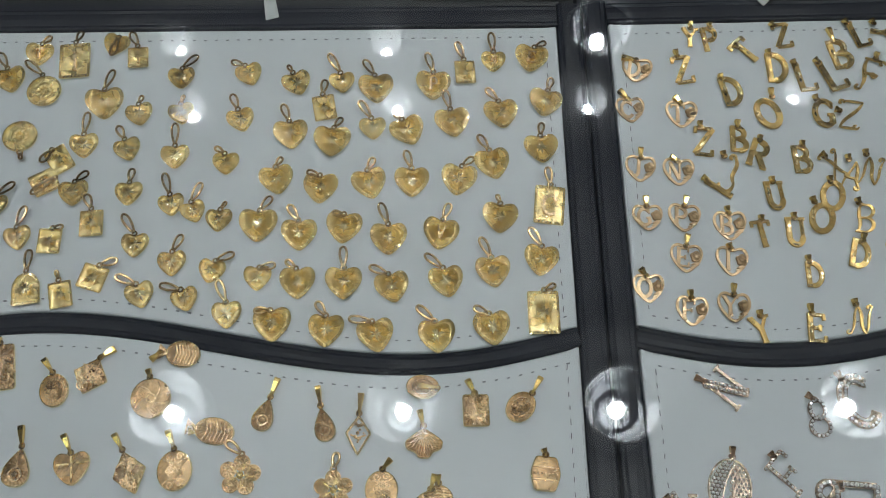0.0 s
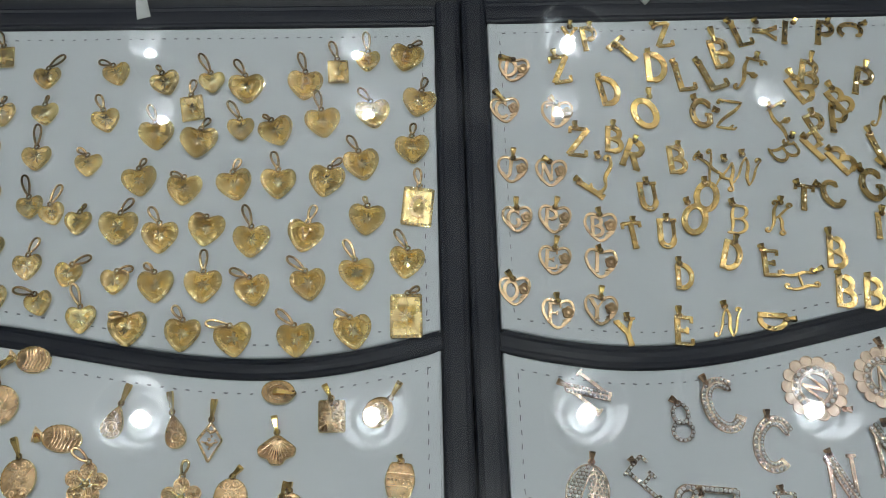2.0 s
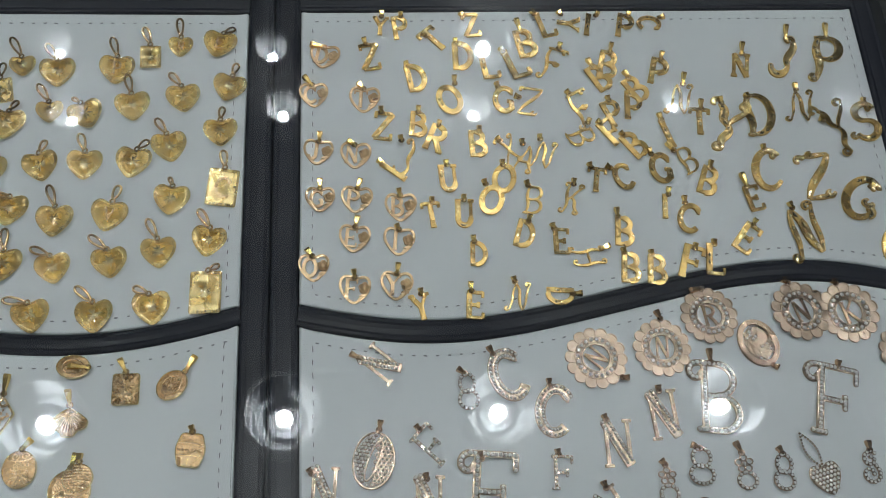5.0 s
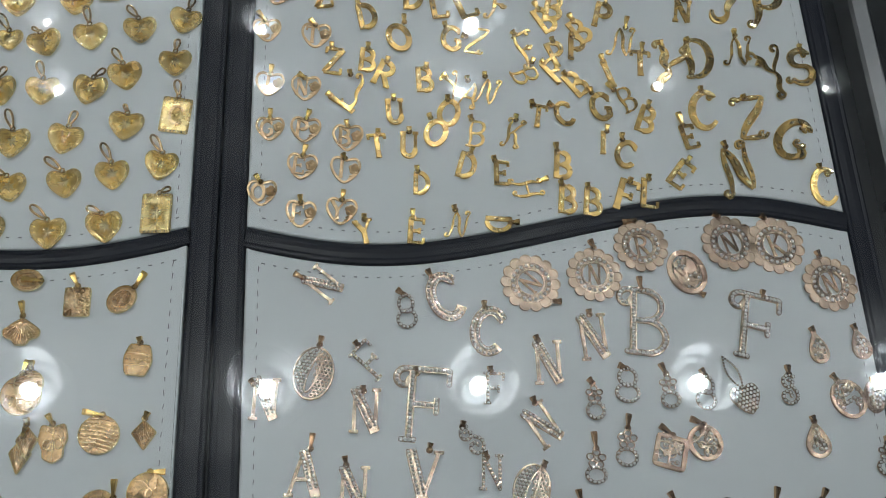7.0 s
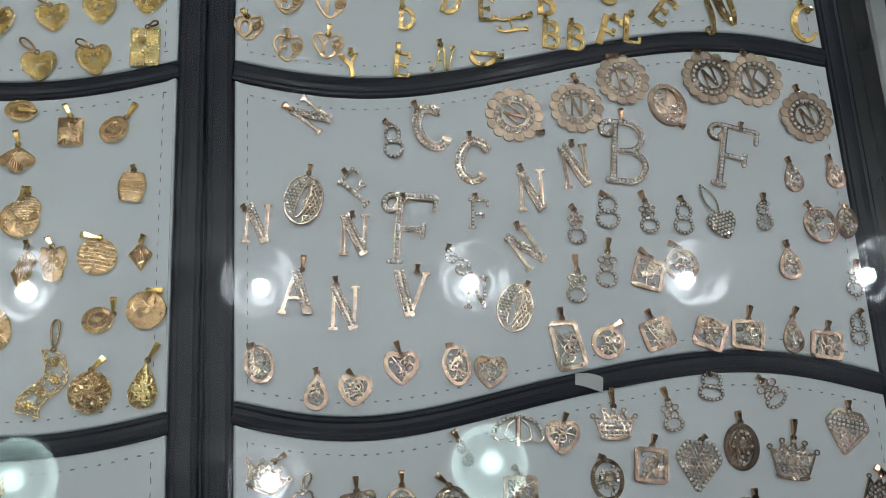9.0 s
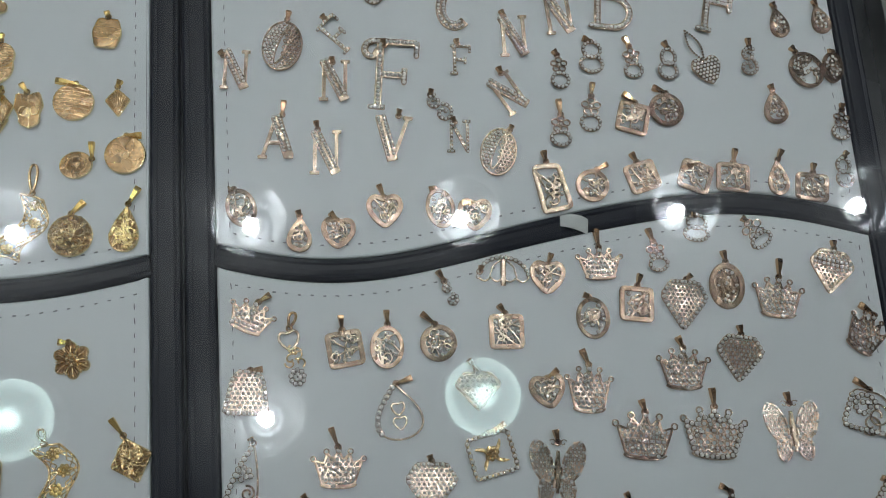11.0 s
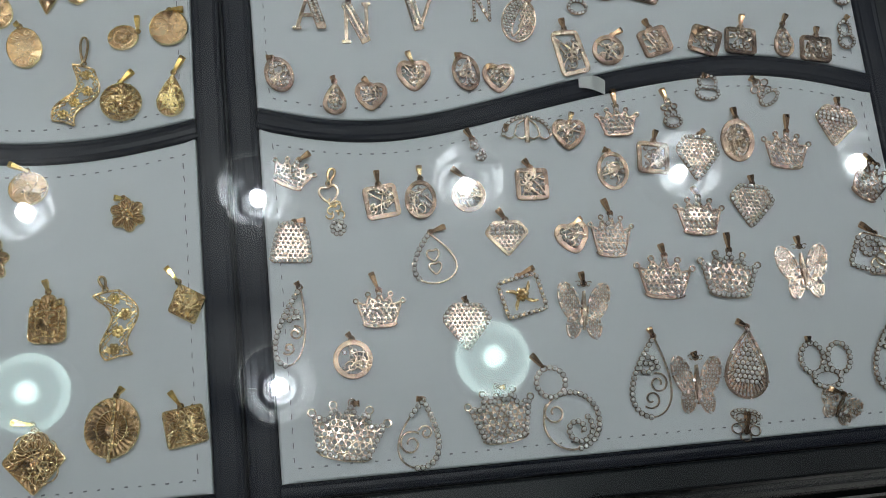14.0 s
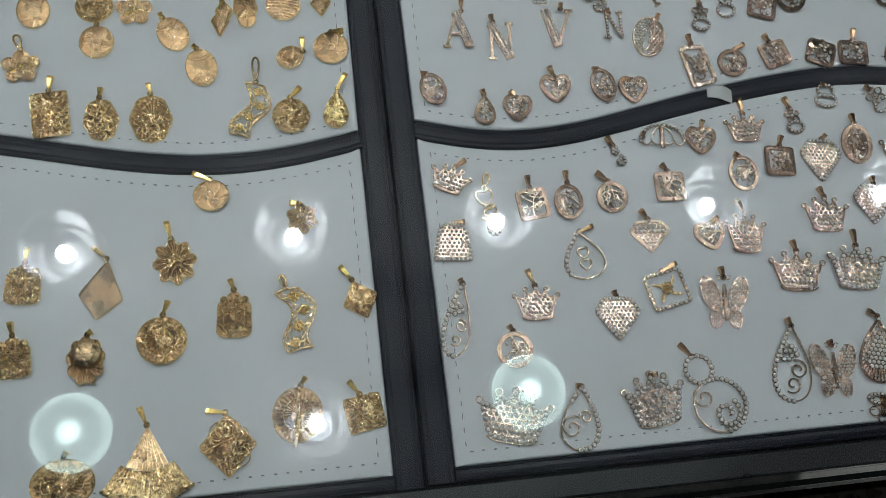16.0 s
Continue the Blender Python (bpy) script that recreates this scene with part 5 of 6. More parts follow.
def fan(v, x, y, rot, w, h, tip):
    """A folding-fan shape: smooth sector above, broad pierced border below."""
    t = laid("fan_pendant", "large fan-shaped gold pendant with pierced border", "pendant", x, y, rot, "antique gold pendants")
    arc = lambda r, a0, a1, n: [(r * math.sin(radians(a)), h * 0.5 - r * math.cos(radians(a))) for a in steps(a0, a1, n)]
    s = Shape()
    inner, mid, outer = h * 0.03, h * 0.56, h * 0.97
    rows = [[(px, py, z) for px, py in arc(r, -28, 28, 20)] for r, z in ((inner, 0.5), (mid * 0.6, 1.0), (mid, 0.6), (mid, 0.0))]
    s.grid(rows, closed=False)
    for a in steps(-28, 28, 8):
        s.ribbon([arc(inner, a, a, 1)[0], arc(mid, a, a, 1)[0]], 0.5, 0.7, 0.5)
    part("sector", s, GOLD_DARK, t, "smooth brown gold sector")
    b = Shape()
    rows = [[(px * (1 + 0.02 * (i % 2)), py, z + 0.12 * (i % 2)) for i, (px, py) in enumerate(arc(r, -36, 36, 40))] for r, z in ((mid * 1.01, 0.2), (mid * 1.2, 0.5), (outer * 0.9, 0.4), (outer, 0.6), (outer, 0))]
    b.grid(rows, closed=False)
    for a in steps(-34, 34, 17):
        b.ribbon([arc(mid * 1.04, a, a, 1)[0], arc(outer * 0.96, a, a, 1)[0]], 0.7, 0.5, 0.5)
    for a in steps(-36, 36, 30):
        p = arc(outer, a, a, 1)[0]
        b.bead(p[0], p[1], 0.5, 0.9)
    part("border", b, GOLD_SOFT, t, "pierced fluted border")
    hook(t, "sheet", 0, h * 0.5, tip, BAIL)


def oval_fil(v, x, y, rot, w, h, tip):
    def work(s, line):
        thin_plate(s, line, 0.14)
        s.ribbon(scaled(line, 0.55), 0.9, 0.5, 1.0, closed=True, cut=0.15)
        s.ribbon([(0, h * 0.48), (0.4, 0), (0, -h * 0.56)], w * 0.08, 0.6, 1.0)
        for q in steps(-0.4, 0.4, 9):
            s.bead(0, h * q, 1.4, w * 0.03)
        grains(s, scaled(line, 0.9), 60, 0.6)
    gold_body("oval_filigree_pendant", "large oval gold filigree pendant with centre stem", oval_line(w, h, 60), x, y, rot, tip, h * 0.5, work, GOLD_SOFT)


def jewel(name, label, line, x, y, rot, tip, top, metal=ROSE, lattice=1.9, gap=1.9, band=1.5, r=0.85, extra=None, fill=True):
    """A pierced lattice within a stone-set outline."""
    t = laid(name, label, "pendant", x, y, rot, "stone-set pendants")
    s = Shape()
    s.ribbon(scaled(line, 0.94), band, 0, 0.8, closed=True, taper=0.85)
    if extra:
        extra(s)
    part("frame", s, metal, t)
    if fill:
        f = Shape()
        net(f, scaled(line, 0.88), lattice, lattice * 0.45)
        part("lattice", f, LATTICE, t, "pierced metal lattice")
    stones_on(t, along(scaled(line, 0.94), gap), r, 0.95)
    hook(t, "sheet", 0, top, tip, ROSE)
    return t


def gem(v, x, y, rot, w, h, tip):
    line = gem_line(w, h)
    t = jewel("gem_pendant", "diamond-shaped rose gold lattice pendant edged with stones", line, x, y, rot, tip, h * 0.5, PALE if v != "G" else ROSE, 1.9, 2.0 if v != "B" else 40)
    if v == "B":
        stones_on(t, [(i * 2.0, h * 0.16 + j * 1.9) for i in range(-4, 5) for j in (0, 1) if abs(i * 2.0) < w * 0.4], 0.85, 0.9)


def crown(v, x, y, rot, w, h, tip):
    line = crown_line(w, h)

    def balls(s):
        for px, py in ((0, 0.52), (0.24, 0.43), (-0.24, 0.43), (0.5, 0.24), (-0.5, 0.24)):
            s.ribbon(scaled(oval_line(w * 0.1, w * 0.1, 12), 1, px * w, py * h), 0.6, 0.2, 0.8, closed=True)
        s.ribbon([(w * 0.36 * q, -h * 0.42 - h * 0.1 * math.sqrt(max(0, 1 - q * q))) for q in steps(-1, 1, 14)], 0.8, 0, 1.0)
    label = "rose gold crown pendant with pierced lattice and stone band"
    t = jewel("crown_pendant", label if v == "C" else "large crown pendant outlined with clear stones", line, x, y, rot, tip, h * 0.5, ROSE if v == "C" else PALE, 2.2 if v == "C" else 2.8, 30 if v == "C" else 2.2, 0.9, 0.98, balls)
    row = [(w * q, -h * 0.3 + 0.8 * abs(q) * 2) for q in steps(-0.3, 0.3, max(5, int(w * 0.3)))]
    if v == "C":
        row += [(w * q, -h * 0.12) for q in steps(-0.3, 0.3, max(4, int(w * 0.25)))]
    stones_on(t, row + [(random.uniform(-0.3, 0.3) * w, random.uniform(-0.1, 0.2) * h) for _ in range(6)], 0.75, 0.8)


def purse(v, x, y, rot, w, h, tip):
    line = poly_line([(0, h / 2), (w * 0.22, h / 2), (w * 0.36, h * 0.3), (w / 2, -h / 2), (-w / 2, -h / 2), (-w * 0.36, h * 0.3), (-w * 0.22, h / 2)], 54, 1)
    jewel("purse_pendant", "handbag-shaped rose gold lattice pendant edged with stones", line, x, y, rot, tip, h * 0.5, ROSE, 2.0, 2.0)


def butterfly(v, x, y, rot, w, h, tip):
    t = laid("butterfly_pendant", "rose gold butterfly pendant with stones on the wings", "pendant", x, y, rot, "butterfly pendants")
    for sx in (-1, 1):
        for cx, cy, ww, hh, tilt, name in ((0.29, 0.12, 0.36, 0.68, -20, "upper_wing"), (0.19, -0.3, 0.27, 0.44, 10, "lower_wing")):
            base = oval_line(w * ww, h * hh, 30)
            a = radians(tilt * sx)
            line = [(px * math.cos(a) - py * math.sin(a) + sx * cx * w, px * math.sin(a) + py * math.cos(a) + cy * h) for px, py in base]
            s = Shape()
            s.ribbon(line, 0.9, 0, 0.8 + (0.1 if cy > 0 else 0), closed=True)
            net(s, line, 1.7, 0.72, 0.2, 0.3)
            p = part(name, s, LATTICE, t)
            q = Shape()
            for px, py in along(line, 2.2)[::3 if cy < 0 else 2]:
                q.stone(px, py, 0.9, 0.75)
            part("stones", q, STONE, p, "clear stones", kind="stuff")
    b = Shape()
    b.ribbon([(0, h * 0.3), (0, 0), (0, -h * 0.38)], lambda q: w * (0.05 + 0.08 * math.sin(math.pi * q)), 0, 1.5)
    for sx in (-1, 1):
        b.ribbon(spiral(sx * w * 0.1, h * 0.42, w * 0.07, 0.9, math.pi / 2 - sx, sx, 10), 0.4, 0.2, 0.5)
    part("body", b, PALE, t)
    hook(t, "sheet", 0, h * 0.4, tip, ROSE)


def umbrella(v, x, y, rot, w, h, tip):
    t = laid("umbrella_pendant", "umbrella-shaped open pendant with stone-set arc", "pendant", x, y, rot, "stone-set pendants")
    arc = [(w * 0.48 * math.cos(a), -h * 0.2 + h * 0.62 * math.sin(a)) for a in steps(math.pi, 0, 24)]
    s = Shape()
    s.ribbon(arc, 1.2, 0, 0.8)
    for k in range(4):
        x0 = -w * 0.48 + k * w * 0.24
        s.ribbon([(x0 + w * 0.24 * q, -h * 0.2 - h * 0.12 * math.sin(math.pi * q)) for q in steps(0, 1, 8)], 0.7, 0, 0.7)
    for px in (-0.2, 0.2):
        s.ribbon([(0, h * 0.4), (px * w, h * 0.15), (px * 1.3 * w, -h * 0.2)], 0.6, 0, 0.6)
    part("canopy", s, PALE, t)
    g = Shape()
    g.ribbon([(0, h * 0.4), (0, -h * 0.45)], w * 0.1, 0.1, 0.5)
    part("handle", g, PALE, t)
    stones_on(t, along(arc, 2.0, False), 0.8, 0.9)
    hook(t, "sheet", -w * 0.46, -h * 0.1, tip, ROSE)


def heart_flower(v, x, y, rot, w, h, tip):
    t = laid("heart_spray_pendant", "long charm: open heart, leafy spray and stone ball", "pendant", x, y, rot, "stone-set charms")
    s = Shape()
    s.ribbon(scaled(heart_line(w * 0.8, 40), 1, -w * 0.05, h * 0.3), 1.1, 0, 0.9, closed=True)
    part("open_heart", s, PALE, t)
    f = Shape()
    for i in range(6):
        f.ribbon(spiral(random.uniform(-0.2, 0.25) * w, random.uniform(-0.12, 0.12) * h, w * 0.22, 0.8, i, 1), 0.7, 0.1 * i, 0.6)
    part("spray", f, GOLD_SOFT, t, "yellow gold leafy spray")
    stones_on(t, [(w * 0.28 * math.cos(a) * k, -h * 0.36 + w * 0.3 * math.sin(a) * k) for k in (0.35, 0.95) for a in steps(0, 5.6, 8 if k > 0.5 else 4)], 0.85, 0.8)
    hook(t, "wire", 0, h * 0.46, tip, BAIL)


def open_square(v, x, y, rot, w, h, tip):
    """A stone-set wire square, open, with a gold spray in the middle."""
    t = jewel("open_square_pendant", "open wire square pendant edged with stones, gold spray", rect_line(w, h), x, y, rot, tip, h * 0.5, BAIL, 1.9, 2.3, 1.1, 0.85, fill=False)
    s = Shape()
    rosette(s, 0, 0.5, w * 0.17, 0.6)
    for a in (0.4, 2.1, 3.6, 5.2):
        s.ribbon([(q * w * 0.4 * math.cos(a + 0.5 * q), q * h * 0.4 * math.sin(a + 0.5 * q)) for q in steps(0.2, 1, 6)], lambda q: 0.5 + 1.1 * math.sin(math.pi * q), 0.2, 0.6)
    part("spray", s, GOLD_SOFT, t, "yellow gold spray")


def loops(name, label, x, y, rot, tip, top, lines, gems, metal=PALE):
    """Open wire work: lines of wire, and stones along some of them."""
    t = laid(name, label, "pendant", x, y, rot, "open wire pendants")
    s = Shape()
    for i, (line, closed) in enumerate(lines):
        s.ribbon(line, 0.85, 0.04 * i, 0.8, closed=closed)
    part("wirework", s, metal, t)
    stones_on(t, [p for g, closed in gems for p in along(g, 2.2, closed)], 1.0, 0.9)
    hook(t, "sheet", top[0], top[1], tip, ROSE)


def heart_loop(v, x, y, rot, w, h, tip):
    if v == "L":
        out = drop_line(w, h)
        lines = [(out, True)] + [(scaled(heart_line(w * 0.24, 28), 1, 0, dy), True) for dy in (h * 0.06, -h * 0.2)]
        gems = [(out[30:], False)]
    else:
        wing = lambda sx: scaled(oval_line(w * 0.42, h * 0.62, 28), 1, sx * w * 0.25, h * 0.12)
        low = scaled(oval_line(w * 0.5, h * 0.36, 24), 1, 0, -h * 0.3)
        lines = [(wing(-1), True), (wing(1), True), (low, True)]
        gems = [(wing(-1), True), (wing(1), True), (low, True)]
    loops("heart_loop_pendant", "open drop-shaped wire pendant with two small hearts" if v == "L" else "open butterfly outline pendant set with stones", x, y, rot, tip, (0, h * 0.5) if v == "L" else (-w * 0.3, h * 0.42), lines, gems)


def leaf_fan(v, x, y, rot, w, h, tip):
    edge = drop_line(w, h) if v == "S" else poly_line([(-w * 0.3, h * 0.5), (w * 0.2, h * 0.42), (w * 0.5, -h * 0.1), (w * 0.42, -h * 0.5), (-w * 0.5, -h * 0.36)], 48, 3)
    lines = [(edge, True), (spiral(-w * 0.12, h * 0.12, w * 0.22, 1.4, 0, 1, 24), False), (spiral(w * 0.12, -h * 0.08, w * 0.22, 1.4, 2, -1, 24), False), (spiral(0, -h * 0.28, w * 0.2, 1.2, 4, 1, 24), False)]
    gems = [(edge[24:], False), (lines[1][0], False)]
    loops("open_leaf_pendant", "large open leaf pendant of curled wire and stones", x, y, rot, tip, (0, h * 0.48), lines, gems, ROSE if w < 20 else PALE)


def tear_loop(v, x, y, rot, w, h, tip):
    out = drop_line(w, h)
    lines = [(out, True), (spiral(-w * 0.16, -h * 0.16, w * 0.26, 1.4, 1, 1, 24), False), (spiral(w * 0.12, h * 0.02, w * 0.16, 1.2, 3, -1, 20), False)]
    loops("open_teardrop_pendant", "open teardrop wire pendant edged with clear stones", x, y, rot, tip, (0, h * 0.5), lines, [(out[:26], False), (out[40:], False)])


def swirl_loop(v, x, y, rot, w, h, tip):
    ring = scaled(oval_line(w * 0.5, w * 0.5, 28), 1, -w * 0.05, h * 0.34)
    big = scaled(oval_line(w * 0.95, h * 0.66, 44), 1, 0, -h * 0.16)
    curl = spiral(w * 0.05, -h * 0.28, w * 0.26, 1.3, 0.5, -1, 24)
    loops("swirl_pendant", "large swirling open pendant of wire edged with stones", x, y, rot, tip, (-w * 0.05, h * 0.5), [(ring, True), (big, True), (curl, False), (spiral(-w * 0.2, 0, w * 0.2, 1.2, 2, 1, 20), False)], [(ring, True), (big[:24], False), (curl, False)])


def spade(v, x, y, rot, w, h, tip):
    line = drop_line(w, h)
    t = jewel("peacock_drop_pendant", "large drop-shaped pendant clustered with stones, ribbed rim", line, x, y, rot, tip, h * 0.5, ROSE, 2.4, 60, 1.2)
    s = Shape()
    for a in steps(-70, 70, 14):
        p = (w * 0.46 * math.sin(radians(a)), -h * 0.1 - h * 0.38 * math.cos(radians(a)))
        s.ribbon([(p[0] * 0.62, p[1] * 0.6), p], 0.6, 0.3, 0.7)
    part("ribs", s, ROSE, t)
    pts = [(i * 2.1 + (1.05 if j % 2 else 0), j * 1.9) for i in range(-6, 7) for j in range(-6, 8)]
    stones_on(t, [p for p in pts if inside(scaled(line, 0.62), *p)], 0.95, 1.0)


# ---- the pendants, pad by pad: kind, place in millimetres, turn, width, height and the tip of the bail ----
# pad A
heart("S", -235.6, 129.9, -5, 12.2, 0.0, (4.3, 8.3), "T")
plate_rect("R", -219.3, 126.2, 5, 13.7, 17.9, (3.4, 14.3), "I")
heart("L", -246.4, 116.6, 17, 13.3, 0.0, (-1.8, 13.5))
coin("D", -230.7, 110.5, 8, 15.3, 0.0, (-7.4, 16.1))
heart("S", -201.9, 135.3, -16, 11.6, 0.0, (0.8, -6.7), "V")
plate_rect("R", -191.3, 128.1, 6, 9.1, 10.8, (-2.8, 13.1), "I")
coin("D", -237.9, 87.8, -172, 15.0, 0.0, (-0.7, 11.0))
heart("L", -203.7, 104.9, 7, 16.3, 0.0, (4.7, 15.0))
heart("S", -210.0, 83.7, 7, 12.1, 0.0, (2.4, 14.7))
heart("S", -187.8, 99.2, 14, 11.7, 0.0, (2.9, 7.6))
heart("S", -171.1, 117.8, 5, 11.6, 0.0, (7.6, 10.1))
heart("S", -191.1, 81.8, 19, 11.4, 0.0, (-1.2, 11.3))
heart("S", -169.5, 99.6, 12, 11.3, 0.0, (1.6, 6.7))
heart("S", -170.4, 78.3, 5, 12.1, 0.0, (0.2, 15.6))
heart("S", -141.0, 119.8, 20, 11.7, 0.0, (-5.6, 7.8))
heart("S", -143.3, 96.5, 17, 11.8, 0.0, (-0.8, 12.2))
heart("S", -119.5, 115.4, 20, 12.7, 0.0, (-0.9, 8.5))
plate_rect("R", -106.7, 102.4, 10, 10.0, 12.1, (2.5, 12.9))
heart("S", -99.2, 115.8, 8, 11.2, 0.0, (-4.2, 14.8))
heart("L", -83.9, 113.0, 5, 15.3, 0.0, (-4.4, 13.5))
heart("L", -58.2, 114.8, -1, 15.3, 0.0, (-3.1, 15.2), "P")
plate_rect("R", -43.7, 121.2, 3, 9.3, 11.9, (-2.8, 15.3))
heart("S", -30.6, 127.3, -2, 10.9, 0.0, (-1.3, 13.7), "N")
heart("L", -13.1, 129.2, -11, 15.0, 0.0, (5.3, 8.6), "E")
heart("L", -7.9, 105.9, -12, 14.7, 0.0, (0.8, 12.0))
heart("L", -10.9, 82.7, 4, 14.7, 0.0, (1.5, 11.6))
heart("L", -28.0, 100.1, 8, 14.9, 0.0, (-4.7, 12.5))
heart("L", -49.9, 95.7, 8, 15.2, 0.0, (-1.2, 15.4))
heart("L", -69.7, 91.3, 22, 14.9, 0.0, (-2.5, 8.4))
heart("S", -85.2, 92.4, 5, 11.5, 0.0, (-4.8, 13.4))
heart("L", -103.0, 86.2, -3, 15.9, 0.0, (3.7, 10.7))
heart("L", -121.1, 89.5, 7, 14.8, 0.0, (-2.2, 14.0))
heart("L", -32.7, 75.2, 12, 15.1, 0.0, (-3.4, 13.5))
heart("L", -47.7, 67.5, -10, 15.2, 0.0, (4.9, 10.1))
heart("L", -68.0, 66.4, -0, 14.7, 0.0, (-2.7, 13.7))
heart("L", -86.3, 65.6, 14, 14.7, 0.0, (4.5, 10.1))
heart("L", -107.2, 63.4, -3, 14.6, 0.0, (-6.1, 6.5))
heart("L", -126.2, 67.4, 12, 14.4, 0.0, (3.9, 8.9))
heart("S", -148.3, 75.0, 4, 11.2, 0.0, (-4.4, 7.2))
plate_rect("R", -9.0, 54.8, -6, 13.2, 17.7, (-2.0, 17.0), "C")
heart("L", -30.4, 49.5, -5, 15.0, 0.0, (-1.6, 8.7))
heart("L", -55.9, 42.2, -10, 14.9, 0.0, (1.6, 13.1), "V")
heart("L", -77.9, 39.9, 0, 15.2, 0.0, (-3.6, 15.5))
heart("L", -96.8, 45.1, -6, 14.9, 0.0, (-5.3, 5.2))
heart("L", -115.5, 41.8, 2, 14.7, 0.0, (-4.3, 12.5))
heart("L", -133.0, 46.2, -1, 15.8, 0.0, (5.0, 12.2))
heart("S", -149.5, 48.3, -0, 11.0, 0.0, (1.9, 6.3))
heart("S", -160.5, 52.2, 22, 10.3, 0.0, (7.1, 10.5))
heart("S", -170.0, 55.4, 10, 10.8, 0.0, (-1.5, 14.6))
heart("S", -188.4, 60.7, 2, 11.6, 0.0, (1.3, 10.7))
plate_rect("R", -202.3, 46.6, 4, 9.9, 11.9, (-2.5, 13.0))
heart("S", -211.7, 61.0, 5, 12.4, 0.0, (6.5, 8.3))
plate_rect("R", -224.4, 65.5, -60, 10.5, 11.0, (2.9, -6.7))
plate_rect("R", -219.4, 76.3, 33, 9.8, 12.3, (-7.0, 2.9))
heart("S", -232.0, 40.4, 13, 11.0, 0.0, (5.1, 12.3))
plate_rect("R", -218.6, 38.6, -1, 9.6, 11.0, (5.1, 6.0))
heart("S", -183.3, 37.0, 1, 11.3, 0.0, (-5.8, 13.3))
heart("S", -167.4, 28.9, 5, 11.6, 0.0, (4.7, 11.3))
heart("S", -150.8, 25.4, -10, 10.9, 0.0, (7.5, 8.4))
heart("S", -131.8, 22.3, 0, 11.2, 0.0, (7.2, 4.9))
heart("L", -115.3, 20.3, 2, 14.4, 0.0, (-4.4, 9.0))
heart("L", -96.4, 20.2, 1, 14.9, 0.0, (-0.2, 15.1))
heart("L", -76.3, 18.2, 12, 14.0, 0.0, (-7.4, 9.9))
heart("L", -53.9, 20.6, 10, 14.2, 0.0, (-6.7, 12.3))
heart("L", -34.2, 25.0, 6, 14.3, 0.0, (-3.6, 14.5))
heart("L", -13.8, 30.0, -8, 14.3, 0.0, (-6.4, 12.7))
plate_rect("R", -14.1, 6.4, -0, 13.1, 19.0, (5.3, 11.6))
heart("L", -35.5, 0.4, 8, 14.9, 0.0, (-6.3, 8.7))
heart("L", -58.1, -2.8, 4, 14.7, 0.0, (-7.1, 12.4))
heart("L", -82.9, -2.4, 10, 14.6, 0.0, (-9.6, 7.9))
heart("L", -103.0, -0.2, -3, 14.2, 0.0, (-4.4, 10.9))
heart("L", -124.8, 2.5, 3, 15.0, 0.0, (-6.9, 5.2))
heart("S", -143.3, 6.5, 4, 11.9, 0.0, (-3.2, 14.2))
heart("S", -160.7, 13.1, 19, 10.8, 0.0, (-8.0, 8.7))
heart("S", -179.1, 15.1, 17, 11.6, 0.0, (-7.4, 10.0))
plate_rect("R", -211.0, 15.0, 12, 9.4, 11.4, (-0.1, 7.0))
plate_rect("A", -225.2, 17.7, 8, 11.8, 14.3, (1.8, 16.5))
plate_rect("R", -198.9, 22.3, -17, 10.7, 10.8, (6.8, 9.9))
heart("S", -244.1, 54.9, -5, 11.4, 0.0, (7.1, 10.4))
# pad B rose hearts
rose_heart("H", 35.2, 123.5, -12, 14.1, 0.0, (-7.7, 4.1), "D")
rose_heart("H", 30.3, 102.4, 3, 13.4, 0.0, (-4.2, 9.2), "C")
rose_heart("H", 53.4, 100.3, -5, 14.4, 0.0, (-3.5, 7.8), "T")
rose_heart("H", 32.2, 72.9, -8, 13.5, 0.0, (-0.4, 9.4), "J")
rose_heart("H", 48.9, 71.4, -5, 14.0, 0.0, (-4.1, 6.2), "N")
rose_heart("H", 33.1, 49.5, -1, 13.2, 0.0, (-0.2, 9.5), "G")
rose_heart("H", 49.0, 49.4, -7, 14.2, 0.0, (0.7, 9.7), "P")
rose_heart("H", 68.3, 45.7, -3, 14.3, 0.0, (-1.0, 8.1), "B")
rose_heart("H", 47.8, 30.8, -7, 13.9, 0.0, (0.4, 10.1), "E")
rose_heart("H", 67.1, 29.3, -6, 14.0, 0.0, (-1.8, 7.2), "I")
rose_heart("H", 30.4, 17.4, -1, 13.3, 0.0, (-3.1, 7.9), "O")
rose_heart("H", 47.6, 7.4, -5, 13.7, 0.0, (-1.1, 8.2), "F")
rose_heart("H", 65.4, 8.9, -6, 14.2, 0.0, (0.0, 9.7), "Y")
# pad B block letters
letter("B", 61.7, 140.5, -5, 0.0, 8.9, (0.2, 7.7), "Y")
letter("B", 70.7, 139.6, 7, 0.0, 10.7, (1.7, 7.9), "P")
letter("B", 86.7, 133.2, 42, 0.0, 12.2, (-1.3, 4.1), "T")
letter("B", 105.4, 142.0, 8, 0.0, 11.3, (-3.4, 5.7), "Z")
letter("B", 56.4, 123.0, 8, 0.0, 12.2, (-1.2, 9.6), "Z")
letter("B", 77.0, 111.7, 10, 0.0, 12.5, (-2.3, 8.7), "D")
letter("B", 99.6, 124.3, -0, 0.0, 13.0, (-2.3, 8.8), "D")
letter("B", 92.9, 100.2, 18, 0.0, 13.1, (6.4, 10.6), "O")
letter("B", 112.7, 119.4, 8, 0.0, 12.7, (-3.5, 8.6), "L")
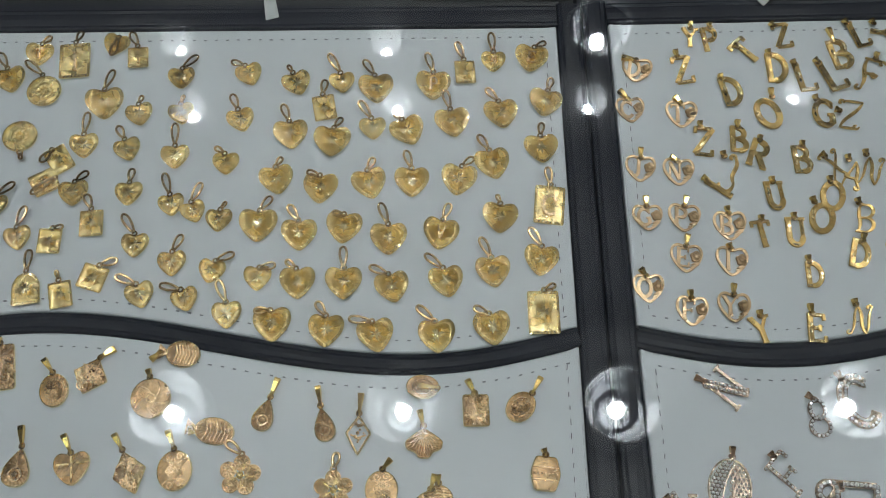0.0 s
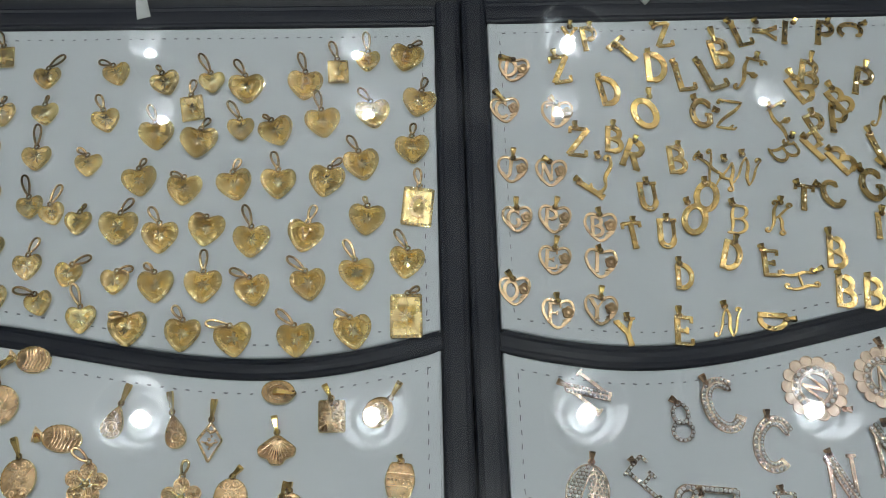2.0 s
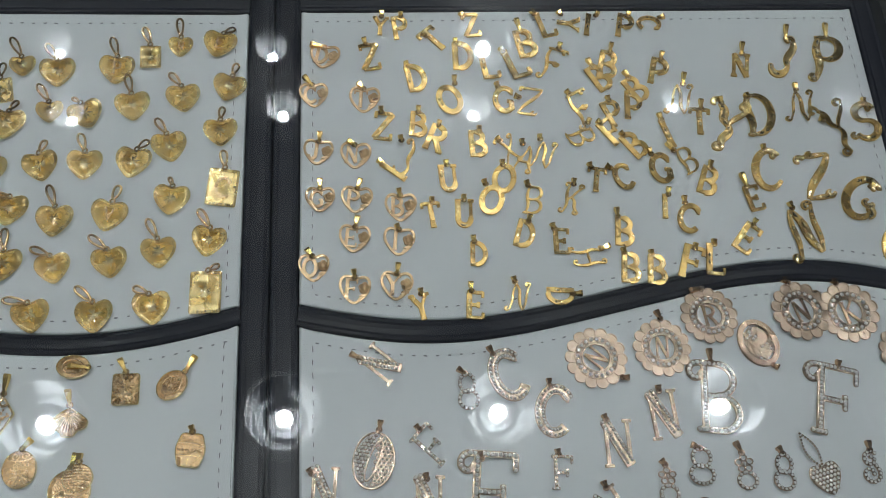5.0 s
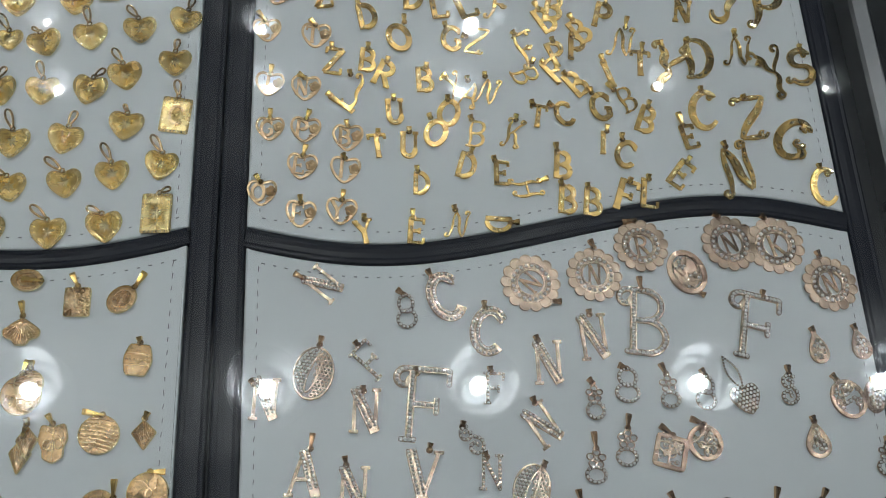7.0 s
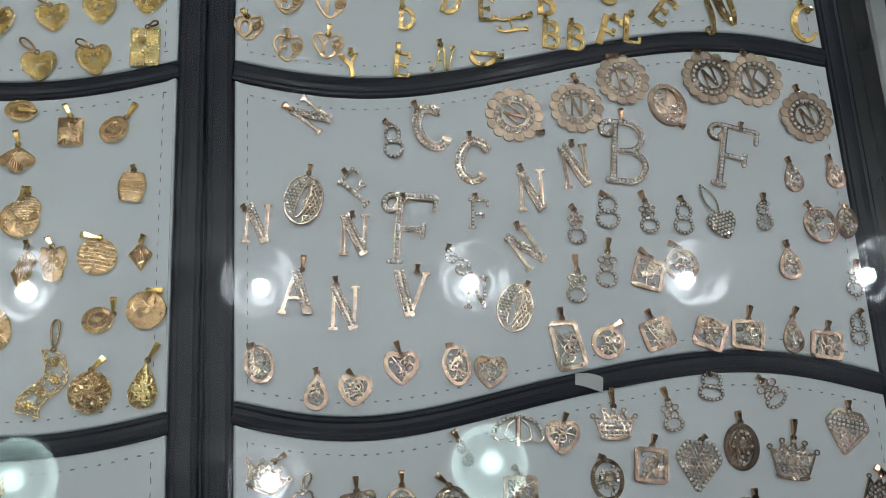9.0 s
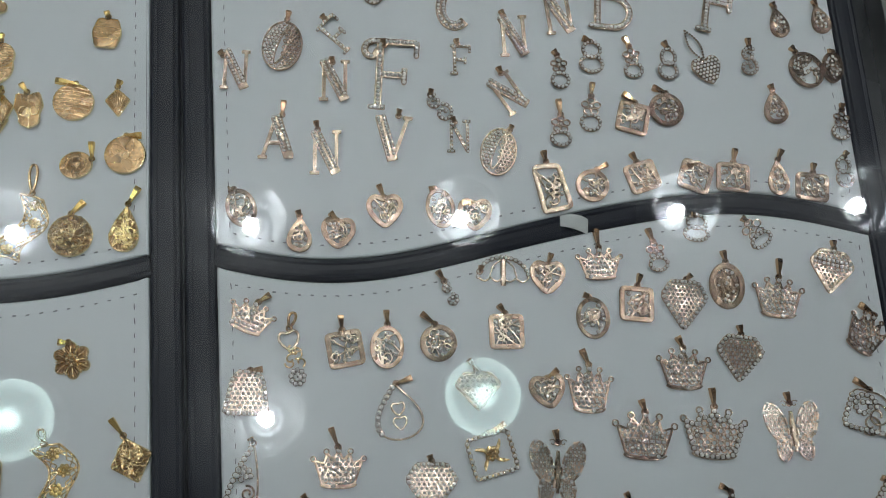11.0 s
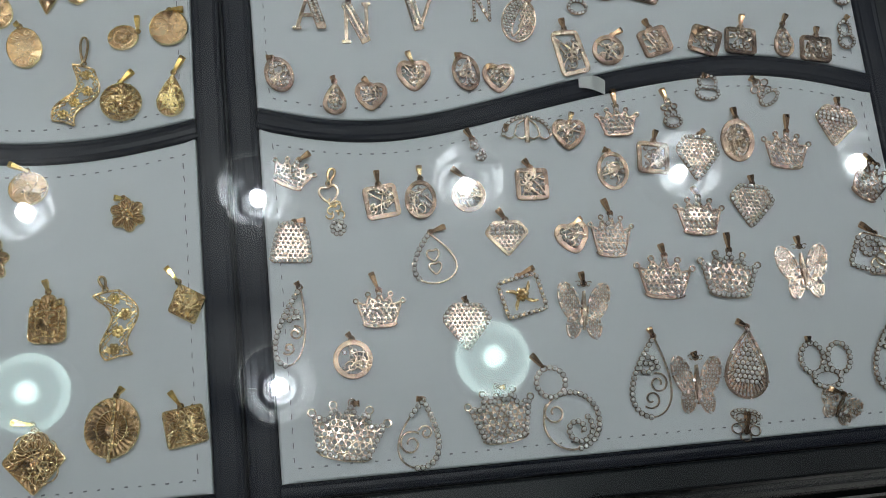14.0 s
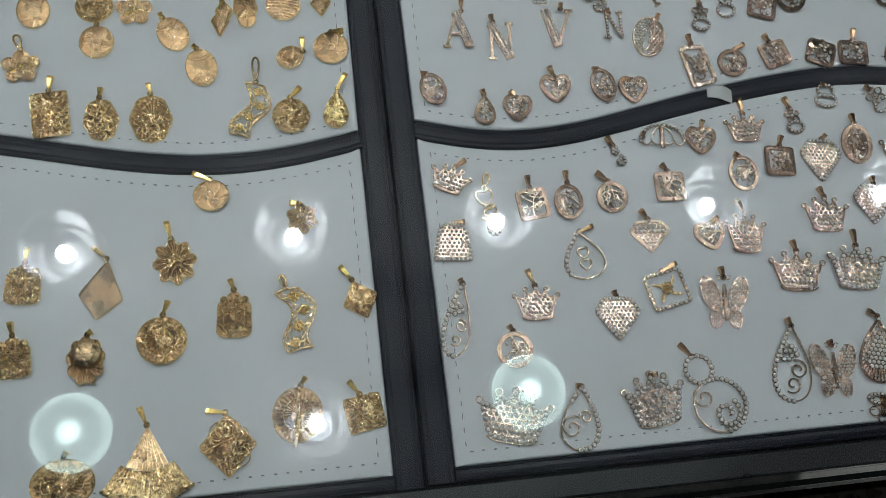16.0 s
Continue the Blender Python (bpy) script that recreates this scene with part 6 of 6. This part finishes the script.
letter("B", 125.7, 120.9, 19, 0.0, 14.5, (-3.9, 9.3), "L")
letter("B", 130.9, 131.9, 10, 0.0, 13.4, (-0.5, 13.1), "B")
letter("B", 142.2, 143.2, 16, 0.0, 12.1, (-4.3, 7.6), "L")
letter("B", 153.6, 143.9, -99, 0.0, 9.7, (-4.8, -4.6), "Y")
letter("B", 163.2, 143.6, -12, 0.0, 11.2, (4.1, 7.9), "I")
letter("B", 181.6, 143.1, -13, 0.0, 12.0, (1.2, 7.0), "P")
letter("B", 194.4, 145.1, -90, 0.0, 10.0, (-3.9, 7.7), "C")
letter("S", 144.0, 121.0, -14, 0.0, 15.9, (1.4, 11.0), "F")
letter("B", 118.3, 100.5, -3, 0.0, 12.0, (-3.1, 7.7), "G")
letter("S", 130.8, 99.6, -9, 0.0, 13.9, (-6.1, 1.2), "Z")
letter("B", 61.7, 85.9, -7, 0.0, 12.2, (-2.0, 8.9), "Z")
letter("B", 77.3, 87.0, -6, 0.0, 11.1, (-0.1, 8.8), "B")
letter("B", 85.2, 79.8, -23, 0.0, 12.2, (-1.2, 8.0), "R")
letter("B", 104.2, 77.1, 2, 0.0, 11.4, (1.8, 8.0), "B")
letter("B", 65.5, 62.7, 54, 0.0, 11.6, (0.4, 8.0), "I")
letter("S", 71.6, 69.3, -3, 0.0, 16.3, (-2.8, 10.1), "J")
letter("S", 119.0, 73.9, 28, 0.0, 12.2, (-1.8, 6.5), "X")
letter("S", 126.2, 69.6, -11, 0.0, 12.6, (-2.6, 7.6), "A")
letter("S", 135.1, 71.3, -20, 0.0, 12.8, (-4.7, 8.7), "N")
letter("B", 90.1, 59.5, 3, 0.0, 11.5, (-0.1, 7.5), "U")
letter("B", 81.8, 41.3, 7, 0.0, 10.6, (1.2, 7.2), "T")
letter("B", 96.4, 42.2, -2, 0.0, 11.3, (-0.1, 8.1), "U")
letter("B", 115.5, 59.3, -15, 0.0, 11.9, (-2.2, 7.2), "O")
letter("B", 109.1, 48.6, -19, 0.0, 12.2, (-5.4, 7.5), "O")
letter("S", 127.9, 48.5, -6, 0.0, 12.6, (-3.0, 7.7), "B")
letter("B", 122.1, 32.1, -17, 0.0, 11.3, (0.8, 8.9), "D")
letter("B", 138.5, 28.5, -2, 0.0, 10.5, (-3.4, 7.3), "E")
letter("B", 101.0, 22.7, -3, 0.0, 9.8, (-1.7, 7.8), "D")
letter("B", 98.2, -0.8, -5, 0.0, 10.9, (-1.9, 9.4), "E")
letter("B", 75.4, -1.4, 11, 0.0, 10.2, (1.5, 7.5), "Y")
letter("S", 117.9, 2.6, -11, 0.0, 11.6, (-3.2, 7.1), "N")
letter("B", 135.8, 3.3, -95, 0.0, 10.1, (-0.9, 8.7), "D")
letter("S", 145.9, 49.1, -12, 0.0, 12.8, (-0.5, 9.2), "K")
letter("S", 150.3, 20.5, -78, 0.0, 12.2, (-3.2, 10.0), "H")
letter("B", 158.1, 58.7, -11, 0.0, 10.8, (-3.6, 6.2), "T")
letter("B", 170.9, 60.3, 15, 0.0, 11.1, (-5.3, 6.2), "C")
letter("B", 189.2, 64.8, 1, 0.0, 12.9, (-4.4, 9.4), "G")
letter("S", 202.5, 68.9, 28, 0.0, 12.6, (-4.0, 11.1), "B")
letter("B", 210.6, 58.2, -22, 0.0, 12.2, (-0.9, 9.5), "B")
letter("B", 231.0, 49.2, 13, 0.0, 10.9, (-1.4, 11.8), "E")
letter("B", 188.5, 45.2, -7, 0.0, 10.5, (1.7, 8.8), "I")
letter("B", 198.9, 39.4, -17, 0.0, 12.4, (-3.7, 9.5), "C")
letter("B", 167.5, 33.0, -6, 0.0, 11.8, (-3.3, 10.0), "B")
letter("B", 168.3, 15.6, -6, 0.0, 11.9, (-3.1, 7.8), "B")
letter("B", 180.0, 14.4, -7, 0.0, 11.9, (-2.5, 8.4), "B")
letter("B", 196.5, 17.8, -19, 0.0, 14.1, (0.3, 7.9), "F")
letter("B", 207.8, 19.0, -8, 0.0, 12.7, (-0.8, 8.7), "L")
letter("B", 224.3, 29.4, -39, 0.0, 12.7, (-1.0, 9.6), "E")
letter("B", 170.1, 120.7, -15, 0.0, 12.8, (0.6, 11.3), "B")
letter("B", 165.2, 113.0, 31, 0.0, 12.1, (1.0, 10.2), "B")
letter("B", 182.6, 107.1, 36, 0.0, 11.7, (1.3, 9.7), "B")
letter("B", 195.1, 117.0, -16, 0.0, 12.8, (0.4, 10.6), "P")
letter("B", 169.9, 93.6, 22, 0.0, 12.0, (1.4, 8.2), "P")
letter("B", 180.0, 97.2, -6, 0.0, 12.1, (-2.3, 6.7), "P")
letter("S", 155.3, 96.6, 31, 0.0, 16.1, (-1.4, 10.4), "F")
letter("S", 153.4, 81.0, -64, 0.0, 12.3, (-5.5, 7.4), "B")
letter("B", 168.0, 83.8, 37, 0.0, 11.9, (-1.3, 6.8), "F")
letter("B", 177.9, 76.8, 37, 0.0, 11.8, (-0.8, 7.2), "B")
letter("S", 204.3, 101.7, -13, 0.0, 14.9, (0.2, 13.3), "N")
letter("B", 194.9, 82.9, 17, 0.0, 13.0, (0.1, 10.2), "I")
letter("B", 211.8, 89.6, -6, 0.0, 12.5, (1.1, 11.0), "T")
letter("B", 237.5, 121.2, -11, 0.0, 12.2, (0.5, 12.2), "N")
letter("C", 225.5, 87.2, -15, 0.0, 23.3, (-5.6, 14.1), "Y")
letter("C", 241.3, 93.5, 6, 0.0, 21.0, (-3.3, 11.1), "D")
letter("C", 240.8, 64.0, 6, 0.0, 19.4, (1.0, 12.3), "C")
letter("C", 264.8, 60.5, 8, 0.0, 21.6, (-1.4, 12.2), "Z")
letter("S", 264.5, 98.6, -9, 0.0, 16.3, (-3.0, 11.7), "N")
letter("S", 280.9, 86.6, 22, 0.0, 24.3, (-6.5, 7.3), "Y")
letter("C", 295.4, 90.4, 8, 0.0, 18.8, (2.8, 11.8), "S")
letter("C", 283.7, 49.4, -23, 0.0, 21.7, (3.4, 8.1), "G")
letter("C", 253.2, 32.7, 13, 0.0, 22.7, (-2.5, 14.4), "N")
letter("C", 295.0, 23.8, 11, 0.0, 17.4, (0.7, 10.9), "C")
# pad D stones
stone_letter("W", 57.8, -25.7, 50, 0.0, 15.6, (-4.4, 12.6), "N")
double_loop("O", 93.2, -38.1, 3, 8.4, 15.0, (-3.4, 9.9))
stone_letter("W", 110.1, -31.6, 19, 0.0, 18.6, (-3.2, 14.0), "C")
stone_letter("W", 128.1, -46.9, -11, 0.0, 18.2, (-3.5, 12.8), "C")
flower_medal("M", 148.4, -25.1, -133, 25.7, 0.0, (-2.2, 15.6), "N")
flower_medal("M", 177.6, -21.2, -5, 24.6, 0.0, (-2.1, 16.4), "N")
flower_medal("M", 200.7, -7.2, 5, 24.8, 0.0, (-6.6, 11.9), "R")
oval_frame("G", 220.7, -19.9, -157, 16.6, 21.3, (-0.4, 11.2))
flower_medal("M", 243.0, -5.7, 14, 26.3, 0.0, (-2.4, 15.9), "N")
flower_medal("M", 265.0, -6.7, 13, 26.7, 0.0, (-1.6, 15.7), "K")
flower_medal("M", 288.0, -25.4, 12, 25.5, 0.0, (-0.5, 16.5), "N")
stone_letter("W", 54.0, -64.9, -11, 0.0, 23.3, (0.1, 16.2), "O")
stone_letter("T", 77.5, -59.6, 47, 0.0, 15.1, (1.4, 9.5), "F")
stone_letter("W", 75.2, -80.8, -3, 0.0, 17.7, (-1.2, 9.4), "N")
stone_letter("T", 99.9, -78.7, -6, 0.0, 29.5, (-5.2, 15.5), "F")
stone_letter("W", 153.4, -61.1, -0, 0.0, 18.2, (-4.7, 11.7), "N")
stone_letter("W", 174.3, -49.9, 5, 0.0, 19.0, (-0.3, 11.9), "N")
stone_letter("T", 198.8, -43.2, -7, 0.0, 28.7, (-3.4, 20.7), "B")
stone_letter("T", 249.6, -45.9, -14, 0.0, 29.6, (1.2, 18.1), "F")
stone_letter("T", 129.2, -72.1, -3, 0.0, 12.8, (-1.5, 8.1), "F")
stone_letter("W", 148.9, -87.8, 32, 0.0, 17.0, (3.0, 12.0), "N")
stone_letter("W", 50.3, -105.3, -2, 0.0, 17.7, (3.1, 15.7), "A")
stone_letter("W", 70.3, -112.5, -3, 0.0, 17.6, (-4.2, 13.1), "N")
stone_letter("W", 98.5, -107.4, -5, 0.0, 18.9, (2.1, 13.0), "V")
stone_letter("W", 34.5, -75.4, -4, 0.0, 16.5, (-6.0, 6.9), "N")
double_loop("B", 118.6, -93.8, 36, 8.7, 13.6, (1.5, 7.5))
stone_letter("T", 126.3, -106.8, -3, 0.0, 13.5, (-2.4, 6.9), "N")
stone_letter("W", 142.4, -114.1, -14, 0.0, 21.4, (3.6, 12.3), "O")
flower_ring("F", 172.2, -78.3, -0, 9.0, 16.3, (-1.9, 10.0))
double_loop("O", 187.2, -71.5, -6, 10.6, 15.2, (-4.3, 8.5))
flower_ring("F", 205.4, -74.2, 3, 9.3, 15.4, (-1.9, 12.3))
double_loop("O", 221.7, -75.1, -8, 8.7, 14.8, (-2.6, 10.2))
stone_heart("H", 239.4, -77.8, 15, 14.1, 0.0, (-3.4, 19.7))
double_loop("B", 259.3, -74.2, -10, 9.5, 13.5, (-0.8, 10.8))
leaf_drop("L", 276.4, -55.6, 8, 9.6, 13.8, (-0.8, 9.3))
leaf_drop("L", 296.8, -54.1, 12, 9.9, 13.2, (-0.6, 9.5))
oval_frame("S", 286.0, -78.8, 24, 15.9, 17.7, (-1.0, 12.7))
oval_frame("S", 298.7, -77.7, -12, 9.6, 15.2, (-2.6, 6.9))
flower_ring("F", 170.1, -105.3, -5, 10.2, 14.7, (-1.0, 14.1))
flower_ring("F", 184.1, -97.9, -6, 10.4, 16.4, (0.5, 14.0))
square_frame("Q", 202.7, -100.2, -17, 13.7, 13.8, (-6.8, 9.7))
round_frame("R", 218.2, -96.6, -8, 15.1, 14.7, (-6.8, 9.5))
leaf_drop("T", 268.4, -96.4, 2, 12.3, 15.0, (-0.8, 10.5))
flower_ring("F", 298.0, -105.3, -12, 8.9, 14.5, (0.0, 10.1))
square_frame("Y", 163.6, -130.7, 7, 15.3, 22.0, (-0.2, 16.4))
round_frame("R", 181.4, -130.1, -16, 13.7, 13.8, (4.4, 10.7))
square_frame("Q", 203.7, -126.8, 16, 13.4, 12.5, (-1.0, 11.2))
square_frame("Q", 227.2, -127.4, -22, 13.9, 12.8, (-10.8, -2.5))
square_frame("Q", 244.0, -128.3, -8, 14.4, 12.5, (1.0, 13.0))
leaf_drop("T", 264.7, -129.1, -1, 10.1, 14.9, (2.6, 12.4))
square_frame("Q", 279.6, -133.7, -10, 14.1, 12.1, (0.5, 10.8))
double_loop("O", 295.6, -127.3, 0, 7.6, 13.5, (2.4, 8.9))
oval_frame("S", 35.8, -135.1, 15, 11.6, 16.2, (-2.7, 8.5))
leaf_drop("T", 58.5, -147.1, -4, 10.9, 14.1, (-1.0, 9.8))
heart_frame("H", 74.0, -146.4, -6, 13.3, 0.0, (-3.7, 7.6))
heart_frame("H", 93.2, -137.7, -2, 14.4, 0.0, (-2.3, 10.3))
oval_frame("S", 116.2, -137.9, 9, 11.4, 17.3, (-2.0, 8.6))
heart_frame("H", 130.3, -140.5, -4, 13.8, 0.0, (-5.7, 3.8))
# pad C antique gold
filigree_plate("R", -229.8, -15.3, 9, 10.1, 18.5, (-0.9, 12.3))
oval_disc("O", -208.1, -24.6, 8, 10.9, 13.2, (-3.7, 13.0))
filigree_plate("K", -194.6, -19.0, -18, 14.0, 15.2, (4.5, 13.3))
fish("F", -159.3, -10.2, 84, 10.7, 13.5, (-3.9, 12.1))
round_disc("W", -170.3, -28.0, 6, 15.4, 15.8, (-0.9, 11.5))
teardrop("T", -125.9, -34.8, -17, 9.9, 13.1, (0.5, 20.7))
teardrop("T", -102.5, -38.8, 12, 9.6, 13.4, (0.5, 18.8))
kite_frame("K", -89.2, -43.3, -2, 10.1, 15.8, (0.6, 18.3))
oval_disc("O", -64.0, -24.3, -96, 9.6, 13.0, (0.0, -10.4))
shell("S", -63.7, -46.4, -0, 14.9, 11.8, (-1.6, 12.8))
filigree_plate("R", -43.1, -33.9, 1, 10.3, 12.6, (-3.0, 12.4))
oval_disc("O", -25.4, -32.7, -43, 10.6, 13.3, (-1.8, 14.6))
barrel("B", -17.0, -58.7, -6, 11.3, 13.3, (-1.2, 9.5))
teardrop("L", -217.9, -54.2, -7, 12.3, 14.8, (-2.9, 17.2))
heart_cut("H", -197.5, -54.4, 7, 13.6, 0.0, (-3.8, 14.6))
filigree_plate("K", -175.6, -56.7, 21, 12.8, 17.5, (-1.6, 16.3))
barrel("O", -158.6, -56.0, 5, 13.2, 15.4, (-2.8, 15.7))
fish("F", -144.7, -41.1, 80, 10.4, 15.4, (-2.8, 8.2))
petal_flower("P", -133.9, -58.0, -7, 16.9, 16.4, (-7.2, 11.8))
petal_flower("P", -98.3, -63.8, 2, 15.9, 15.6, (1.7, 13.6))
barrel("O", -80.0, -64.0, 1, 12.5, 14.3, (3.7, 11.4))
round_disc("S", -58.3, -68.0, -1, 11.2, 10.9, (-0.2, 9.3))
round_disc("W", -60.9, -72.7, 4, 15.5, 16.1, (2.2, 14.1))
owl("O", -46.6, -92.1, 4, 11.4, 15.8, (-2.4, 11.7))
round_disc("S", -29.5, -88.8, -11, 16.0, 15.6, (-12.8, 7.7))
leaf_plate("L", -12.3, -89.3, 2, 9.9, 12.1, (1.4, 9.2))
leaf_plate("L", -56.5, -91.5, 4, 8.3, 13.3, (-0.4, 9.1))
oval_disc("O", -28.0, -115.5, -75, 10.8, 12.5, (-7.4, 8.1))
round_disc("W", -9.2, -111.7, 2, 16.0, 16.0, (6.7, 7.6))
wave_strip("W", -46.7, -140.8, -18, 12.4, 25.7, (-5.0, 25.4))
round_disc("F", -29.5, -144.4, 3, 16.7, 16.9, (5.6, 13.5))
ornate_drop("D", -9.1, -142.2, -6, 13.6, 18.7, (5.4, 20.7))
barrel("O", -140.4, -86.2, 0, 14.2, 17.1, (0.0, 9.8))
petal_flower("P", -145.5, -113.4, 1, 17.7, 16.5, (-1.9, 15.1))
round_disc("W", -113.1, -103.3, -1, 15.2, 15.8, (-0.0, 9.1))
round_disc("F", -113.8, -85.3, -1, 16.9, 15.6, (-2.0, 9.9))
petal_flower("P", -96.5, -87.9, -1, 17.5, 15.6, (-0.8, 10.2))
barrel("O", -79.6, -101.1, 29, 13.5, 17.2, (0.3, 11.7))
barrel("O", -67.7, -118.5, 8, 14.0, 17.9, (-1.3, 10.6))
leaf_plate("L", -58.5, -96.7, -3, 8.6, 14.4, (0.8, 11.3))
filigree_plate("R", -133.0, -137.3, 5, 16.0, 21.6, (1.7, 18.1))
filigree_plate("O", -111.6, -141.3, 4, 15.8, 19.9, (1.2, 14.9))
filigree_plate("O", -90.4, -142.2, -1, 19.4, 22.7, (-1.0, 16.7))
# pad E
locket("L", -143.6, -212.9, -4, 14.5, 17.3, (0.5, 15.8))
kite_plate("K", -112.1, -218.0, -12, 18.6, 25.8, (-11.8, 21.0))
star_flower("S", -82.3, -208.2, 7, 18.6, 21.0, (-1.1, 22.6))
round_disc("F", -88.6, -241.4, -2, 20.5, 20.4, (2.3, 16.7))
dome("D", -118.9, -247.1, -0, 15.6, 20.9, (2.2, 12.0))
locket("L", -147.3, -243.3, 1, 14.5, 17.2, (-0.9, 14.8))
round_disc("W", -66.1, -179.6, -2, 15.4, 14.0, (-8.2, 10.7))
star_flower("F", -27.8, -192.9, 6, 14.1, 14.5, (-4.2, 7.6))
locket("A", -58.8, -233.0, -3, 14.5, 19.9, (-1.9, 15.2))
wave_strip("W", -32.5, -237.0, 10, 14.1, 26.3, (-2.6, 19.7))
filigree_plate("K", -5.8, -231.2, 17, 15.9, 17.8, (-3.7, 19.7))
fan("F", -95.6, -291.4, -1, 30.3, 30.9, (-5.8, 29.5))
filigree_plate("K", -63.9, -286.8, 0, 23.7, 26.6, (-8.7, 15.0))
oval_fil("O", -35.3, -277.2, -7, 20.9, 23.2, (2.4, 15.6))
filigree_plate("R", -8.1, -279.1, 9, 15.7, 14.8, (-3.3, 14.5))
round_disc("F", -128.1, -295.2, -0, 24.9, 19.5, (1.7, 12.5))
# pad F
crown("C", 38.6, -179.5, -26, 17.3, 11.8, (3.3, 11.0))
heart_flower("F", 54.7, -195.8, 9, 9.7, 22.6, (3.2, 16.6))
square_frame("Q", 74.7, -193.9, 8, 13.8, 13.7, (0.5, 13.3))
oval_frame("S", 91.1, -194.1, -4, 13.1, 17.0, (-0.5, 14.8))
round_frame("R", 111.6, -193.4, 5, 14.2, 13.9, (-5.3, 12.6))
double_loop("B", 117.5, -174.0, 20, 5.2, 11.2, (-0.9, 10.7))
umbrella("U", 140.1, -165.4, -5, 21.7, 13.6, (-9.0, 1.5))
heart_frame("H", 158.4, -168.2, -6, 14.3, 0.0, (1.4, 9.4))
square_frame("Q", 139.4, -190.2, -2, 13.6, 13.6, (-2.9, 10.9))
oval_frame("S", 175.6, -186.4, 4, 13.5, 17.1, (-2.6, 10.0))
square_frame("Q", 194.6, -181.5, -7, 14.1, 14.1, (1.5, 12.6))
crown("C", 180.8, -164.0, -2, 18.1, 12.7, (-0.9, 15.6))
flower_ring("F", 205.7, -161.9, 8, 9.6, 13.2, (-1.0, 12.4))
double_loop("O", 224.6, -150.1, -8, 11.1, 11.7, (-2.8, 5.3))
flower_ring("F", 251.0, -153.7, 34, 11.9, 13.0, (-0.9, 9.5))
gem("G", 214.8, -183.0, -8, 20.1, 21.0, (2.5, 13.0))
oval_frame("G", 234.5, -175.6, -3, 14.6, 19.2, (-1.2, 14.9))
crown("C", 256.3, -181.5, -9, 21.2, 16.4, (-0.0, 16.6))
gem("B", 281.9, -171.7, -15, 20.4, 19.6, (-0.9, 13.9))
purse("P", 36.7, -208.7, -5, 17.3, 16.8, (5.4, 9.1))
heart_loop("L", 94.3, -219.3, 6, 21.4, 21.4, (7.1, 12.1))
gem("B", 126.0, -213.3, -2, 18.7, 15.0, (-3.5, 12.7))
heart_frame("H", 154.1, -214.3, 9, 14.1, 0.0, (5.7, 6.8))
crown("C", 170.9, -214.9, -6, 18.3, 18.1, (-3.3, 15.7))
crown("C", 211.2, -209.0, -5, 20.9, 16.1, (-2.5, 13.0))
gem("G", 235.7, -206.3, -9, 20.7, 19.2, (-1.2, 13.9))
crown("C", 292.9, -198.2, -37, 17.3, 17.4, (-9.1, 8.8))
crown("C", 70.2, -239.1, -3, 19.1, 14.3, (-3.1, 15.1))
round_frame("R", 58.0, -258.6, -3, 15.3, 14.7, (-2.1, 10.6))
gem("G", 105.3, -249.2, -4, 20.3, 19.5, (-0.7, 11.8))
butterfly("W", 155.0, -245.2, -6, 22.0, 24.0, (-1.4, 15.2))
crown("C", 191.7, -234.6, -7, 24.5, 17.8, (-1.9, 14.2))
crown("P", 220.4, -235.3, -8, 25.9, 19.9, (-1.2, 17.9))
butterfly("W", 254.0, -235.8, -1, 22.8, 24.1, (-0.8, 14.9))
leaf_fan("L", 289.0, -231.0, -10, 24.1, 18.2, (-10.5, 14.1))
leaf_fan("S", 35.1, -243.3, -14, 13.4, 32.0, (-1.5, 17.1))
open_square("Q", 129.6, -238.0, 12, 18.0, 16.5, (10.0, 10.4))
crown("P", 53.8, -286.6, -13, 30.1, 21.6, (2.6, 11.3))
tear_loop("T", 82.1, -290.0, -11, 19.4, 26.8, (-2.6, 13.3))
crown("P", 115.6, -285.6, 5, 26.2, 21.6, (3.5, 10.5))
swirl_loop("S", 142.1, -285.3, 18, 24.4, 34.6, (-4.7, 26.7))
leaf_fan("S", 180.1, -275.7, -9, 20.3, 33.2, (-2.5, 20.0))
butterfly("W", 198.8, -279.7, -5, 21.2, 23.9, (-1.1, 12.6))
spade("S", 221.6, -273.7, -11, 23.4, 30.4, (-5.6, 17.3))
flower_ring("F", 217.1, -297.5, 169, 15.5, 10.5, (-0.5, -6.5))
heart_loop("B", 256.4, -276.8, -4, 24.2, 20.5, (-7.3, 10.6))
butterfly("W", 259.4, -294.7, -32, 18.2, 12.8, (-7.5, 4.1))
leaf_fan("S", 286.9, -274.3, -16, 17.0, 32.3, (-3.1, 16.9))
letter("C", 261.4, 126.1, -11, 0.0, 20.8, (0.0, 17.7), "J")
letter("C", 283.1, 126.3, -4, 0.0, 22.8, (1.2, 19.3), "P")
